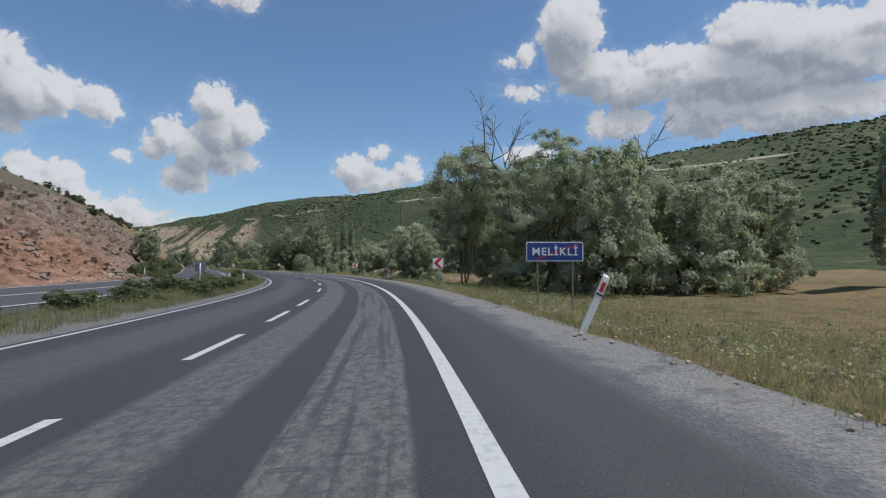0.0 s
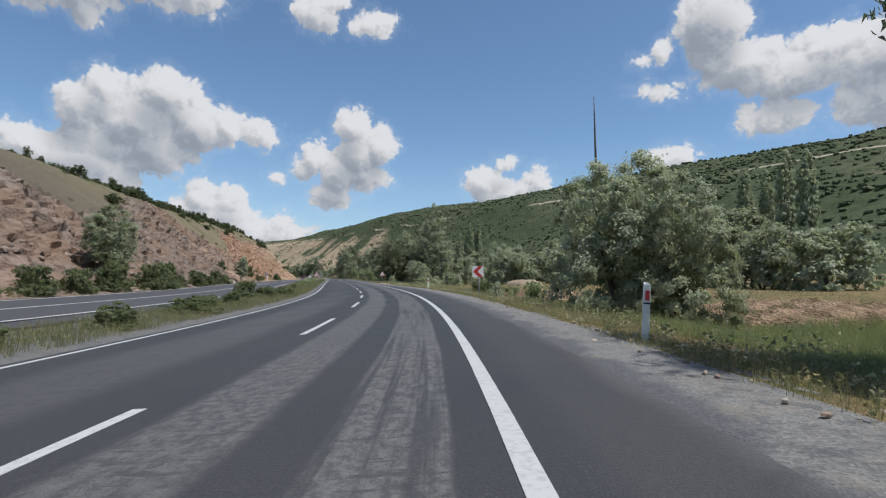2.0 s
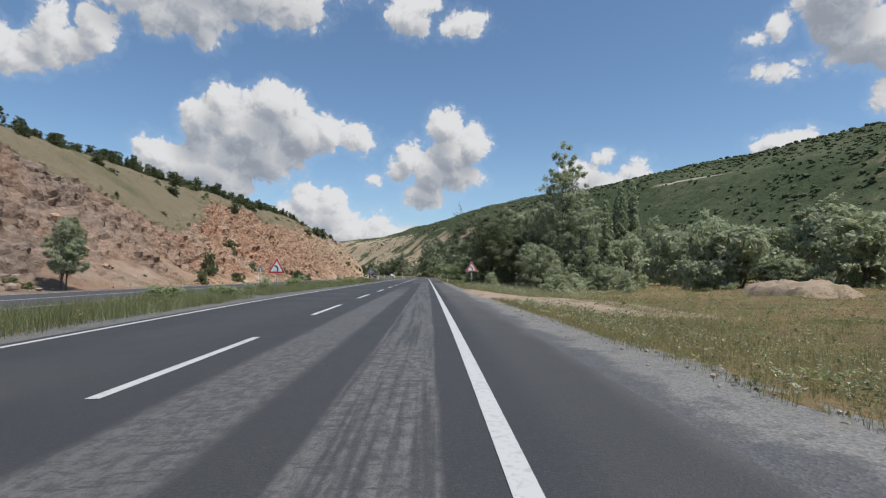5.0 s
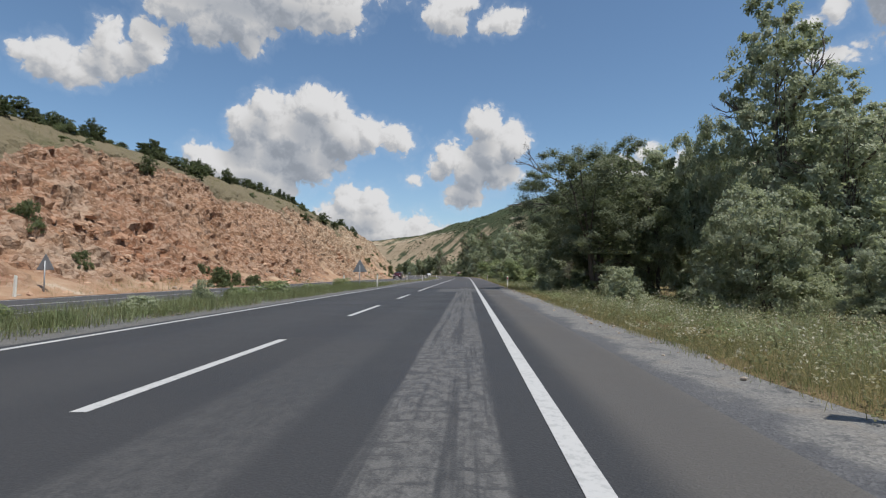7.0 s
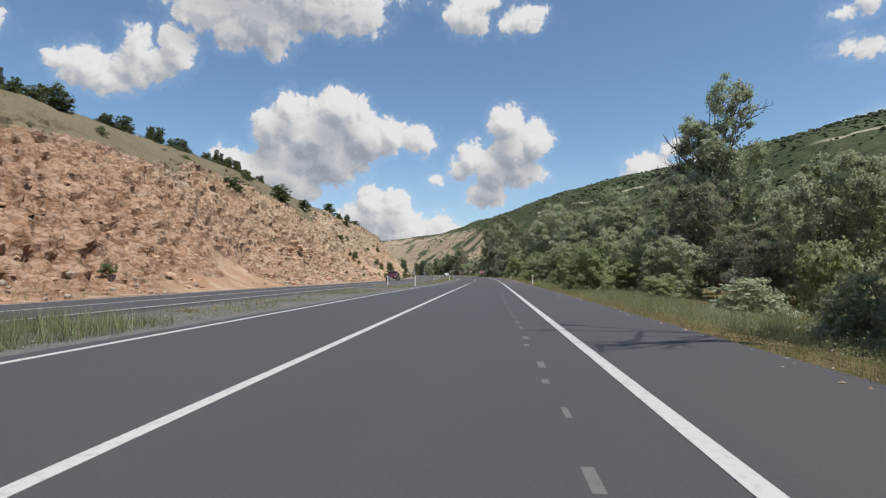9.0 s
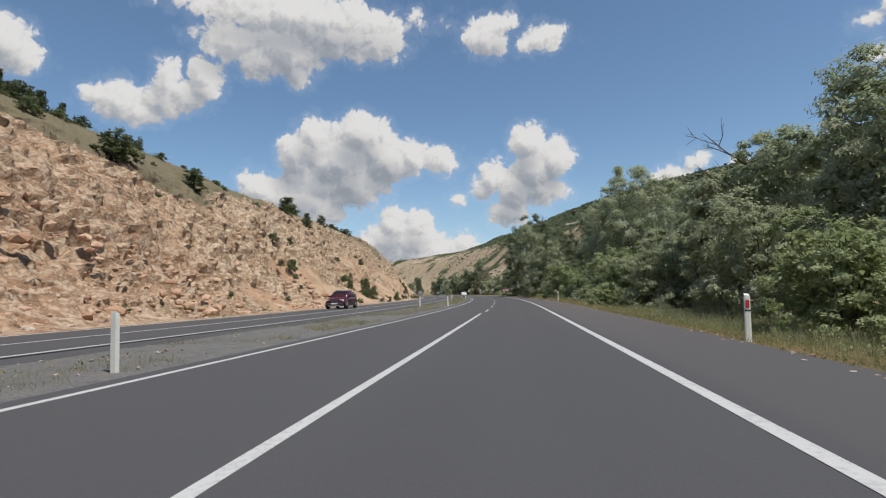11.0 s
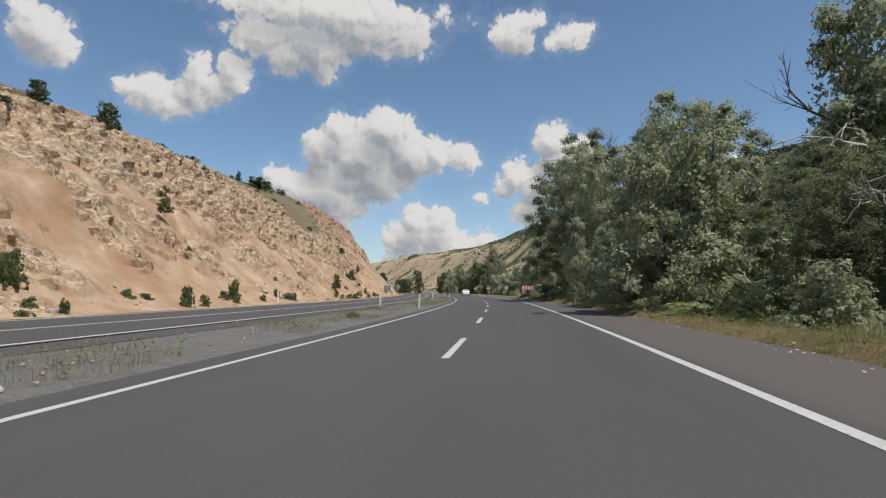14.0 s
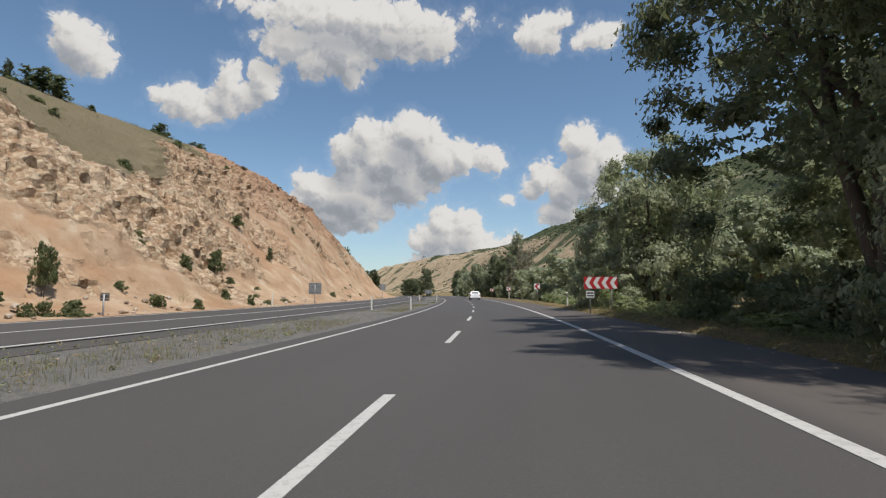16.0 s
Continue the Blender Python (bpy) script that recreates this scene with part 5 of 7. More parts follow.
def ground_z(s, d):
    if -2.4 <= d <= 7.2:
        return float(-fall(s) * d)
    if 7.2 < d < 10.9:
        return float(0.04 - fall(s) * 7.2)
    if 10.9 <= d <= 18.3:
        return float(other_deck(s, d))
    x, y = plan(s, d)
    return float(land(np.array([x]), np.array([y]))[0][0])


def sign_post(root, x, top, low=-0.35, r=0.03):
    part("post", rod(x, 0.035, low, top, r), M["steel"], root, "galvanised steel tube post", True)


def back_clips(root, zs, width):
    for z in zs:
        part("bracket", box(-width / 2, 0.008, z - 0.02, width / 2, 0.024, z + 0.02), M["steel"], root)


def chevron_sign(s, d, low, tilt=0.0, turn=0.0, size=0.6):
    root = new("chevron_sign")
    h = size / 2
    z = low + h
    part("panel", slab([(a, b + z) for a, b in rounded([(-h, -h), (h, -h), (h, h), (-h, h)], 0.03)], -0.004, 0.004), M["white"], root, "white square sign panel")
    arm = size * 0.17
    chev = [(-h * 0.86, z), (h * 0.15, z + h * 0.97), (h * 0.92, z + h * 0.97), (-h * 0.05, z), (h * 0.92, z - h * 0.97), (h * 0.15, z - h * 0.97)]
    part("chevron", slab(chev, -0.0075, -0.0045), M["red"], root, "red chevron pointing to the bend")
    sign_post(root, 0.04, z + h * 0.7)
    back_clips(root, [z - h * 0.5, z + h * 0.5], 0.12)
    root.matrix_basis = base_at(s, d, turn=turn) @ Matrix.Rotation(radians(tilt), 4, "Y")
    return tagged(root, "white square bend sign with a red chevron on a steel post", "road sign", "single chevron signs")


def warning_sign(s, d, low, turn=0.0, front=True, size=0.98, label="red-bordered triangular bend warning sign on a steel post", leg=None):
    root = new("warning_sign")
    k = size * 0.866
    tri = [(-size / 2, 0), (size / 2, 0), (0, k)]

    def shrunk(f):
        c = k / 3
        return [(a * f, c + (b - c) * f + low) for a, b in tri]
    if front:
        part("panel", slab(rounded(shrunk(1.0), 0.05), 0.0, 0.006), M["white"], root, "white edge of the triangular plate")
        part("border", slab(rounded(shrunk(0.95), 0.05), -0.004, -0.001), M["red"], root, "red triangular border")
        part("field", slab(rounded(shrunk(0.66), 0.02), -0.008, -0.005), M["white"], root)
        c = low + k / 3
        out, inn = [], []
        for i in range(9):
            q = radians(i * 11.0)
            out.append((-0.13 + 0.21 * math.sin(q) + 0.02, c - 0.06 + 0.20 * math.cos(q)))
            inn.append((-0.13 + 0.135 * math.sin(q) + 0.02, c - 0.06 + 0.125 * math.cos(q)))
        bend = out + [(0.10, c - 0.16), (0.025, c - 0.16)] + inn[::-1]
        part("bend_symbol", slab(bend, -0.0115, -0.0085), M["black"], root, "black bend symbol")
    else:
        part("panel", slab(rounded(shrunk(1.0), 0.05), 0.0, 0.008), M["grey"], root, "bare grey back of the plate")
        part("rim", slab(rounded(shrunk(0.90), 0.05), -0.006, -0.003), M["grey"], root)
    x = 0.0
    part("post", rod(x, 0.045 if front else -0.04, -0.35, low + k * 0.55, 0.03), M["steel"], root, "galvanised steel tube post", True)
    root.matrix_basis = base_at(s, d, turn=turn)
    return tagged(root, label, "road sign")


def lettering(words, size, root, mat, y, z):
    cu = bpy.data.curves.new("lettering", "FONT")
    cu.body, cu.size, cu.align_x, cu.align_y, cu.extrude = words, size, "CENTER", "CENTER", 0.0015
    cu.space_character = 1.18
    cu.offset = 0.006
    ob = new("lettering", cu)
    me = bpy.data.meshes.new_from_object(ob)
    bpy.data.objects.remove(ob)
    me.materials.append(mat)
    ob = new("lettering", me)
    ob.parent = root
    ob.matrix_basis = Matrix.Translation((0, y, z)) @ Matrix.Rotation(radians(90), 4, "X")
    return tagged(ob, "white capital letters")


def place_sign(s, d, low):
    root = new("place_name_sign")
    w, h = 1.66, 0.56
    z = low + h / 2
    part("panel", slab([(a, b + z) for a, b in rounded([(-w / 2, -h / 2), (w / 2, -h / 2), (w / 2, h / 2), (-w / 2, h / 2)], 0.05)], 0.0, 0.006), M["white"], root, "white sign edge")
    part("field", slab([(a, b + z) for a, b in rounded([(-w / 2 + 0.03, -h / 2 + 0.03), (w / 2 - 0.03, -h / 2 + 0.03), (w / 2 - 0.03, h / 2 - 0.03), (-w / 2 + 0.03, h / 2 - 0.03)], 0.03)], -0.004, -0.001), M["blue"], root, "dark blue sign face")
    part("cancel_band", slab([(-w / 2 + 0.2, z - h / 2 + 0.06), (-w / 2 + 0.36, z - h / 2 + 0.06), (w / 2 - 0.08, z + h / 2 - 0.08), (w / 2 - 0.26, z + h / 2 - 0.08)], -0.0065, -0.0045), M["faded_red"], root, "faded red diagonal band")
    lettering("MEL\u0130KL\u0130", 0.31, root, M["white"], -0.009, z - 0.01)
    for x in (-0.5, 0.52):
        part("post", box(x - 0.025, 0.01, -0.6, x + 0.025, 0.06, low + h - 0.06, 0.006), M["rust"], root, "thin rusty steel post")
    for dz in (0.14, 0.42):
        part("rail", box(-0.72, 0.007, low + dz - 0.02, 0.72, 0.0095, low + dz + 0.02), M["steel"], root)
    root.matrix_basis = base_at(s, d, turn=-4) @ Matrix.Rotation(radians(-0.8), 4, "Y")
    return tagged(root, "blue place name sign with white letters on two posts", "road sign")


def chevron_board(s, d, low):
    root = new("chevron_board")
    w, h = 1.55, 0.58
    z = low + h / 2
    part("panel", slab([(a, b + z) for a, b in rounded([(-w / 2, -h / 2), (w / 2, -h / 2), (w / 2, h / 2), (-w / 2, h / 2)], 0.03)], -0.004, 0.004), M["red"], root, "red board face")
    for k in range(4):
        x = -w / 2 + 0.04 + k * 0.385
        part("chevron", slab([(x, z), (x + 0.17, z + h / 2 - 0.02), (x + 0.36, z + h / 2 - 0.02), (x + 0.19, z), (x + 0.36, z - h / 2 + 0.02), (x + 0.17, z - h / 2 + 0.02)], -0.0085, -0.0055), M["white"], root, "white chevron")
    part("plate", slab([(-0.68, low - 0.42), (-0.30, low - 0.42), (-0.30, low - 0.10), (-0.68, low - 0.10)], -0.004, 0.004), M["white"], root, "small pale plate below the board")
    for k in range(2):
        part("marking", box(-0.64, -0.0075, low - 0.36 + 0.13 * k, -0.34, -0.0045, low - 0.30 + 0.13 * k), M["black"], root)
    for x in (-0.5, 0.5):
        part("post", rod(x, 0.04, -0.4, z + 0.2, 0.03), M["steel"], root, "galvanised steel tube post", True)
    root.matrix_basis = base_at(s, d, turn=-6)
    return tagged(root, "long red bend board with white chevrons under the trees", "road sign")


def back_of_sign(s, d, low, w, h, mat, label, turn=0.0, legs=1):
    root = new("road_sign")
    z = low + h / 2
    part("panel", slab([(a, b + z) for a, b in rounded([(-w / 2, -h / 2), (w / 2, -h / 2), (w / 2, h / 2), (-w / 2, h / 2)], 0.04)], 0.0, 0.008), mat, root, "unpainted back of the panel")
    for dz in (0.25, 0.75):
        part("rail", box(-w * 0.42, -0.03, low + h * dz - 0.02, w * 0.42, -0.002, low + h * dz + 0.02), M["steel"], root)
    for k in range(legs):
        x = 0.0 if legs == 1 else (k - 0.5) * w * 0.6
        part("post", rod(x, -0.06, -0.5, low + h * 0.85, 0.035), M["steel"], root, "steel tube post", True)
    root.matrix_basis = base_at(s, d, turn=turn)
    return tagged(root, label, "road sign")


def marker_post():
    """One white delineator post with a red reflector."""
    root = new("delineator_post")
    w, t, h = 0.055, 0.035, 0.88
    bm = bmesh.new()
    rings = []
    for z, k in ((-0.3, 1.0), (0.0, 1.0), (h - 0.05, 0.98), (h, 0.9)):
        ring = [bm.verts.new((x * k, y * k, z + (0.035 if (y > 0 and z > h - 0.02) else 0))) for x, y in ((-w, -t), (-w * 0.5, -t * 1.25), (w * 0.5, -t * 1.25), (w, -t), (w * 0.75, t), (-w * 0.75, t))]
        rings.append(ring)
    for a, b in zip(rings[:-1], rings[1:]):
        for i in range(6):
            bm.faces.new((a[i], a[(i + 1) % 6], b[(i + 1) % 6], b[i]))
    bm.faces.new(rings[-1])
    bm.faces.new(rings[0][::-1])
    part("body", bm, M["post_white"], root, "white plastic post body")
    part("reflector", box(-0.032, -t * 1.25 - 0.006, h - 0.24, 0.032, -t * 1.25 + 0.002, h - 0.09, 0.003), M["red"], root, "red reflector")
    part("band", box(-w - 0.002, -t * 1.25 - 0.003, h - 0.30, w + 0.002, -t * 1.25 + 0.004, h - 0.275), M["black"], root, "thin dark band")
    return tagged(root, "white delineator post with a red reflector beside the asphalt", "delineator post", "delineator posts")


M["post_white"] = painted("post_white", (0.70, 0.69, 0.62), 0.6, dirt=0.35)
M["faded_red"] = painted("faded_red", (0.34, 0.03, 0.06), 0.5, dirt=0.3)
M["rust"] = painted("weathered_board", (0.21, 0.16, 0.12), 0.8)

place_sign(14.45, -4.30, 1.47)
chevron_sign(29.6, -3.4, 1.10, 0.0, -3)
chevron_sign(65.2, -3.1, 1.08, -2.5, -4)
warning_sign(133.2, -2.9, 1.40, -3)
warning_sign(168.6, 8.7, 1.15, 0, False, 1.1, "grey back of a triangular warning sign in the central reservation")
warning_sign(119.5, 8.3, 1.0, -2, True, 0.95, "red-bordered triangular bend warning sign in the central reservation")
warning_sign(152.0, 19.3, 1.1, 0, False, 0.85, "grey back of a triangular warning sign below the rock cutting")
back_of_sign(29.87, 9.31, 1.13, 0.56, 0.52, M["grey"], "small grey back of a road sign among median bushes", 0)
chevron_board(338.0, -2.75, 1.08)
chevron_sign(368.0, -3.4, 1.3, 0, -6)
chevron_sign(397.0, -3.4, 1.3, 0, -6)
chevron_sign(424.0, -3.4, 1.3, 0, -6)
back_of_sign(333.2, 18.8, 0.6, 0.38, 0.34, M["rust"], "small weathered brown board on a post below the cutting", 10)
back_of_sign(363.2, 18.8, 0.85, 1.2, 1.1, M["grey"], "large square grey back of a road sign", 8)
back_of_sign(421.0, 19.4, 1.5, 1.2, 1.2, M["grey"], "square grey back of a road sign", 8)
back_of_sign(418.0, 10.0, 1.1, 1.4, 0.7, M["grey"], "wide grey back of a road sign in the central reservation", 8)

first = marker_post()
posts = [(7.6, -2.3), (45.4, -2.75), (82.4, -2.45), (172.0, -2.55), (217.0, -2.6), (255.5, -2.45), (304.0, -2.5), (348.5, -2.9), (392, -2.9)]
posts += [(46.6, 10.1), (42.6, 8.7), (171.5, 7.9), (170.4, 10.3), (213.5, 7.9), (213.5, 10.35), (255.1, 7.7), (254.5, 10.25), (302.2, 8.0), (302.0, 10.6), (347.9, 7.7), (347.2, 10.25), (388.0, 7.9), (388.0, 10.35)]
posts += [(s, 18.9) for s in (60, 150, 262, 305, 352)]
for k, (s, d) in enumerate(posts):
    lean = Matrix.Rotation(radians(24.0), 4, "Y") if k == 0 else Matrix.Rotation(radians(random.uniform(-3, 3)), 4, "Y") @ Matrix.Rotation(radians(random.uniform(-2, 2)), 4, "X")
    m = base_at(s, d, turn=180.0 if d > 0 else 0.0) @ lean
    if k == 0:
        first.matrix_basis = m
        tagged(first, "leaning white delineator post with a red reflector in dry grass")
    else:
        tagged(copy_thing(first, m), "white delineator post with a red reflector beside the asphalt")


# ---- the white car ahead ----
def saloon_car(s, d):
    root = new("car")
    w = 0.88
    # side profile from the tail (y = 0) to the nose
    low = [(0.0, 0.42), (0.02, 0.72), (0.04, 0.92), (0.55, 0.98), (0.62, 0.97)]
    bm = bmesh.new()
    prof = [(-0.02, 0.32, 0.97), (-0.04, 0.62, 1.0), (0.02, 0.90, 0.98), (0.10, 0.97, 0.96), (0.62, 1.00, 0.96), (1.25, 1.40, 0.76), (2.35, 1.43, 0.76), (3.15, 1.02, 0.95), (4.20, 0.88, 0.93), (4.42, 0.66, 0.90), (4.45, 0.34, 0.88)]
    rows = []
    for y, z, k in prof:
        rows.append([bm.verts.new((x * w * k, y, z)) for x in (-1, -0.86, 0, 0.86, 1)])
    for r in rows:
        r[2].co.z += 0.03
        r[0].co.z -= 0.04
        r[4].co.z -= 0.04
    for a, b in zip(rows[:-1], rows[1:]):
        for i in range(4):
            bm.faces.new((a[i], b[i], b[i + 1], a[i + 1]))
    for side in (0, 4):
        bm.faces.new([r[side] for r in rows][::(1 if side == 0 else -1)])
    bm.faces.new((rows[0][0], rows[0][1], rows[0][2], rows[0][3], rows[0][4], rows[-1][4], rows[-1][3], rows[-1][2], rows[-1][1], rows[-1][0]))
    bmesh.ops.recalc_face_normals(bm, faces=bm.faces[:])
    bmesh.ops.bevel(bm, geom=[e for e in bm.edges if len(e.link_faces) == 2 and e.calc_face_angle(0) > 0.6], offset=0.03, segments=2, affect="EDGES")
    part("body", bm, M["car_white"], root, "white painted car body")
    part("rear_window", slab([(-0.58, 1.06), (0.58, 1.06), (0.50, 1.36), (-0.50, 1.36)], 0, 0.01), M["car_glass"], root, "dark rear window").matrix_basis = Matrix.Translation((0, 0.66, 0.0)) @ Matrix.Translation((0, 0, 1.06)) @ Matrix.Rotation(radians(-56), 4, "X") @ Matrix.Translation((0, -0.04, -1.06))
    for x in (-1, 1):
        part("tail_light", box(x * 0.80 - 0.10, -0.075, 0.70, x * 0.80 + 0.06, 0.02, 0.90, 0.02), M["lamp_red"], root, "red tail light")
        part("mirror", box(x * 0.93 - 0.09, 2.75, 0.95, x * 0.93 + 0.09, 2.85, 1.08, 0.03), M["car_white"], root)
        for y in (0.85, 3.55):
            wheel = new("wheel")
            wheel.parent = root
            wheel.matrix_basis = Matrix.Translation((x * 0.76, y, 0.31))
            bm2 = bmesh.new()
            bmesh.ops.create_cone(bm2, cap_ends=True, segments=24, radius1=0.31, radius2=0.31, depth=0.2, matrix=Matrix.Rotation(radians(90), 4, "Y"))
            bmesh.ops.bevel(bm2, geom=bm2.edges[:], offset=0.02, segments=2, affect="EDGES")
            part("tyre", bm2, M["rubber"], wheel, "black rubber tyre", True)
            bm2 = bmesh.new()
            bmesh.ops.create_cone(bm2, cap_ends=True, segments=16, radius1=0.2, radius2=0.18, depth=0.215, matrix=Matrix.Rotation(radians(90), 4, "Y"))
            part("rim", bm2, M["steel"], wheel)
    part("bumper", box(-0.82, -0.10, 0.30, 0.82, 0.04, 0.52, 0.04), M["car_white"], root, "white rear bumper")
    part("bumper_insert", box(-0.6, -0.112, 0.26, 0.6, -0.02, 0.36, 0.02), M["plastic"], root, "dark lower bumper")
    part("plate", box(-0.26, -0.06, 0.66, 0.26, -0.035, 0.77), M["white"], root, "blank white plate")
    root.matrix_basis = base_at(s, d, float(-fall(s) * d) + 0.012)
    return tagged(root, "white saloon car on the dark asphalt carriageway", "car")


saloon_car(401.0, 1.7)


def loft(rows):
    """A closed body through cross sections (y, z low, z top, half width low, half width top)."""
    bm = bmesh.new()
    rings = []
    for y, z0, z1, w0, w1 in rows:
        zs = (z1 - z0)
        ring = [(-w0, z0), (-w0 * 1.01, z0 + zs * 0.45), (-w1, z1 - zs * 0.10), (-w1 * 0.86, z1), (0, z1 + 0.025), (w1 * 0.86, z1), (w1, z1 - zs * 0.10), (w0 * 1.01, z0 + zs * 0.45), (w0, z0)]
        rings.append([bm.verts.new((a, y, b)) for a, b in ring])
    for a, b in zip(rings[:-1], rings[1:]):
        for i in range(len(a)):
            j = (i + 1) % len(a)
            bm.faces.new((a[i], a[j], b[j], b[i]))
    bm.faces.new(rings[0][::-1])
    bm.faces.new(rings[-1])
    bmesh.ops.recalc_face_normals(bm, faces=bm.faces[:])
    return bm


def pane(corners, thick=0.008):
    """A thin sheet of glass through four corners."""
    bm = bmesh.new()
    f = bm.faces.new([bm.verts.new(c) for c in corners])
    more = bmesh.ops.extrude_face_region(bm, geom=[f])
    bmesh.ops.translate(bm, vec=f.normal * thick if f.normal.length else (0, 0, thick), verts=[g for g in more["geom"] if isinstance(g, bmesh.types.BMVert)])
    bmesh.ops.recalc_face_normals(bm, faces=bm.faces[:])
    return bm


def hatchback_car(s, d):
    """Faces oncoming drivers (nose towards -y)."""
    root = new("car")
    part("body", loft([(0.0, 0.32, 0.72, 0.70, 0.66), (0.10, 0.26, 0.80, 0.80, 0.76), (0.55, 0.24, 0.92, 0.86, 0.80), (1.10, 0.24, 1.00, 0.87, 0.82), (2.10, 0.24, 1.02, 0.87, 0.84), (3.35, 0.24, 1.04, 0.87, 0.82), (3.85, 0.28, 1.02, 0.84, 0.78), (4.02, 0.36, 0.92, 0.76, 0.70)]), M["car_red"], root, "dark red painted lower body", True)
    part("cabin", loft([(1.02, 0.94, 1.02, 0.78, 0.74), (1.70, 0.94, 1.46, 0.79, 0.60), (2.05, 0.94, 1.53, 0.80, 0.60), (3.10, 0.94, 1.52, 0.80, 0.59), (3.62, 0.94, 1.40, 0.78, 0.56), (3.90, 0.94, 1.06, 0.74, 0.66)]), M["car_red"], root, "dark red roof and pillars", True)
    part("windscreen", pane([(-0.66, 1.12, 1.055), (0.66, 1.12, 1.055), (0.54, 1.66, 1.455), (-0.54, 1.66, 1.455)], -0.02), M["car_glass"], root, "dark windscreen")
    for x in (-1, 1):
        for y0, y1 in ((1.62, 2.38), (2.46, 3.30)):
            part("side_window", pane([(x * 0.812, y0, 1.03), (x * 0.812, y1, 1.03), (x * 0.672, y1 - 0.08, 1.41), (x * 0.682, y0 + 0.22, 1.40)], 0.012), M["car_glass"], root, "dark side window")
        part("headlight", box(x * 0.60 - 0.17, 0.015, 0.62, x * 0.60 + 0.17, 0.16, 0.78, 0.05), M["lamp_clear"], root, "clear headlight")
        part("mirror", box(x * 0.94 - 0.10, 1.42, 0.98, x * 0.94 + 0.10, 1.54, 1.12, 0.03), M["car_red"], root)
        part("sill_trim", box(x * 0.868 - 0.02, 1.05, 0.23, x * 0.868 + 0.02, 2.95, 0.36, 0.01), M["plastic"], root, "dark plastic sill trim")
        part("roof_rail", box(x * 0.55 - 0.02, 1.85, 1.535, x * 0.55 + 0.02, 3.25, 1.575, 0.01), M["plastic"], root, "dark roof rail")
        for y in (0.72, 3.28):
            wheel = new("wheel")
            wheel.parent = root
            wheel.matrix_basis = Matrix.Translation((x * 0.775, y, 0.31))
            for nm, r0, r1, depth, mat, lab in (("tyre", 0.31, 0.31, 0.21, "rubber", "black rubber tyre"), ("rim", 0.2, 0.17, 0.23, "steel", "")):
                bm = bmesh.new()
                bmesh.ops.create_cone(bm, cap_ends=True, segments=24, radius1=r0, radius2=r1, depth=depth, matrix=Matrix.Rotation(radians(90), 4, "Y"))
                if nm == "tyre":
                    bmesh.ops.bevel(bm, geom=bm.edges[:], offset=0.02, segments=2, affect="EDGES")
                part(nm, bm, M[mat], wheel, lab, True)
            bm = bmesh.new()
            bmesh.ops.create_cone(bm, cap_ends=True, segments=24, radius1=0.37, radius2=0.37, depth=0.12, matrix=Matrix.Translation((x * 0.815, y, 0.33)) @ Matrix.Rotation(radians(90), 4, "Y"))
            part("wheel_arch", bm, M["plastic"], root, "dark plastic wheel arch", True)
    part("bumper", box(-0.74, -0.05, 0.24, 0.74, 0.16, 0.50, 0.06), M["plastic"], root, "dark plastic front bumper")
    part("skid_plate", box(-0.52, -0.065, 0.22, 0.52, 0.05, 0.30, 0.02), M["steel"], root, "pale lower bumper trim")
    part("grille", box(-0.36, -0.012, 0.60, 0.36, 0.06, 0.74, 0.02), M["black"], root, "black grille")
    part("grille_bar", box(-0.30, -0.022, 0.655, 0.30, 0.0, 0.685, 0.006), M["steel"], root, "bright bar across the grille")
    part("plate", box(-0.26, -0.062, 0.40, 0.26, -0.04, 0.51), M["white"], root, "blank white plate")
    root.matrix_basis = base_at(s, d, float(other_deck(s, d)) + 0.005)
    return tagged(root, "dark red hatchback car on the opposite carriageway", "car")


M["car_red"] = painted("car_red", (0.06, 0.010, 0.014), 0.2, dirt=0.05)
M["lamp_clear"] = painted("lamp_clear", (0.72, 0.72, 0.70), 0.12, dirt=0.0)
hatchback_car(248.6, 16.5)


# ---- bushes by the road, on the rock and pines on the crest ----
LEFT = [(78.5, 20.8, 5.6, 4.4, "B"), (76.5, 19.8, 2.4, 2.6, "S"), (80.5, 18.9, 2.4, 2.8, "S"), (83, 18.9, 2.6, 2.7, "S"), (84.8, 19.0, 2.1, 2.0, "S"), (88.6, 19.2, 1.4, 1.3, "S"), (92.7, 18.9, 1.9, 2.5, "S"), (94.6, 19.2, 1.4, 1.8, "S"), (97.1, 18.9, 1.4, 2.1, "S"), (101.5, 18.9, 2.0, 2.0, "S"), (103.6, 19.1, 1.1, 1.8, "S"), (105.8, 18.9, 1.4, 2.3, "S"), (109, 19.2, 1.0, 1.6, "S"), (119.5, 18.9, 3.9, 2.3, "B"), (126.4, 23.1, 1.6, 1.7, "S"), (135.7, 18.9, 1.4, 1.2, "S"), (143, 21.3, 2.5, 1.7, "S"), (145, 19.4, 1.3, 1.6, "S"), (74, 19.2, 2.0, 2.6, "S"), (70.5, 19.4, 1.8, 2.4, "S"), (66, 19.3, 1.9, 2.6, "S"), (62, 19.6, 1.6, 2.2, "S"), (58, 19.4, 1.3, 2.0, "S"), (167.5, 18.9, 1.8, 2.0, "S"), (169.4, 19.3, 1.2, 1.3, "S"), (171.2, 19.3, 1.3, 1.2, "S"), (172.7, 18.8, 1.0, 1.1, "S"), (174.2, 18.9, 1.2, 1.1, "S"), (171.3, 20.8, 1.2, 1.1, "S")]
for s, d, h, w, kind in LEFT:
    put(KINDS[kind], s, d, h, w, sink=0.15)
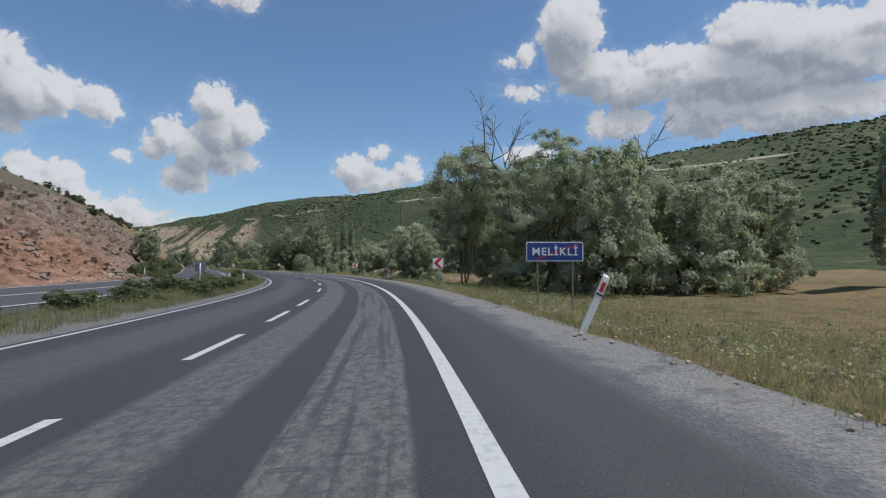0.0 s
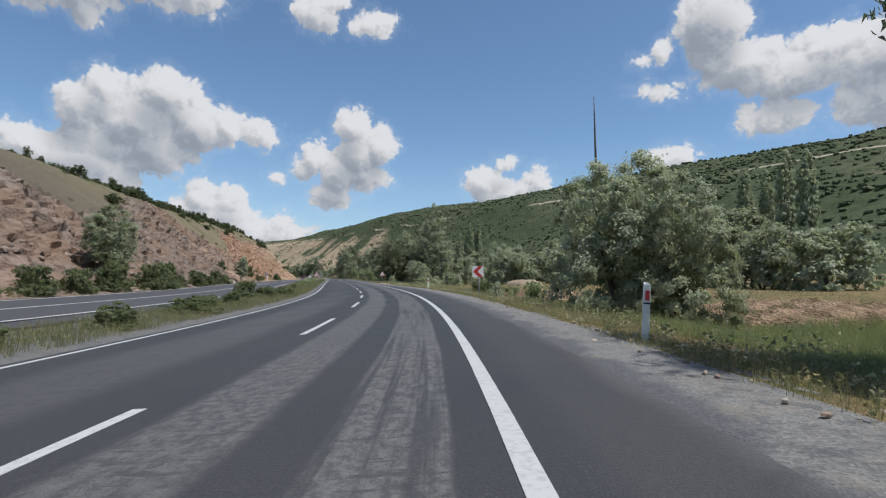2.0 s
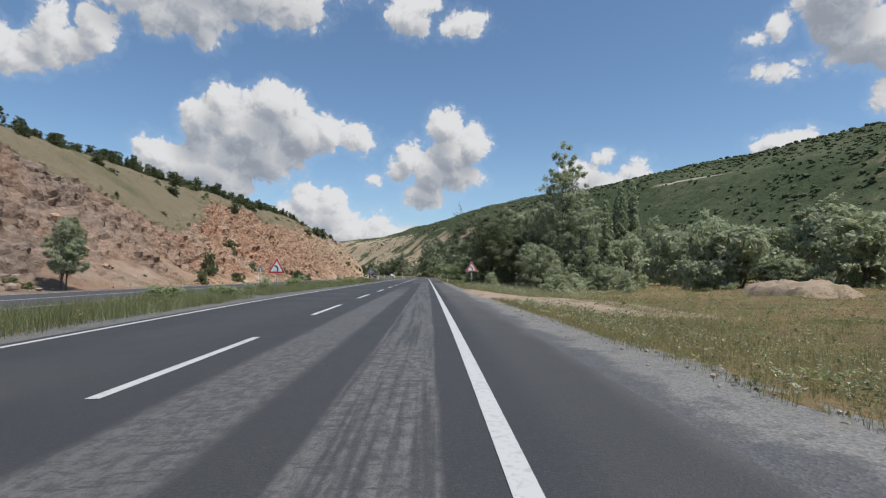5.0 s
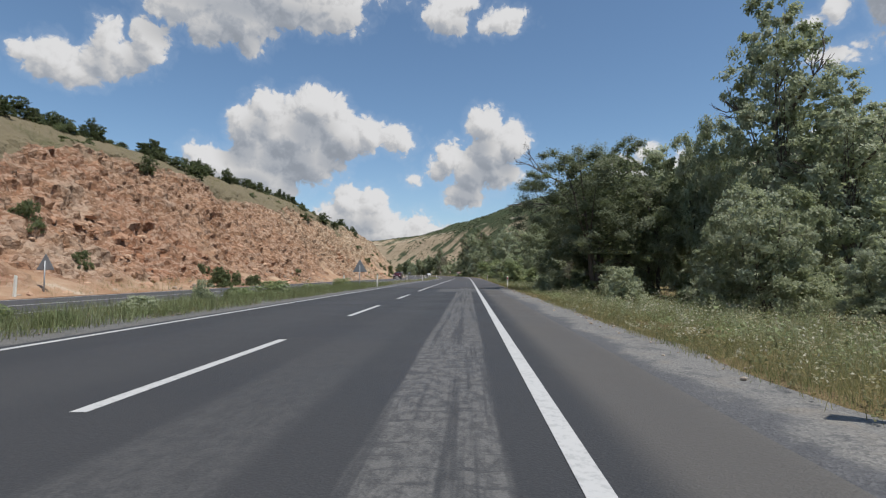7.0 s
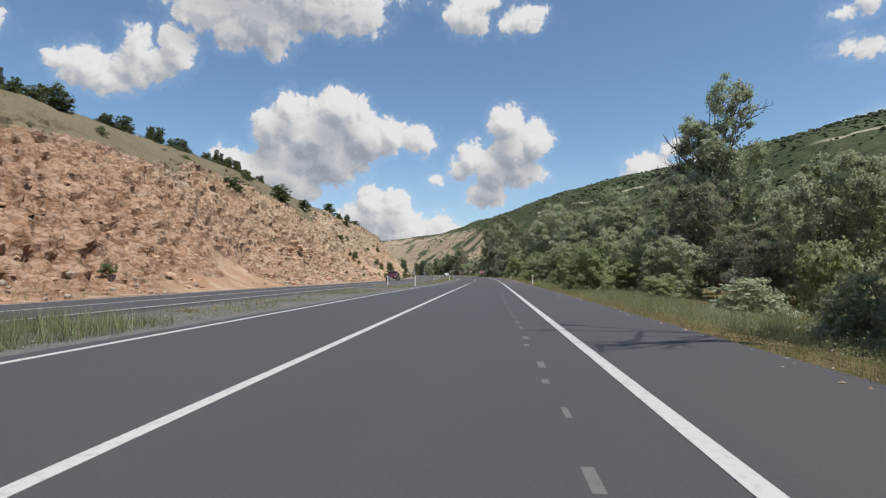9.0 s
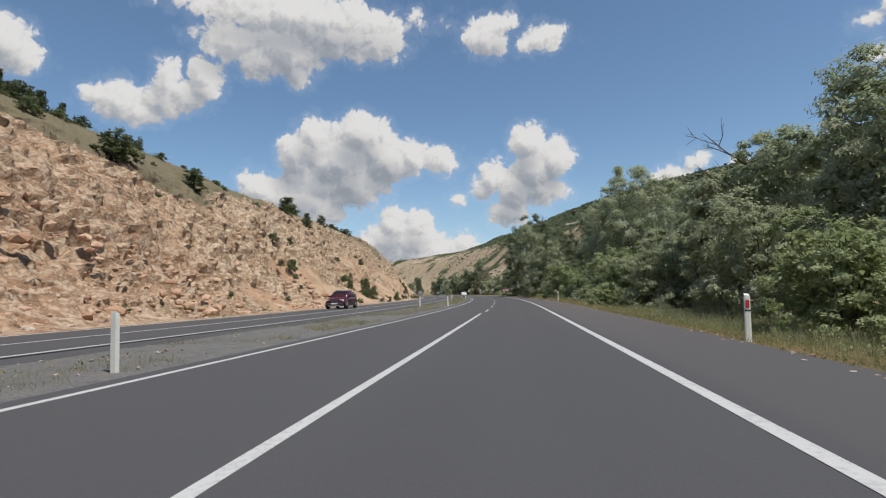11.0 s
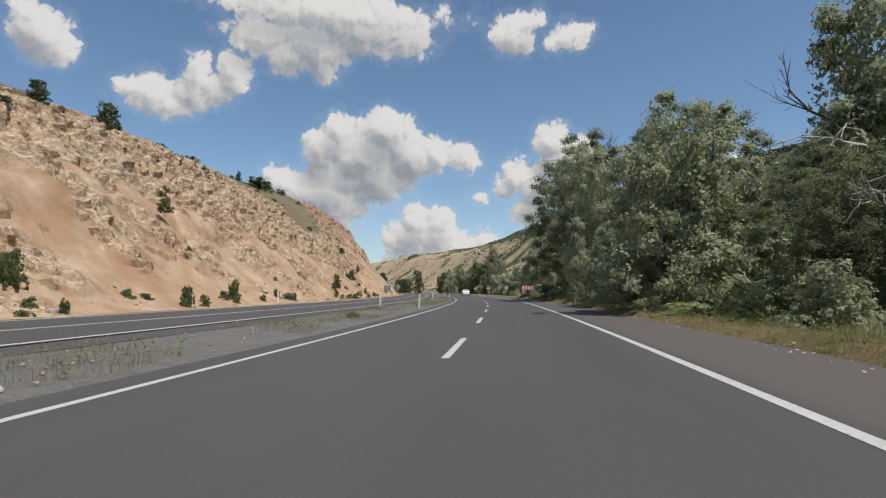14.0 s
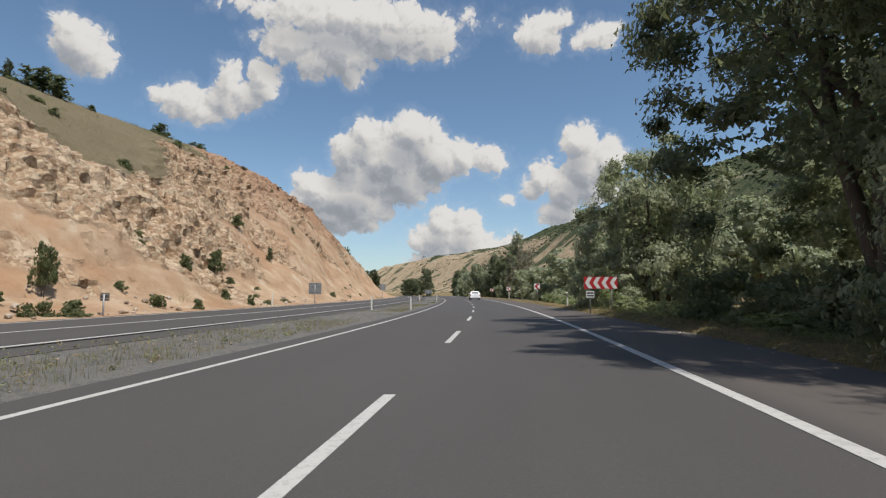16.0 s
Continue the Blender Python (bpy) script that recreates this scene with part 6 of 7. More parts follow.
rs = random.Random(21)
for k in range(17):
    s = 14 + k * 4.3 + rs.uniform(-1.5, 1.5)
    put(shrub, s, 8.6 + rs.uniform(0, 1.7), rs.uniform(0.4, 0.85), rs.uniform(1.2, 2.4), "low green bush in the central reservation")
for s, d, h, w in [(35.8, 10.2, 1.2, 2.1), (37.6, 10.6, 1.3, 2.0), (33.6, 8.4, 0.85, 1.2), (29.5, 10.2, 1.05, 1.6), (24.4, 10.5, 1.0, 2.0), (26.2, 8.3, 0.95, 1.2), (28.0, 10.6, 1.25, 1.9), (31.9, 9.6, 1.0, 1.6), (33.0, 10.2, 1.0, 1.6), (36.1, 9.0, 1.05, 1.5), (39.5, 8.8, 0.7, 1.2), (45.1, 10.2, 0.8, 1.2), (21.2, 9.8, 0.9, 1.6), (18, 9.7, 0.8, 1.5)]:
    put(shrub, s, d, h, w, "low green bush in the central reservation")
for s, d, h, w in [(72.3, 10.5, 1.4, 1.9), (73.6, 9.9, 0.8, 1.1), (75.8, 10.2, 0.6, 0.7), (76.7, 10.0, 0.7, 0.9)]:
    put(shrub, s, d, h, w, "low green bush in the central reservation")
for k in range(14):
    put(under, 112 + k * 4.3 + rs.uniform(-1.5, 1.5), rs.uniform(9.2, 10.3), rs.uniform(0.5, 1.0), rs.uniform(0.9, 1.8), "low green bush in the central reservation")
for k in range(7):
    put(shrub, 92 + k * 10 + rs.uniform(-3, 3), rs.uniform(8.6, 10.2), rs.uniform(0.35, 0.7), rs.uniform(0.8, 1.5), "low green bush in the central reservation")
put(fresh, 289.2, 9.0, 0.4, 0.9, "dry yellow-green tuft bush in the central reservation")
ROCK_BUSH = [(260, 24.8, 1.5, 1.4), (258, 25.2, 0.8, 0.9), (268, 28.3, 0.9, 1.3), (263, 28.2, 1.0, 1.6), (278.4, 21.3, 3.3, 2.0), (279.8, 20.9, 1.8, 1.5), (285.4, 21.5, 1.9, 1.3), (277.7, 24.1, 1.0, 1.8), (293.9, 19.4, 1.6, 0.9), (285.3, 19.0, 0.9, 0.6), (283.5, 19.0, 0.6, 0.7), (275.3, 22.6, 1.8, 1.2), (285.8, 27.4, 0.7, 1.4), (333.5, 21.9, 2.2, 1.2), (304.3, 27.6, 1.4, 1.2), (284.0, 24.8, 0.8, 0.7), (301, 20.4, 1.5, 1.1), (297, 20.2, 0.7, 0.6), (304, 19.6, 0.9, 0.8), (308, 20.2, 1.0, 0.8), (347, 23.2, 1.5, 1.1), (352, 23.4, 2.0, 1.4), (344, 24.8, 1.0, 1.2), (365, 27.6, 1.4, 1.4), (367, 24.8, 1.6, 0.8), (331, 19.6, 0.9, 0.8), (372, 22.5, 1.1, 0.8), (350, 30, 1.2, 1.5), (384, 28, 1.2, 1.3), (238, 35, 1.6, 1.9), (214, 28.8, 0.6, 1.0), (157, 24.6, 2.2, 1.7), (158, 22.2, 1.3, 1.3), (170, 21.6, 1.2, 1.2)]
for s, d, h, w in ROCK_BUSH:
    put(shrub, s, d, h, w, "dark green bush growing on the rock face", 0.3)


def scrub(label, kinds, places):
    """Many small bushes, joined."""
    vs, fs, total = [], [], 0
    for s, d, h, w, sink in places:
        thing, h0, w0 = rs.choice(kinds)
        crown = [o for o in thing.children if o.name.startswith("crown")][0].data
        v = np.empty(len(crown.vertices) * 3, np.float32)
        crown.vertices.foreach_get("co", v)
        f = np.empty(len(crown.loops), np.int32)
        crown.loops.foreach_get("vertex_index", f)
        m = np.array(stand(thing, s, d, sink, h / h0, (w / w0) / (h / h0), rs.uniform(0, 6.28)))
        vs.append(v.reshape(-1, 3) @ m[:3, :3].T + m[:3, 3])
        fs.append(f.reshape(len(crown.polygons), -1) + total)
        total += len(v) // 3
    ob = mesh_object("scrub", np.concatenate(vs), np.concatenate(fs), M["dark_leaf"])
    tagged(ob, label, "scrub", kind="stuff")


scrub("small dark bushes scattered over the rock face", tiny, [(rs.uniform(258, 392), rs.uniform(19.0, 20.8), rs.uniform(0.35, 1.1), rs.uniform(0.4, 1.0), 0.15) for k in range(34)] + [(rs.uniform(60, 430), rs.choice([20.2, 21.0, 22.0, 24, 29, 33, 36]) + rs.uniform(-0.5, 0.8), rs.uniform(0.3, 0.75), rs.uniform(0.4, 0.9), 0.2) for k in range(64)])
for k in range(100):
    s = rs.choice([rs.uniform(60, 440), rs.uniform(150, 250), rs.uniform(180, 260), rs.uniform(110, 200)])
    d = rs.choice([rs.uniform(38, 44), rs.uniform(42, 50), rs.uniform(40, 47)])
    put(pine, s, d, rs.uniform(0.9, 2.4), rs.uniform(0.9, 2.2), sink=0.2)
scrub("small dark bushes scattered over the dry grass slope", tiny, [(rs.uniform(90, 400), rs.uniform(33, 44), rs.uniform(0.35, 0.95), rs.uniform(0.6, 1.5), 0.15) for k in range(70)])
for s, d, h, w in [(303, 37.5, 2.2, 1.9), (309.3, 36.5, 3.1, 2.8), (293.4, 38, 3.5, 4.2), (287.1, 32.7, 1.9, 2.2), (289.2, 33.2, 1.4, 1.5), (325.6, 37.4, 1.4, 2.2), (321.2, 33.7, 1.6, 1.6), (353.5, 39.8, 2.6, 4.5), (320, 38, 1.3, 1.8), (289.1, 36.5, 2.1, 1.4), (191.2, 33.8, 2.4, 3.0), (195.7, 41.6, 3.3, 2.1), (193, 36.9, 2.1, 2.6), (197.5, 37.4, 1.6, 2.0), (200.6, 37.6, 2.1, 2.1), (225.4, 31, 2.1, 3.6), (242.5, 32.1, 2.9, 3.6), (253.5, 32.1, 2.4, 2.6), (105.5, 31.4, 1.6, 2.8), (122.7, 37.3, 1.6, 3.2), (125.8, 36.3, 1.9, 2.4), (132.1, 37.6, 2.6, 3.1), (139.2, 36.5, 1.5, 1.7), (144.9, 37.6, 1.8, 1.8), (146.9, 34.7, 1.5, 1.8), (172.6, 41.5, 1.6, 2.3), (173.5, 38.9, 1.9, 1.9), (194.4, 42, 2.2, 3.1), (159.3, 33.1, 1.3, 2.6), (180.5, 32.8, 2.3, 2.0), (386, 48, 2.8, 3.4), (398, 48, 2.6, 3.6)]:
    put(pine, s, d, h, w, sink=0.3)
for k in range(46):
    put(pine, rs.uniform(95, 265), rs.choice([rs.uniform(37, 41), rs.uniform(40, 46)]), rs.uniform(0.8, 2.8), rs.uniform(0.9, 2.6), sink=0.2)
for k in range(12):
    put(pine, rs.uniform(455, 500), rs.uniform(22, 44), rs.uniform(4, 8), rs.uniform(2.5, 4.5), "dark pine beyond the end of the cutting", 0.3)

# unused plant patterns
for kinds in KINDS.values():
    for thing, _, _ in kinds:
        if thing.matrix_basis == Matrix.Identity(4):
            for o in (*thing.children_recursive, thing):
                if o.name in bpy.data.objects:
                    bpy.data.objects.remove(o)


# ---- grass and weeds ----
def tufts(name, label, count, seed, mats, place, tall, blades=8):
    rng = np.random.default_rng(seed)
    x, y, z, h = place(rng, count, tall)
    n = len(x)
    v = np.empty((n, blades, 3, 3))
    for b in range(blades):
        q = rng.uniform(0, 6.28, n)
        lean = rng.uniform(0.1, 0.95, n) * h
        wide = rng.uniform(0.0025, 0.006, n) * (0.6 + h)
        ox, oy = rng.normal(0, 0.11, n), rng.normal(0, 0.11, n)
        hh = h * rng.uniform(0.6, 1.15, n)
        cx, cy = x + ox, y + oy
        px, py = -np.sin(q), np.cos(q)
        v[:, b, 0] = np.stack([cx - px * wide, cy - py * wide, z - 0.03], -1)
        v[:, b, 1] = np.stack([cx + px * wide, cy + py * wide, z - 0.03], -1)
        v[:, b, 2] = np.stack([cx + np.cos(q) * lean, cy + np.sin(q) * lean, z + hh], -1)
    f = np.arange(n * blades * 3).reshape(-1, 3)
    slot = np.repeat(rng.integers(0, len(mats), n), blades)
    ob = mesh_object(name, v.reshape(-1, 3), f, mats, None, False, slot)
    return tagged(ob, label, "grass", kind="stuff")


def on_verge(lo, hi, d0, d1, power=1.6):
    def place(rng, count, tall):
        s = rng.uniform(lo, hi, count)
        d = -(d0 + (d1 - d0) * rng.uniform(0, 1, count) ** power)
        x, y = plan(s, d)
        patch = np.array([noise.noise(Vector((a * 0.22, b * 0.22, 0))) for a, b in zip(x, y)])
        bare = ((s > 116) & (s < 131.5) & (d > -9.5)) | ((s > 70) & (s < 84) & (d < -13.5) & (d > -16))
        keep = (patch > -0.42) & ~bare
        z, _ = land(x, y)
        h = tall * rng.uniform(0.5, 1.2, count) * (0.75 + 0.6 * np.clip(patch, -0.5, 0.6)) * np.interp(-d, [2.4, 3.4, 6], [0.35, 0.8, 1.15])
        return x[keep], y[keep], z[keep] + 0.03, h[keep]
    return place


def on_median(lo, hi, lush=0.0):
    def place(rng, count, tall):
        s, d = rng.uniform(lo, hi, count), rng.uniform(7.7, 10.6, count)
        x, y = plan(s, d)
        patch = np.array([noise.noise(Vector((a * 0.3, b * 0.3, 7.0))) for a, b in zip(x, y)])
        keep = patch > np.where(s < 110, -0.35, 0.02) - lush * 0.35
        return x[keep], y[keep], (0.05 - fall(s) * 7.2)[keep], (tall * rng.uniform(0.4, 1.2, count))[keep]
    return place


def on_slope(rng, count, tall):
    s, d = rng.uniform(90, 420, count), rng.uniform(33, 46, count)
    x, y = plan(s, d)
    patch = np.array([noise.noise(Vector((a * 0.2, b * 0.2, 5.0))) for a, b in zip(x, y)])
    keep = patch > -0.1
    z, _ = land(x, y)
    return x[keep], y[keep], z[keep], (tall * rng.uniform(0.4, 1.2, count))[keep]


def below_cutting(rng, count, tall):
    s, d = rng.uniform(40, 430, count), rng.uniform(18.5, 20.8, count)
    x, y = plan(s, d)
    patch = np.array([noise.noise(Vector((a * 0.12, b * 0.12, 3.0))) for a, b in zip(x, y)])
    keep = patch > np.interp(s, [100, 200], [-0.2, 0.15])
    z, _ = land(x, y)
    return x[keep], y[keep], z[keep], (tall * rng.uniform(0.4, 1.2, count))[keep]


tufts("grass", "dry straw grass along the roadside verge", 28000, 1, [M["straw"], M["blade"], M["straw"]], on_verge(-4, 150, 2.35, 11.0), 0.34)
tufts("grass", "green and yellowing grass along the roadside verge", 15000, 9, [M["straw"], M["blade"], M["blade"]], on_verge(134, 345, 2.45, 9.0), 0.34)
tufts("grass", "lush green grass in the hollow below the road", 9000, 31, [M["lush"], M["lush"], M["blade"]], on_verge(44, 74, 6.2, 18.0, 1.0), 0.55, 9)
tufts("grass", "tall mixed weeds behind the verge", 16000, 2, [M["blade"], M["blade"], M["straw"]], on_verge(-4, 345, 4.5, 16, 1.2), 0.55)
tufts("grass", "fresh green meadow grass in front of the earth bank", 9000, 35, [M["lush"], M["lush"], M["fresh"]], on_verge(43, 55, 6.0, 13.0, 1.0), 0.42, 9)
tufts("grass", "lush green grass beneath the roadside trees", 13000, 3, [M["blade"], M["willow"]], on_verge(136, 340, 4.2, 10, 1.0), 0.62)
tufts("grass", "tall green weeds on the central reservation", 9000, 14, [M["blade"], M["fresh"], M["blade"]], on_median(96, 178, 1.0), 0.42)
tufts("grass", "olive grass between the bushes of the central reservation", 9000, 16, [M["blade"], M["straw"], M["blade"]], on_median(4, 112, 1.0), 0.32)
tufts("grass", "sparse weeds on the central reservation", 20000, 4, [M["blade"], M["straw"]], on_median(0, 400), 0.15)
tufts("grass", "dry grass tufts on the slope above the cutting", 12000, 15, [M["straw"], M["blade"], M["straw"]], on_slope, 0.42)
tufts("grass", "dry weeds along the foot of the cutting", 6000, 5, [M["blade"], M["straw"]], below_cutting, 0.45)


def weeds(name, label, count, seed, mats, place, tall, leaf=0.045, each=16):
    """Leafy weed clumps of many small leaves."""
    rng = np.random.default_rng(seed)
    x, y, z, h = place(rng, count, tall)
    n = len(x)
    r = h * rng.uniform(0.5, 0.9, n)
    q = rng.normal(0, 0.5, (n, each, 3)) * np.stack([r, r, h * 0.5], -1)[:, None]
    q[:, :, 2] = np.abs(q[:, :, 2] + h[:, None] * 0.45)
    pts = (q + np.stack([x, y, z], -1)[:, None]).reshape(-1, 3)
    v, f = leaf_cards(pts, leaf, rng, 1.6, 0.0, rng.normal(0, 0.5, (len(pts), 3)) + [0, 0, 0.9])
    slot = np.repeat(rng.integers(0, len(mats), n), each)
    ob = mesh_object(name, v, f, mats, None, False, slot)
    return tagged(ob, label, "weeds", kind="stuff")


M["flower"] = leaf_material("pale_flowers", (0.45, 0.42, 0.30), (0.70, 0.68, 0.60), (0.62, 0.52, 0.22))
M["weed"] = leaf_material("weed_leaves", (0.10, 0.105, 0.05), (0.22, 0.215, 0.11), (0.27, 0.24, 0.14))
weeds("weeds", "leafy roadside weeds on the dry verge", 6000, 21, [M["weed"], M["weed"], M["straw"], M["flower"]], on_verge(-4, 150, 2.6, 10.0, 1.3), 0.42)
weeds("weeds", "lush leafy weeds along the tree edge", 4600, 22, [M["weed"], M["fresh"], M["weed"]], on_verge(136, 350, 2.8, 9.0, 1.1), 0.46)
weeds("weeds", "tall light green weeds beside the lay-by", 1500, 26, [M["weed"], M["fresh"], M["flower"]], on_verge(131, 172, 4.5, 15.0, 1.0), 0.85, 0.06, 26)
weeds("weeds", "dry brown edge of the verge", 2600, 27, [M["straw"], M["weed"]], on_verge(-4, 345, 2.25, 3.3, 1.0), 0.20, 0.035, 14)
weeds("weeds", "brown and yellow tufts across the open field", 5200, 23, [M["straw"], M["weed"], M["straw"]], on_verge(40, 165, 8.0, 38.0, 0.9), 0.36, 0.09, 12)
weeds("weeds", "scattered tall green weed clumps in the dry field", 1300, 28, [M["weed"], M["fresh"], M["weed"]], on_verge(-4, 165, 3.4, 26.0, 1.5), 0.75, 0.075, 34)
weeds("weeds", "reddish brown seed heads in the dry grass", 1500, 29, [M["dry"], M["straw"]], on_verge(-4, 120, 2.8, 20.0, 1.4), 0.5, 0.045, 20)
weeds("weeds", "small pale and yellow flowers in the verge", 900, 24, [M["flower"]], on_verge(60, 260, 3.0, 8.0, 1.0), 0.55, 0.03, 6)
weeds("weeds", "leafy weeds on the central reservation", 2600, 25, [M["weed"], M["fresh"], M["straw"]], on_median(0, 330, 0.3), 0.26)


# ---- bare ground, rubble and stones ----
def earth_patch(name, label, s0, s1, d0, d1, lift, mat, seed):
    ss, dd = np.linspace(s0, s1, 40), np.linspace(d0, d1, 22)
    S, D = np.meshgrid(ss, dd, indexing="ij")
    x, y = plan(S, D)
    z = land(x.ravel(), y.ravel())[0].reshape(S.shape)
    u, w = (S - s0) / (s1 - s0) * 2 - 1, (D - d0) / (d1 - d0) * 2 - 1
    rim = np.clip(1.2 * (1 - np.abs(u) ** 3) * (1 - np.abs(w) ** 3) - 0.16 + 0.14 * np.vectorize(lambda a, b: noise.fractal(Vector((a * 0.4 + seed, b * 0.4, 0)), 0.7, 2, 3))(x, y), -0.3, 1)
    z = z + lift(rim, x, y)
    ob = mesh_object(name, np.stack([x, y, z], -1).reshape(-1, 3), grid_faces(40, 22), mat, None, True)
    return tagged(ob, label, "ground", kind="structure")


def flat_lift(rim, x, y):
    return np.interp(rim, [-0.3, 0.0, 0.25], [-0.30, -0.08, 0.09])


def bank_lift(rim, x, y):
    k = np.vectorize(lambda a, b: noise.ridged_multi_fractal(Vector((a * 0.5, b * 0.5, 0)), 0.9, 2.0, 4, 0.9, 2))(x, y)
    return np.interp(rim, [-0.3, 0.0, 0.4, 1.0], [-0.5, -0.2, 0.45, 0.75]) + (k - 1) * 0.42 * np.clip(rim, 0, 1)


earth_patch("lay_by", "bare sandy lay-by of trampled earth beside the road", 113, 133.5, -13.5, -1.35, flat_lift, M["earth"], 2.0)
earth_patch("earth_bank", "low eroded bank of orange earth and rubble in the field", 67.6, 76.5, -12.4, -6.2, lambda r, x, y: bank_lift(r, x, y) * 1.15, M["bank"], 5.0)
earth_patch("earth_bank", "eroded bank of orange earth behind the green hollow", 54.8, 63.5, -21.0, -11.2, lambda r, x, y: bank_lift(r, x, y) * 1.1, M["bank"], 7.0)
earth_patch("earth_bank", "heap of pale sand and rubble in the field", 132, 142, -34.5, -28.5, lambda r, x, y: bank_lift(r, x, y) * 1.25, M["earth"], 9.0)


def stones(name, label, count, seed, spots, mat="stone", long=1.0):
    """Loose angular stones, joined."""
    rng = np.random.default_rng(seed)
    base = bmesh.new()
    bmesh.ops.create_icosphere(base, subdivisions=1, radius=1.0)
    bv = np.array([v.co[:] for v in base.verts])
    bf = np.array([[v.index for v in f.verts] for f in base.faces])
    base.free()
    x, y, z, r = spots(rng, count)
    vs, fs = [], []
    for i in range(len(x)):
        k = bv * rng.uniform(0.6, 1.2, (len(bv), 1)) * r[i] * [long, rng.uniform(0.6, 1), rng.uniform(0.45, 0.8)]
        q = rng.uniform(0, 6.28)
        k = k @ np.array([[math.cos(q), -math.sin(q), 0], [math.sin(q), math.cos(q), 0], [0, 0, 1]])
        vs.append(k + [x[i], y[i], z[i] + r[i] * 0.15])
        fs.append(bf + i * len(bv))
    ob = mesh_object(name, np.concatenate(vs), np.concatenate(fs), M[mat], None)
    return tagged(ob, label, "stones", kind="stuff")


def stone_build(n, sh):
    r = island(n)
    p = world_place(n)
    col = n.mix(r, (0.25, 0.18, 0.13, 1), (0.52, 0.45, 0.37, 1))
    col = n.mix(n.math("MULTIPLY", n.noise(p, 12.0, 4.0), 0.5), col, (0.2, 0.14, 0.1, 1))
    n.t.links.new(col, sh.inputs["Base Color"])
    sh.inputs["Roughness"].default_value = 0.9
    bump(n, sh, n.noise(p, 30.0), 0.6, 0.02)


def block_build(low, high, n, sh):
    r = island(n)
    p = world_place(n)
    col = n.mix(r, (*low, 1), (*high, 1))
    col = n.mix(n.math("MULTIPLY", n.noise(p, 3.0, 5.0, 0.7), 0.6), col, (low[0] * 0.7, low[1] * 0.7, low[2] * 0.7, 1))
    n.t.links.new(col, sh.inputs["Base Color"])
    sh.inputs["Roughness"].default_value = 0.92
    bump(n, sh, n.noise(p, 7.0, 5.0, 0.7), 0.8, 0.08)


M["stone"] = material("loose_stone", stone_build)
M["block"] = material("rock_block", functools.partial(block_build, (0.38, 0.215, 0.13), (0.64, 0.44, 0.30)))
M["old_block"] = material("old_rock_block", functools.partial(block_build, (0.19, 0.145, 0.115), (0.36, 0.275, 0.215)))


def field_stones(rng, n):
    s, d = rng.normal(79, 6, n), rng.normal(-13.5, 1.6, n)
    x, y = plan(s, d)
    return x, y, land(x, y)[0] + 0.3, rng.uniform(0.03, 0.11, n)


def lay_by_stones(rng, n):
    s, d = rng.uniform(114, 133, n), -rng.uniform(2.2, 13.0, n)
    x, y = plan(s, d)
    return x, y, land(x, y)[0] + 0.07, rng.uniform(0.015, 0.06, n)


def shoulder_stones(rng, n):
    s, d = rng.uniform(-2, 330, n), -rng.normal(2.3, 0.25, n)
    x, y = plan(s, d)
    return x, y, np.where(d > -2.4, -fall(s) * d, land(x, y)[0]) + 0.0, rng.uniform(0.012, 0.05, n)


def median_stones(rng, n):
    s, d = rng.uniform(130, 360, n), rng.uniform(7.7, 10.7, n)
    x, y = plan(s, d)
    return x, y, 0.04 - fall(s) * 7.2, rng.uniform(0.012, 0.05, n) * rng.uniform(0.6, 1.2, n)


def foot_stones(rng, n):
    s, d = rng.uniform(40, 430, n), 18.8 + np.abs(rng.normal(0, 1.3, n))
    x, y = plan(s, d)
    return x, y, land(x, y)[0], rng.uniform(0.05, 0.3, n) * rng.uniform(0.4, 1, n)


def ledge_blocks(lo, hi, top, small, large):
    """Blocks that jut out of the rock in clusters, thickest low down."""
    def spots(rng, n):
        s, d = rng.uniform(lo, hi, n), 18.9 + (top - 18.9) * rng.uniform(0, 1, n) ** 1.3
        thick = np.array([noise.fractal(Vector((a * 0.14, b * 0.3, 7.7)), 0.8, 2.0, 3) for a, b in zip(s, d)])
        keep = thick > -0.05
        s, d, thick = s[keep], d[keep], thick[keep]
        x, y = plan(s, d)
        r = (small + (large - small) * rng.uniform(0, 1, len(s)) ** 2.5) * np.clip(0.7 + thick, 0.6, 1.3)
        return x, y, land(x, y)[0] - r * 0.1, r
    return spots


stones("outcrop", "angular blocks jutting out of the old rock face", 1500, 11, ledge_blocks(14, 110, 27.0, 0.10, 0.40), "old_block", 1.35)
stones("outcrop", "broken blocks jutting out of the orange rock face", 1200, 12, ledge_blocks(128, 262, 28.0, 0.12, 0.42), "block", 1.35)
def bank_stones(rng, n):
    s, d = rng.uniform(68.0, 75.5, n), rng.uniform(-9.6, -6.3, n)
    x, y = plan(s, d)
    return x, y, land(x, y)[0] + rng.uniform(0.0, 0.5, n) * np.clip(-d - 6.4, 0, 1.4), rng.uniform(0.03, 0.13, n)


stones("rubble", "pale stones broken out of the earth bank", 260, 15, bank_stones)
stones("rubble", "broken stones lying in the field", 420, 3, field_stones)
stones("rubble", "broken stones and clods on the lay-by", 500, 8, lay_by_stones)
stones("rubble", "gravel stones along the shoulder", 1500, 4, shoulder_stones)
stones("rubble", "pale stones on the central reservation", 1800, 6, median_stones)
stones("rubble", "fallen stones at the foot of the cutting", 700, 7, foot_stones)


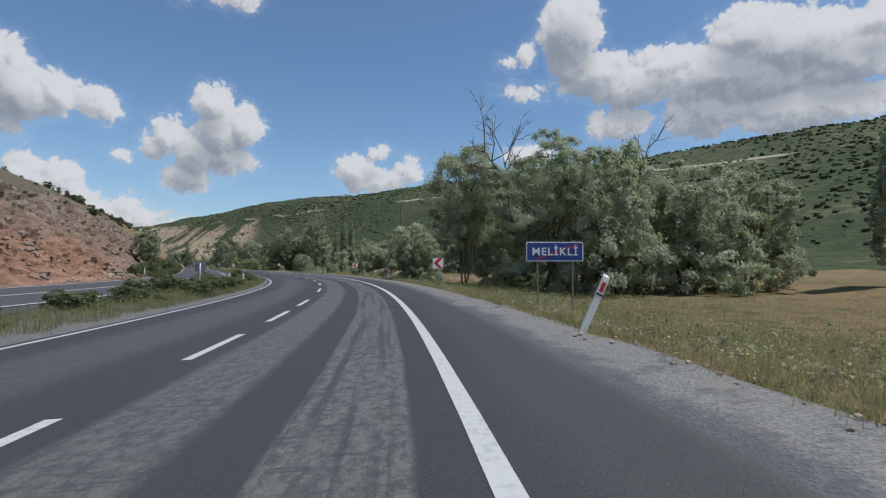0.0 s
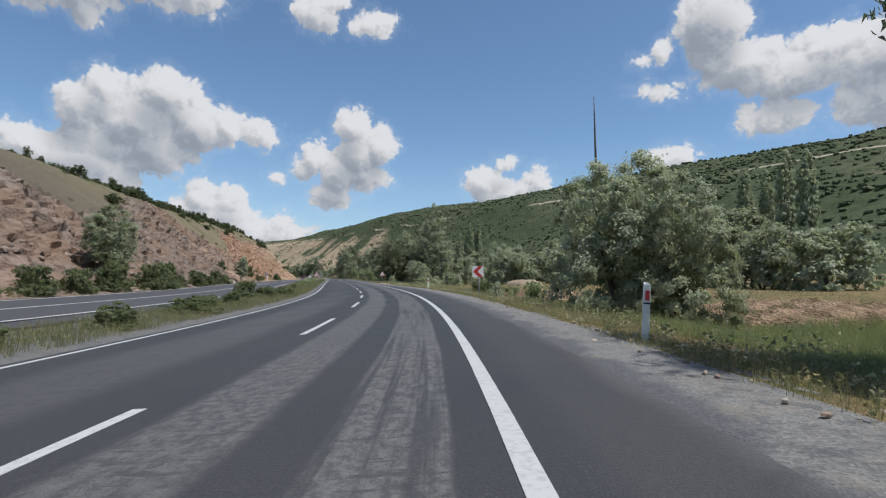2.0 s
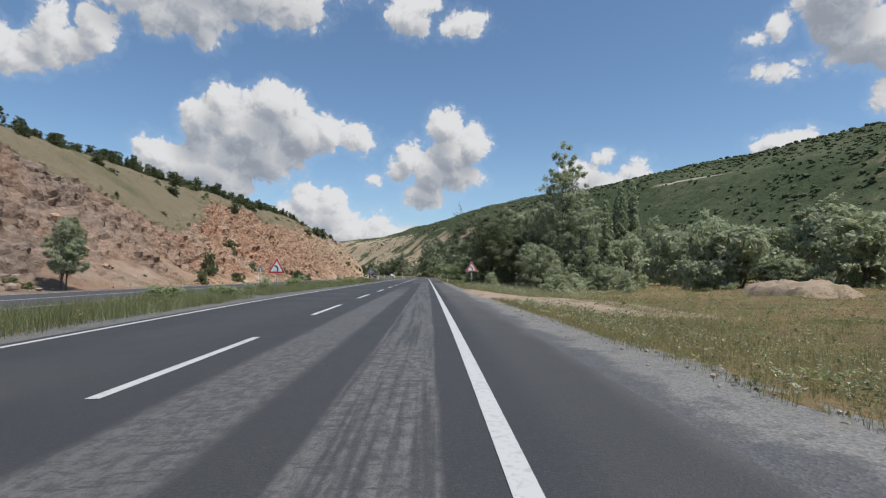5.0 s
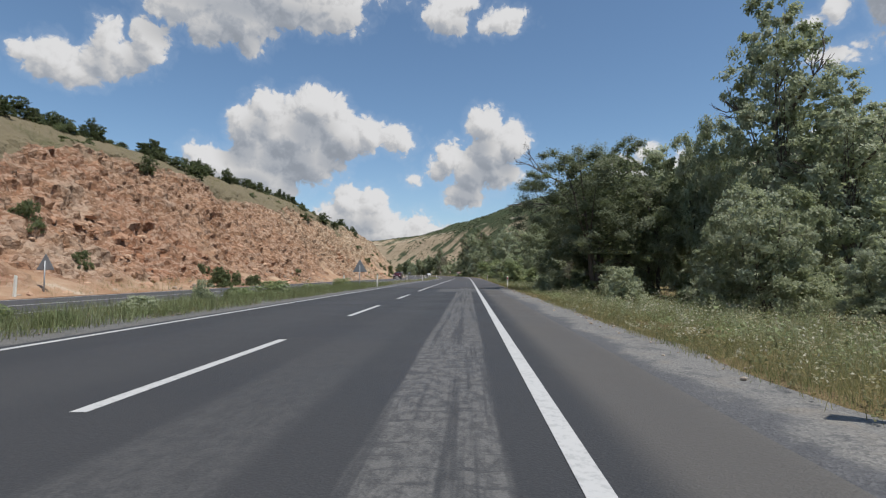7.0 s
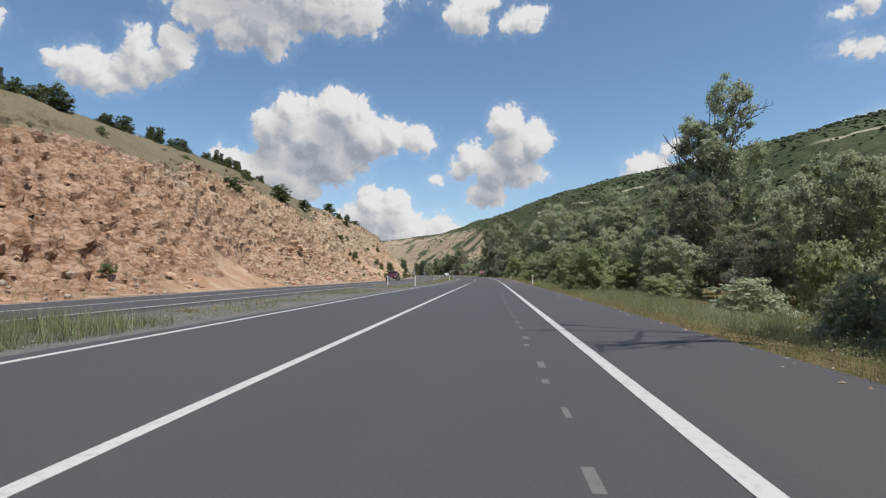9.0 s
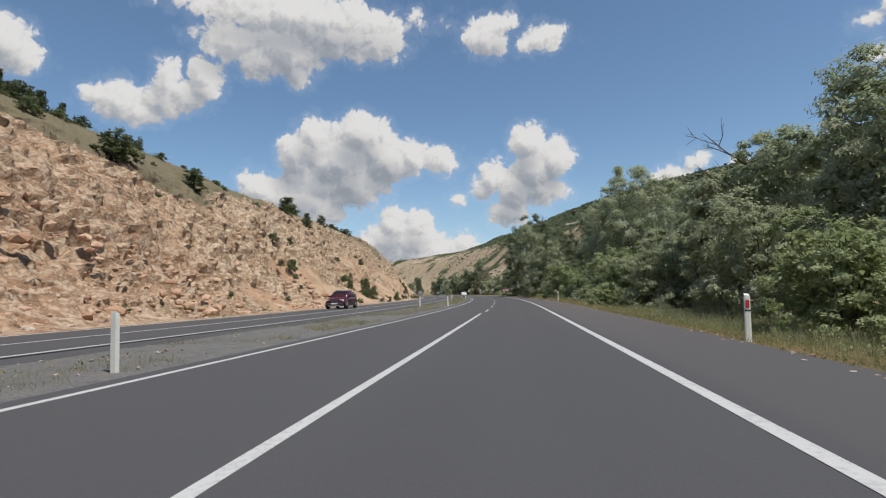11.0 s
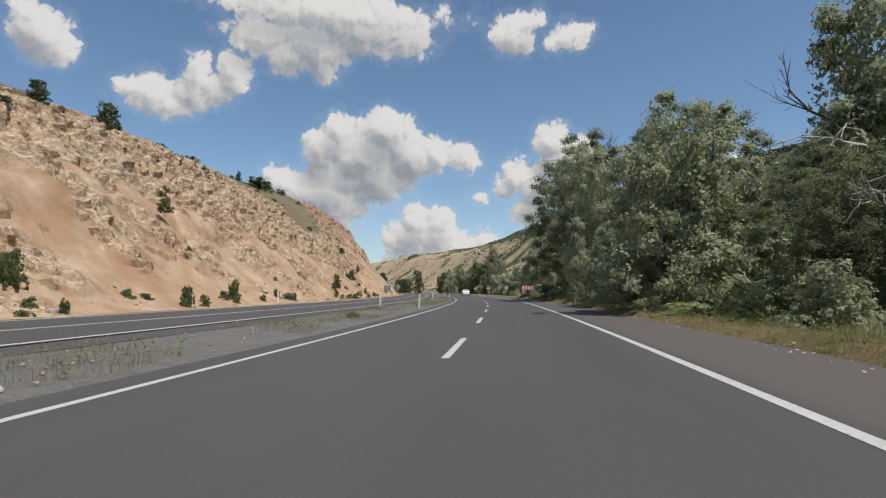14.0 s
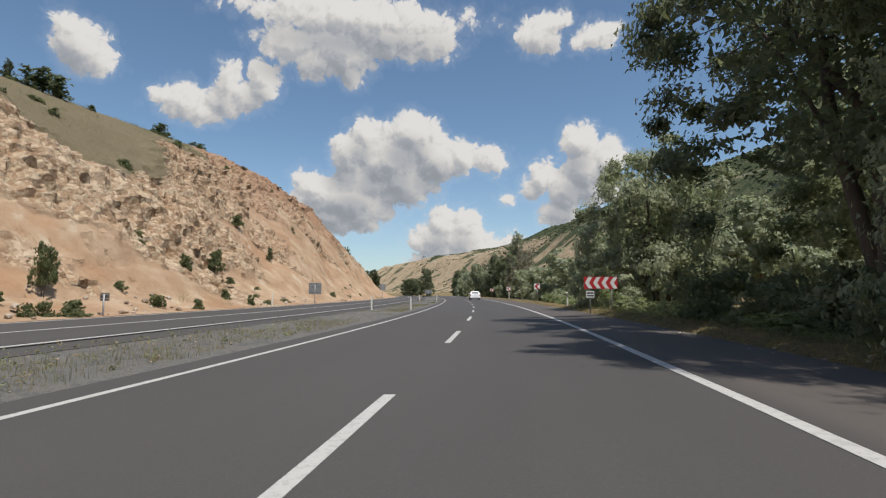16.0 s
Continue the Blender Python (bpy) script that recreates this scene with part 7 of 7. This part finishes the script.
# ---- scrub on the far valley side ----
def far_scrub():
    rng = np.random.default_rng(8)
    base = bmesh.new()
    bmesh.ops.create_icosphere(base, subdivisions=1, radius=1.0)
    bv = np.array([v.co[:] for v in base.verts])
    bf = np.array([[v.index for v in f.verts] for f in base.faces])
    base.free()
    n = 72000
    x, y = rng.uniform(-800, 420, n), rng.uniform(120, 1050, n)
    z, rise = land(x, y)
    s, d = unplan(x, y)
    patch = np.array([noise.fractal(Vector((a * 0.012, b * 0.012, 0)), 0.8, 2.0, 3) for a, b in zip(x, y)])
    keep = (rise > 0.015) & (d < -40) & (patch > np.where((x < -205) & (z + x * 0.05 < 35 + 24 * patch), 0.32, -0.3) + rng.uniform(-0.3, 0.3, n))
    x, y, z, patch = x[keep], y[keep], z[keep], patch[keep]
    lump = np.array([noise.fractal(Vector((a * 0.008, b * 0.008, 0)), 0.8, 2.1, 5) for a, b in zip(x, y)])
    z = z + lump * np.interp(land(x, y)[1], [0, 0.15, 1], [0.1, 3.5, 4])
    n = len(x)
    r = rng.uniform(0.4, 1.15, n) * (1 + 0.5 * np.clip(patch, 0, 1))
    v = bv[None] * rng.uniform(0.65, 1.25, (n, len(bv), 1)) * r[:, None, None] * [1.15, 1.15, 0.7] + np.stack([x, y, z + r * 0.3], -1)[:, None]
    f = (bf[None] + (np.arange(n) * len(bv))[:, None, None]).reshape(-1, 3)
    ob = mesh_object("scrub", v.reshape(-1, 3), f, M["scrub"], None)
    tagged(ob, "dark green scrub oak covering the far hillside", "scrub", kind="stuff")


def scrub_build(n, sh):
    r = island(n)
    p = world_place(n)
    col = n.mix(r, (0.075, 0.09, 0.048, 1), (0.11, 0.125, 0.07, 1))
    col = n.mix(n.math("MULTIPLY", n.noise(p, 1.3, 3.0, 0.7), 0.4), col, (0.06, 0.072, 0.038, 1))
    n.t.links.new(col, sh.inputs["Base Color"])
    sh.inputs["Roughness"].default_value = 0.9
    sh.inputs["Specular IOR Level"].default_value = 0.1
    bump(n, sh, n.noise(p, 1.6, 4.0, 0.7), 0.7, 0.4)


M["scrub"] = material("scrub_leaves", scrub_build)
far_scrub()
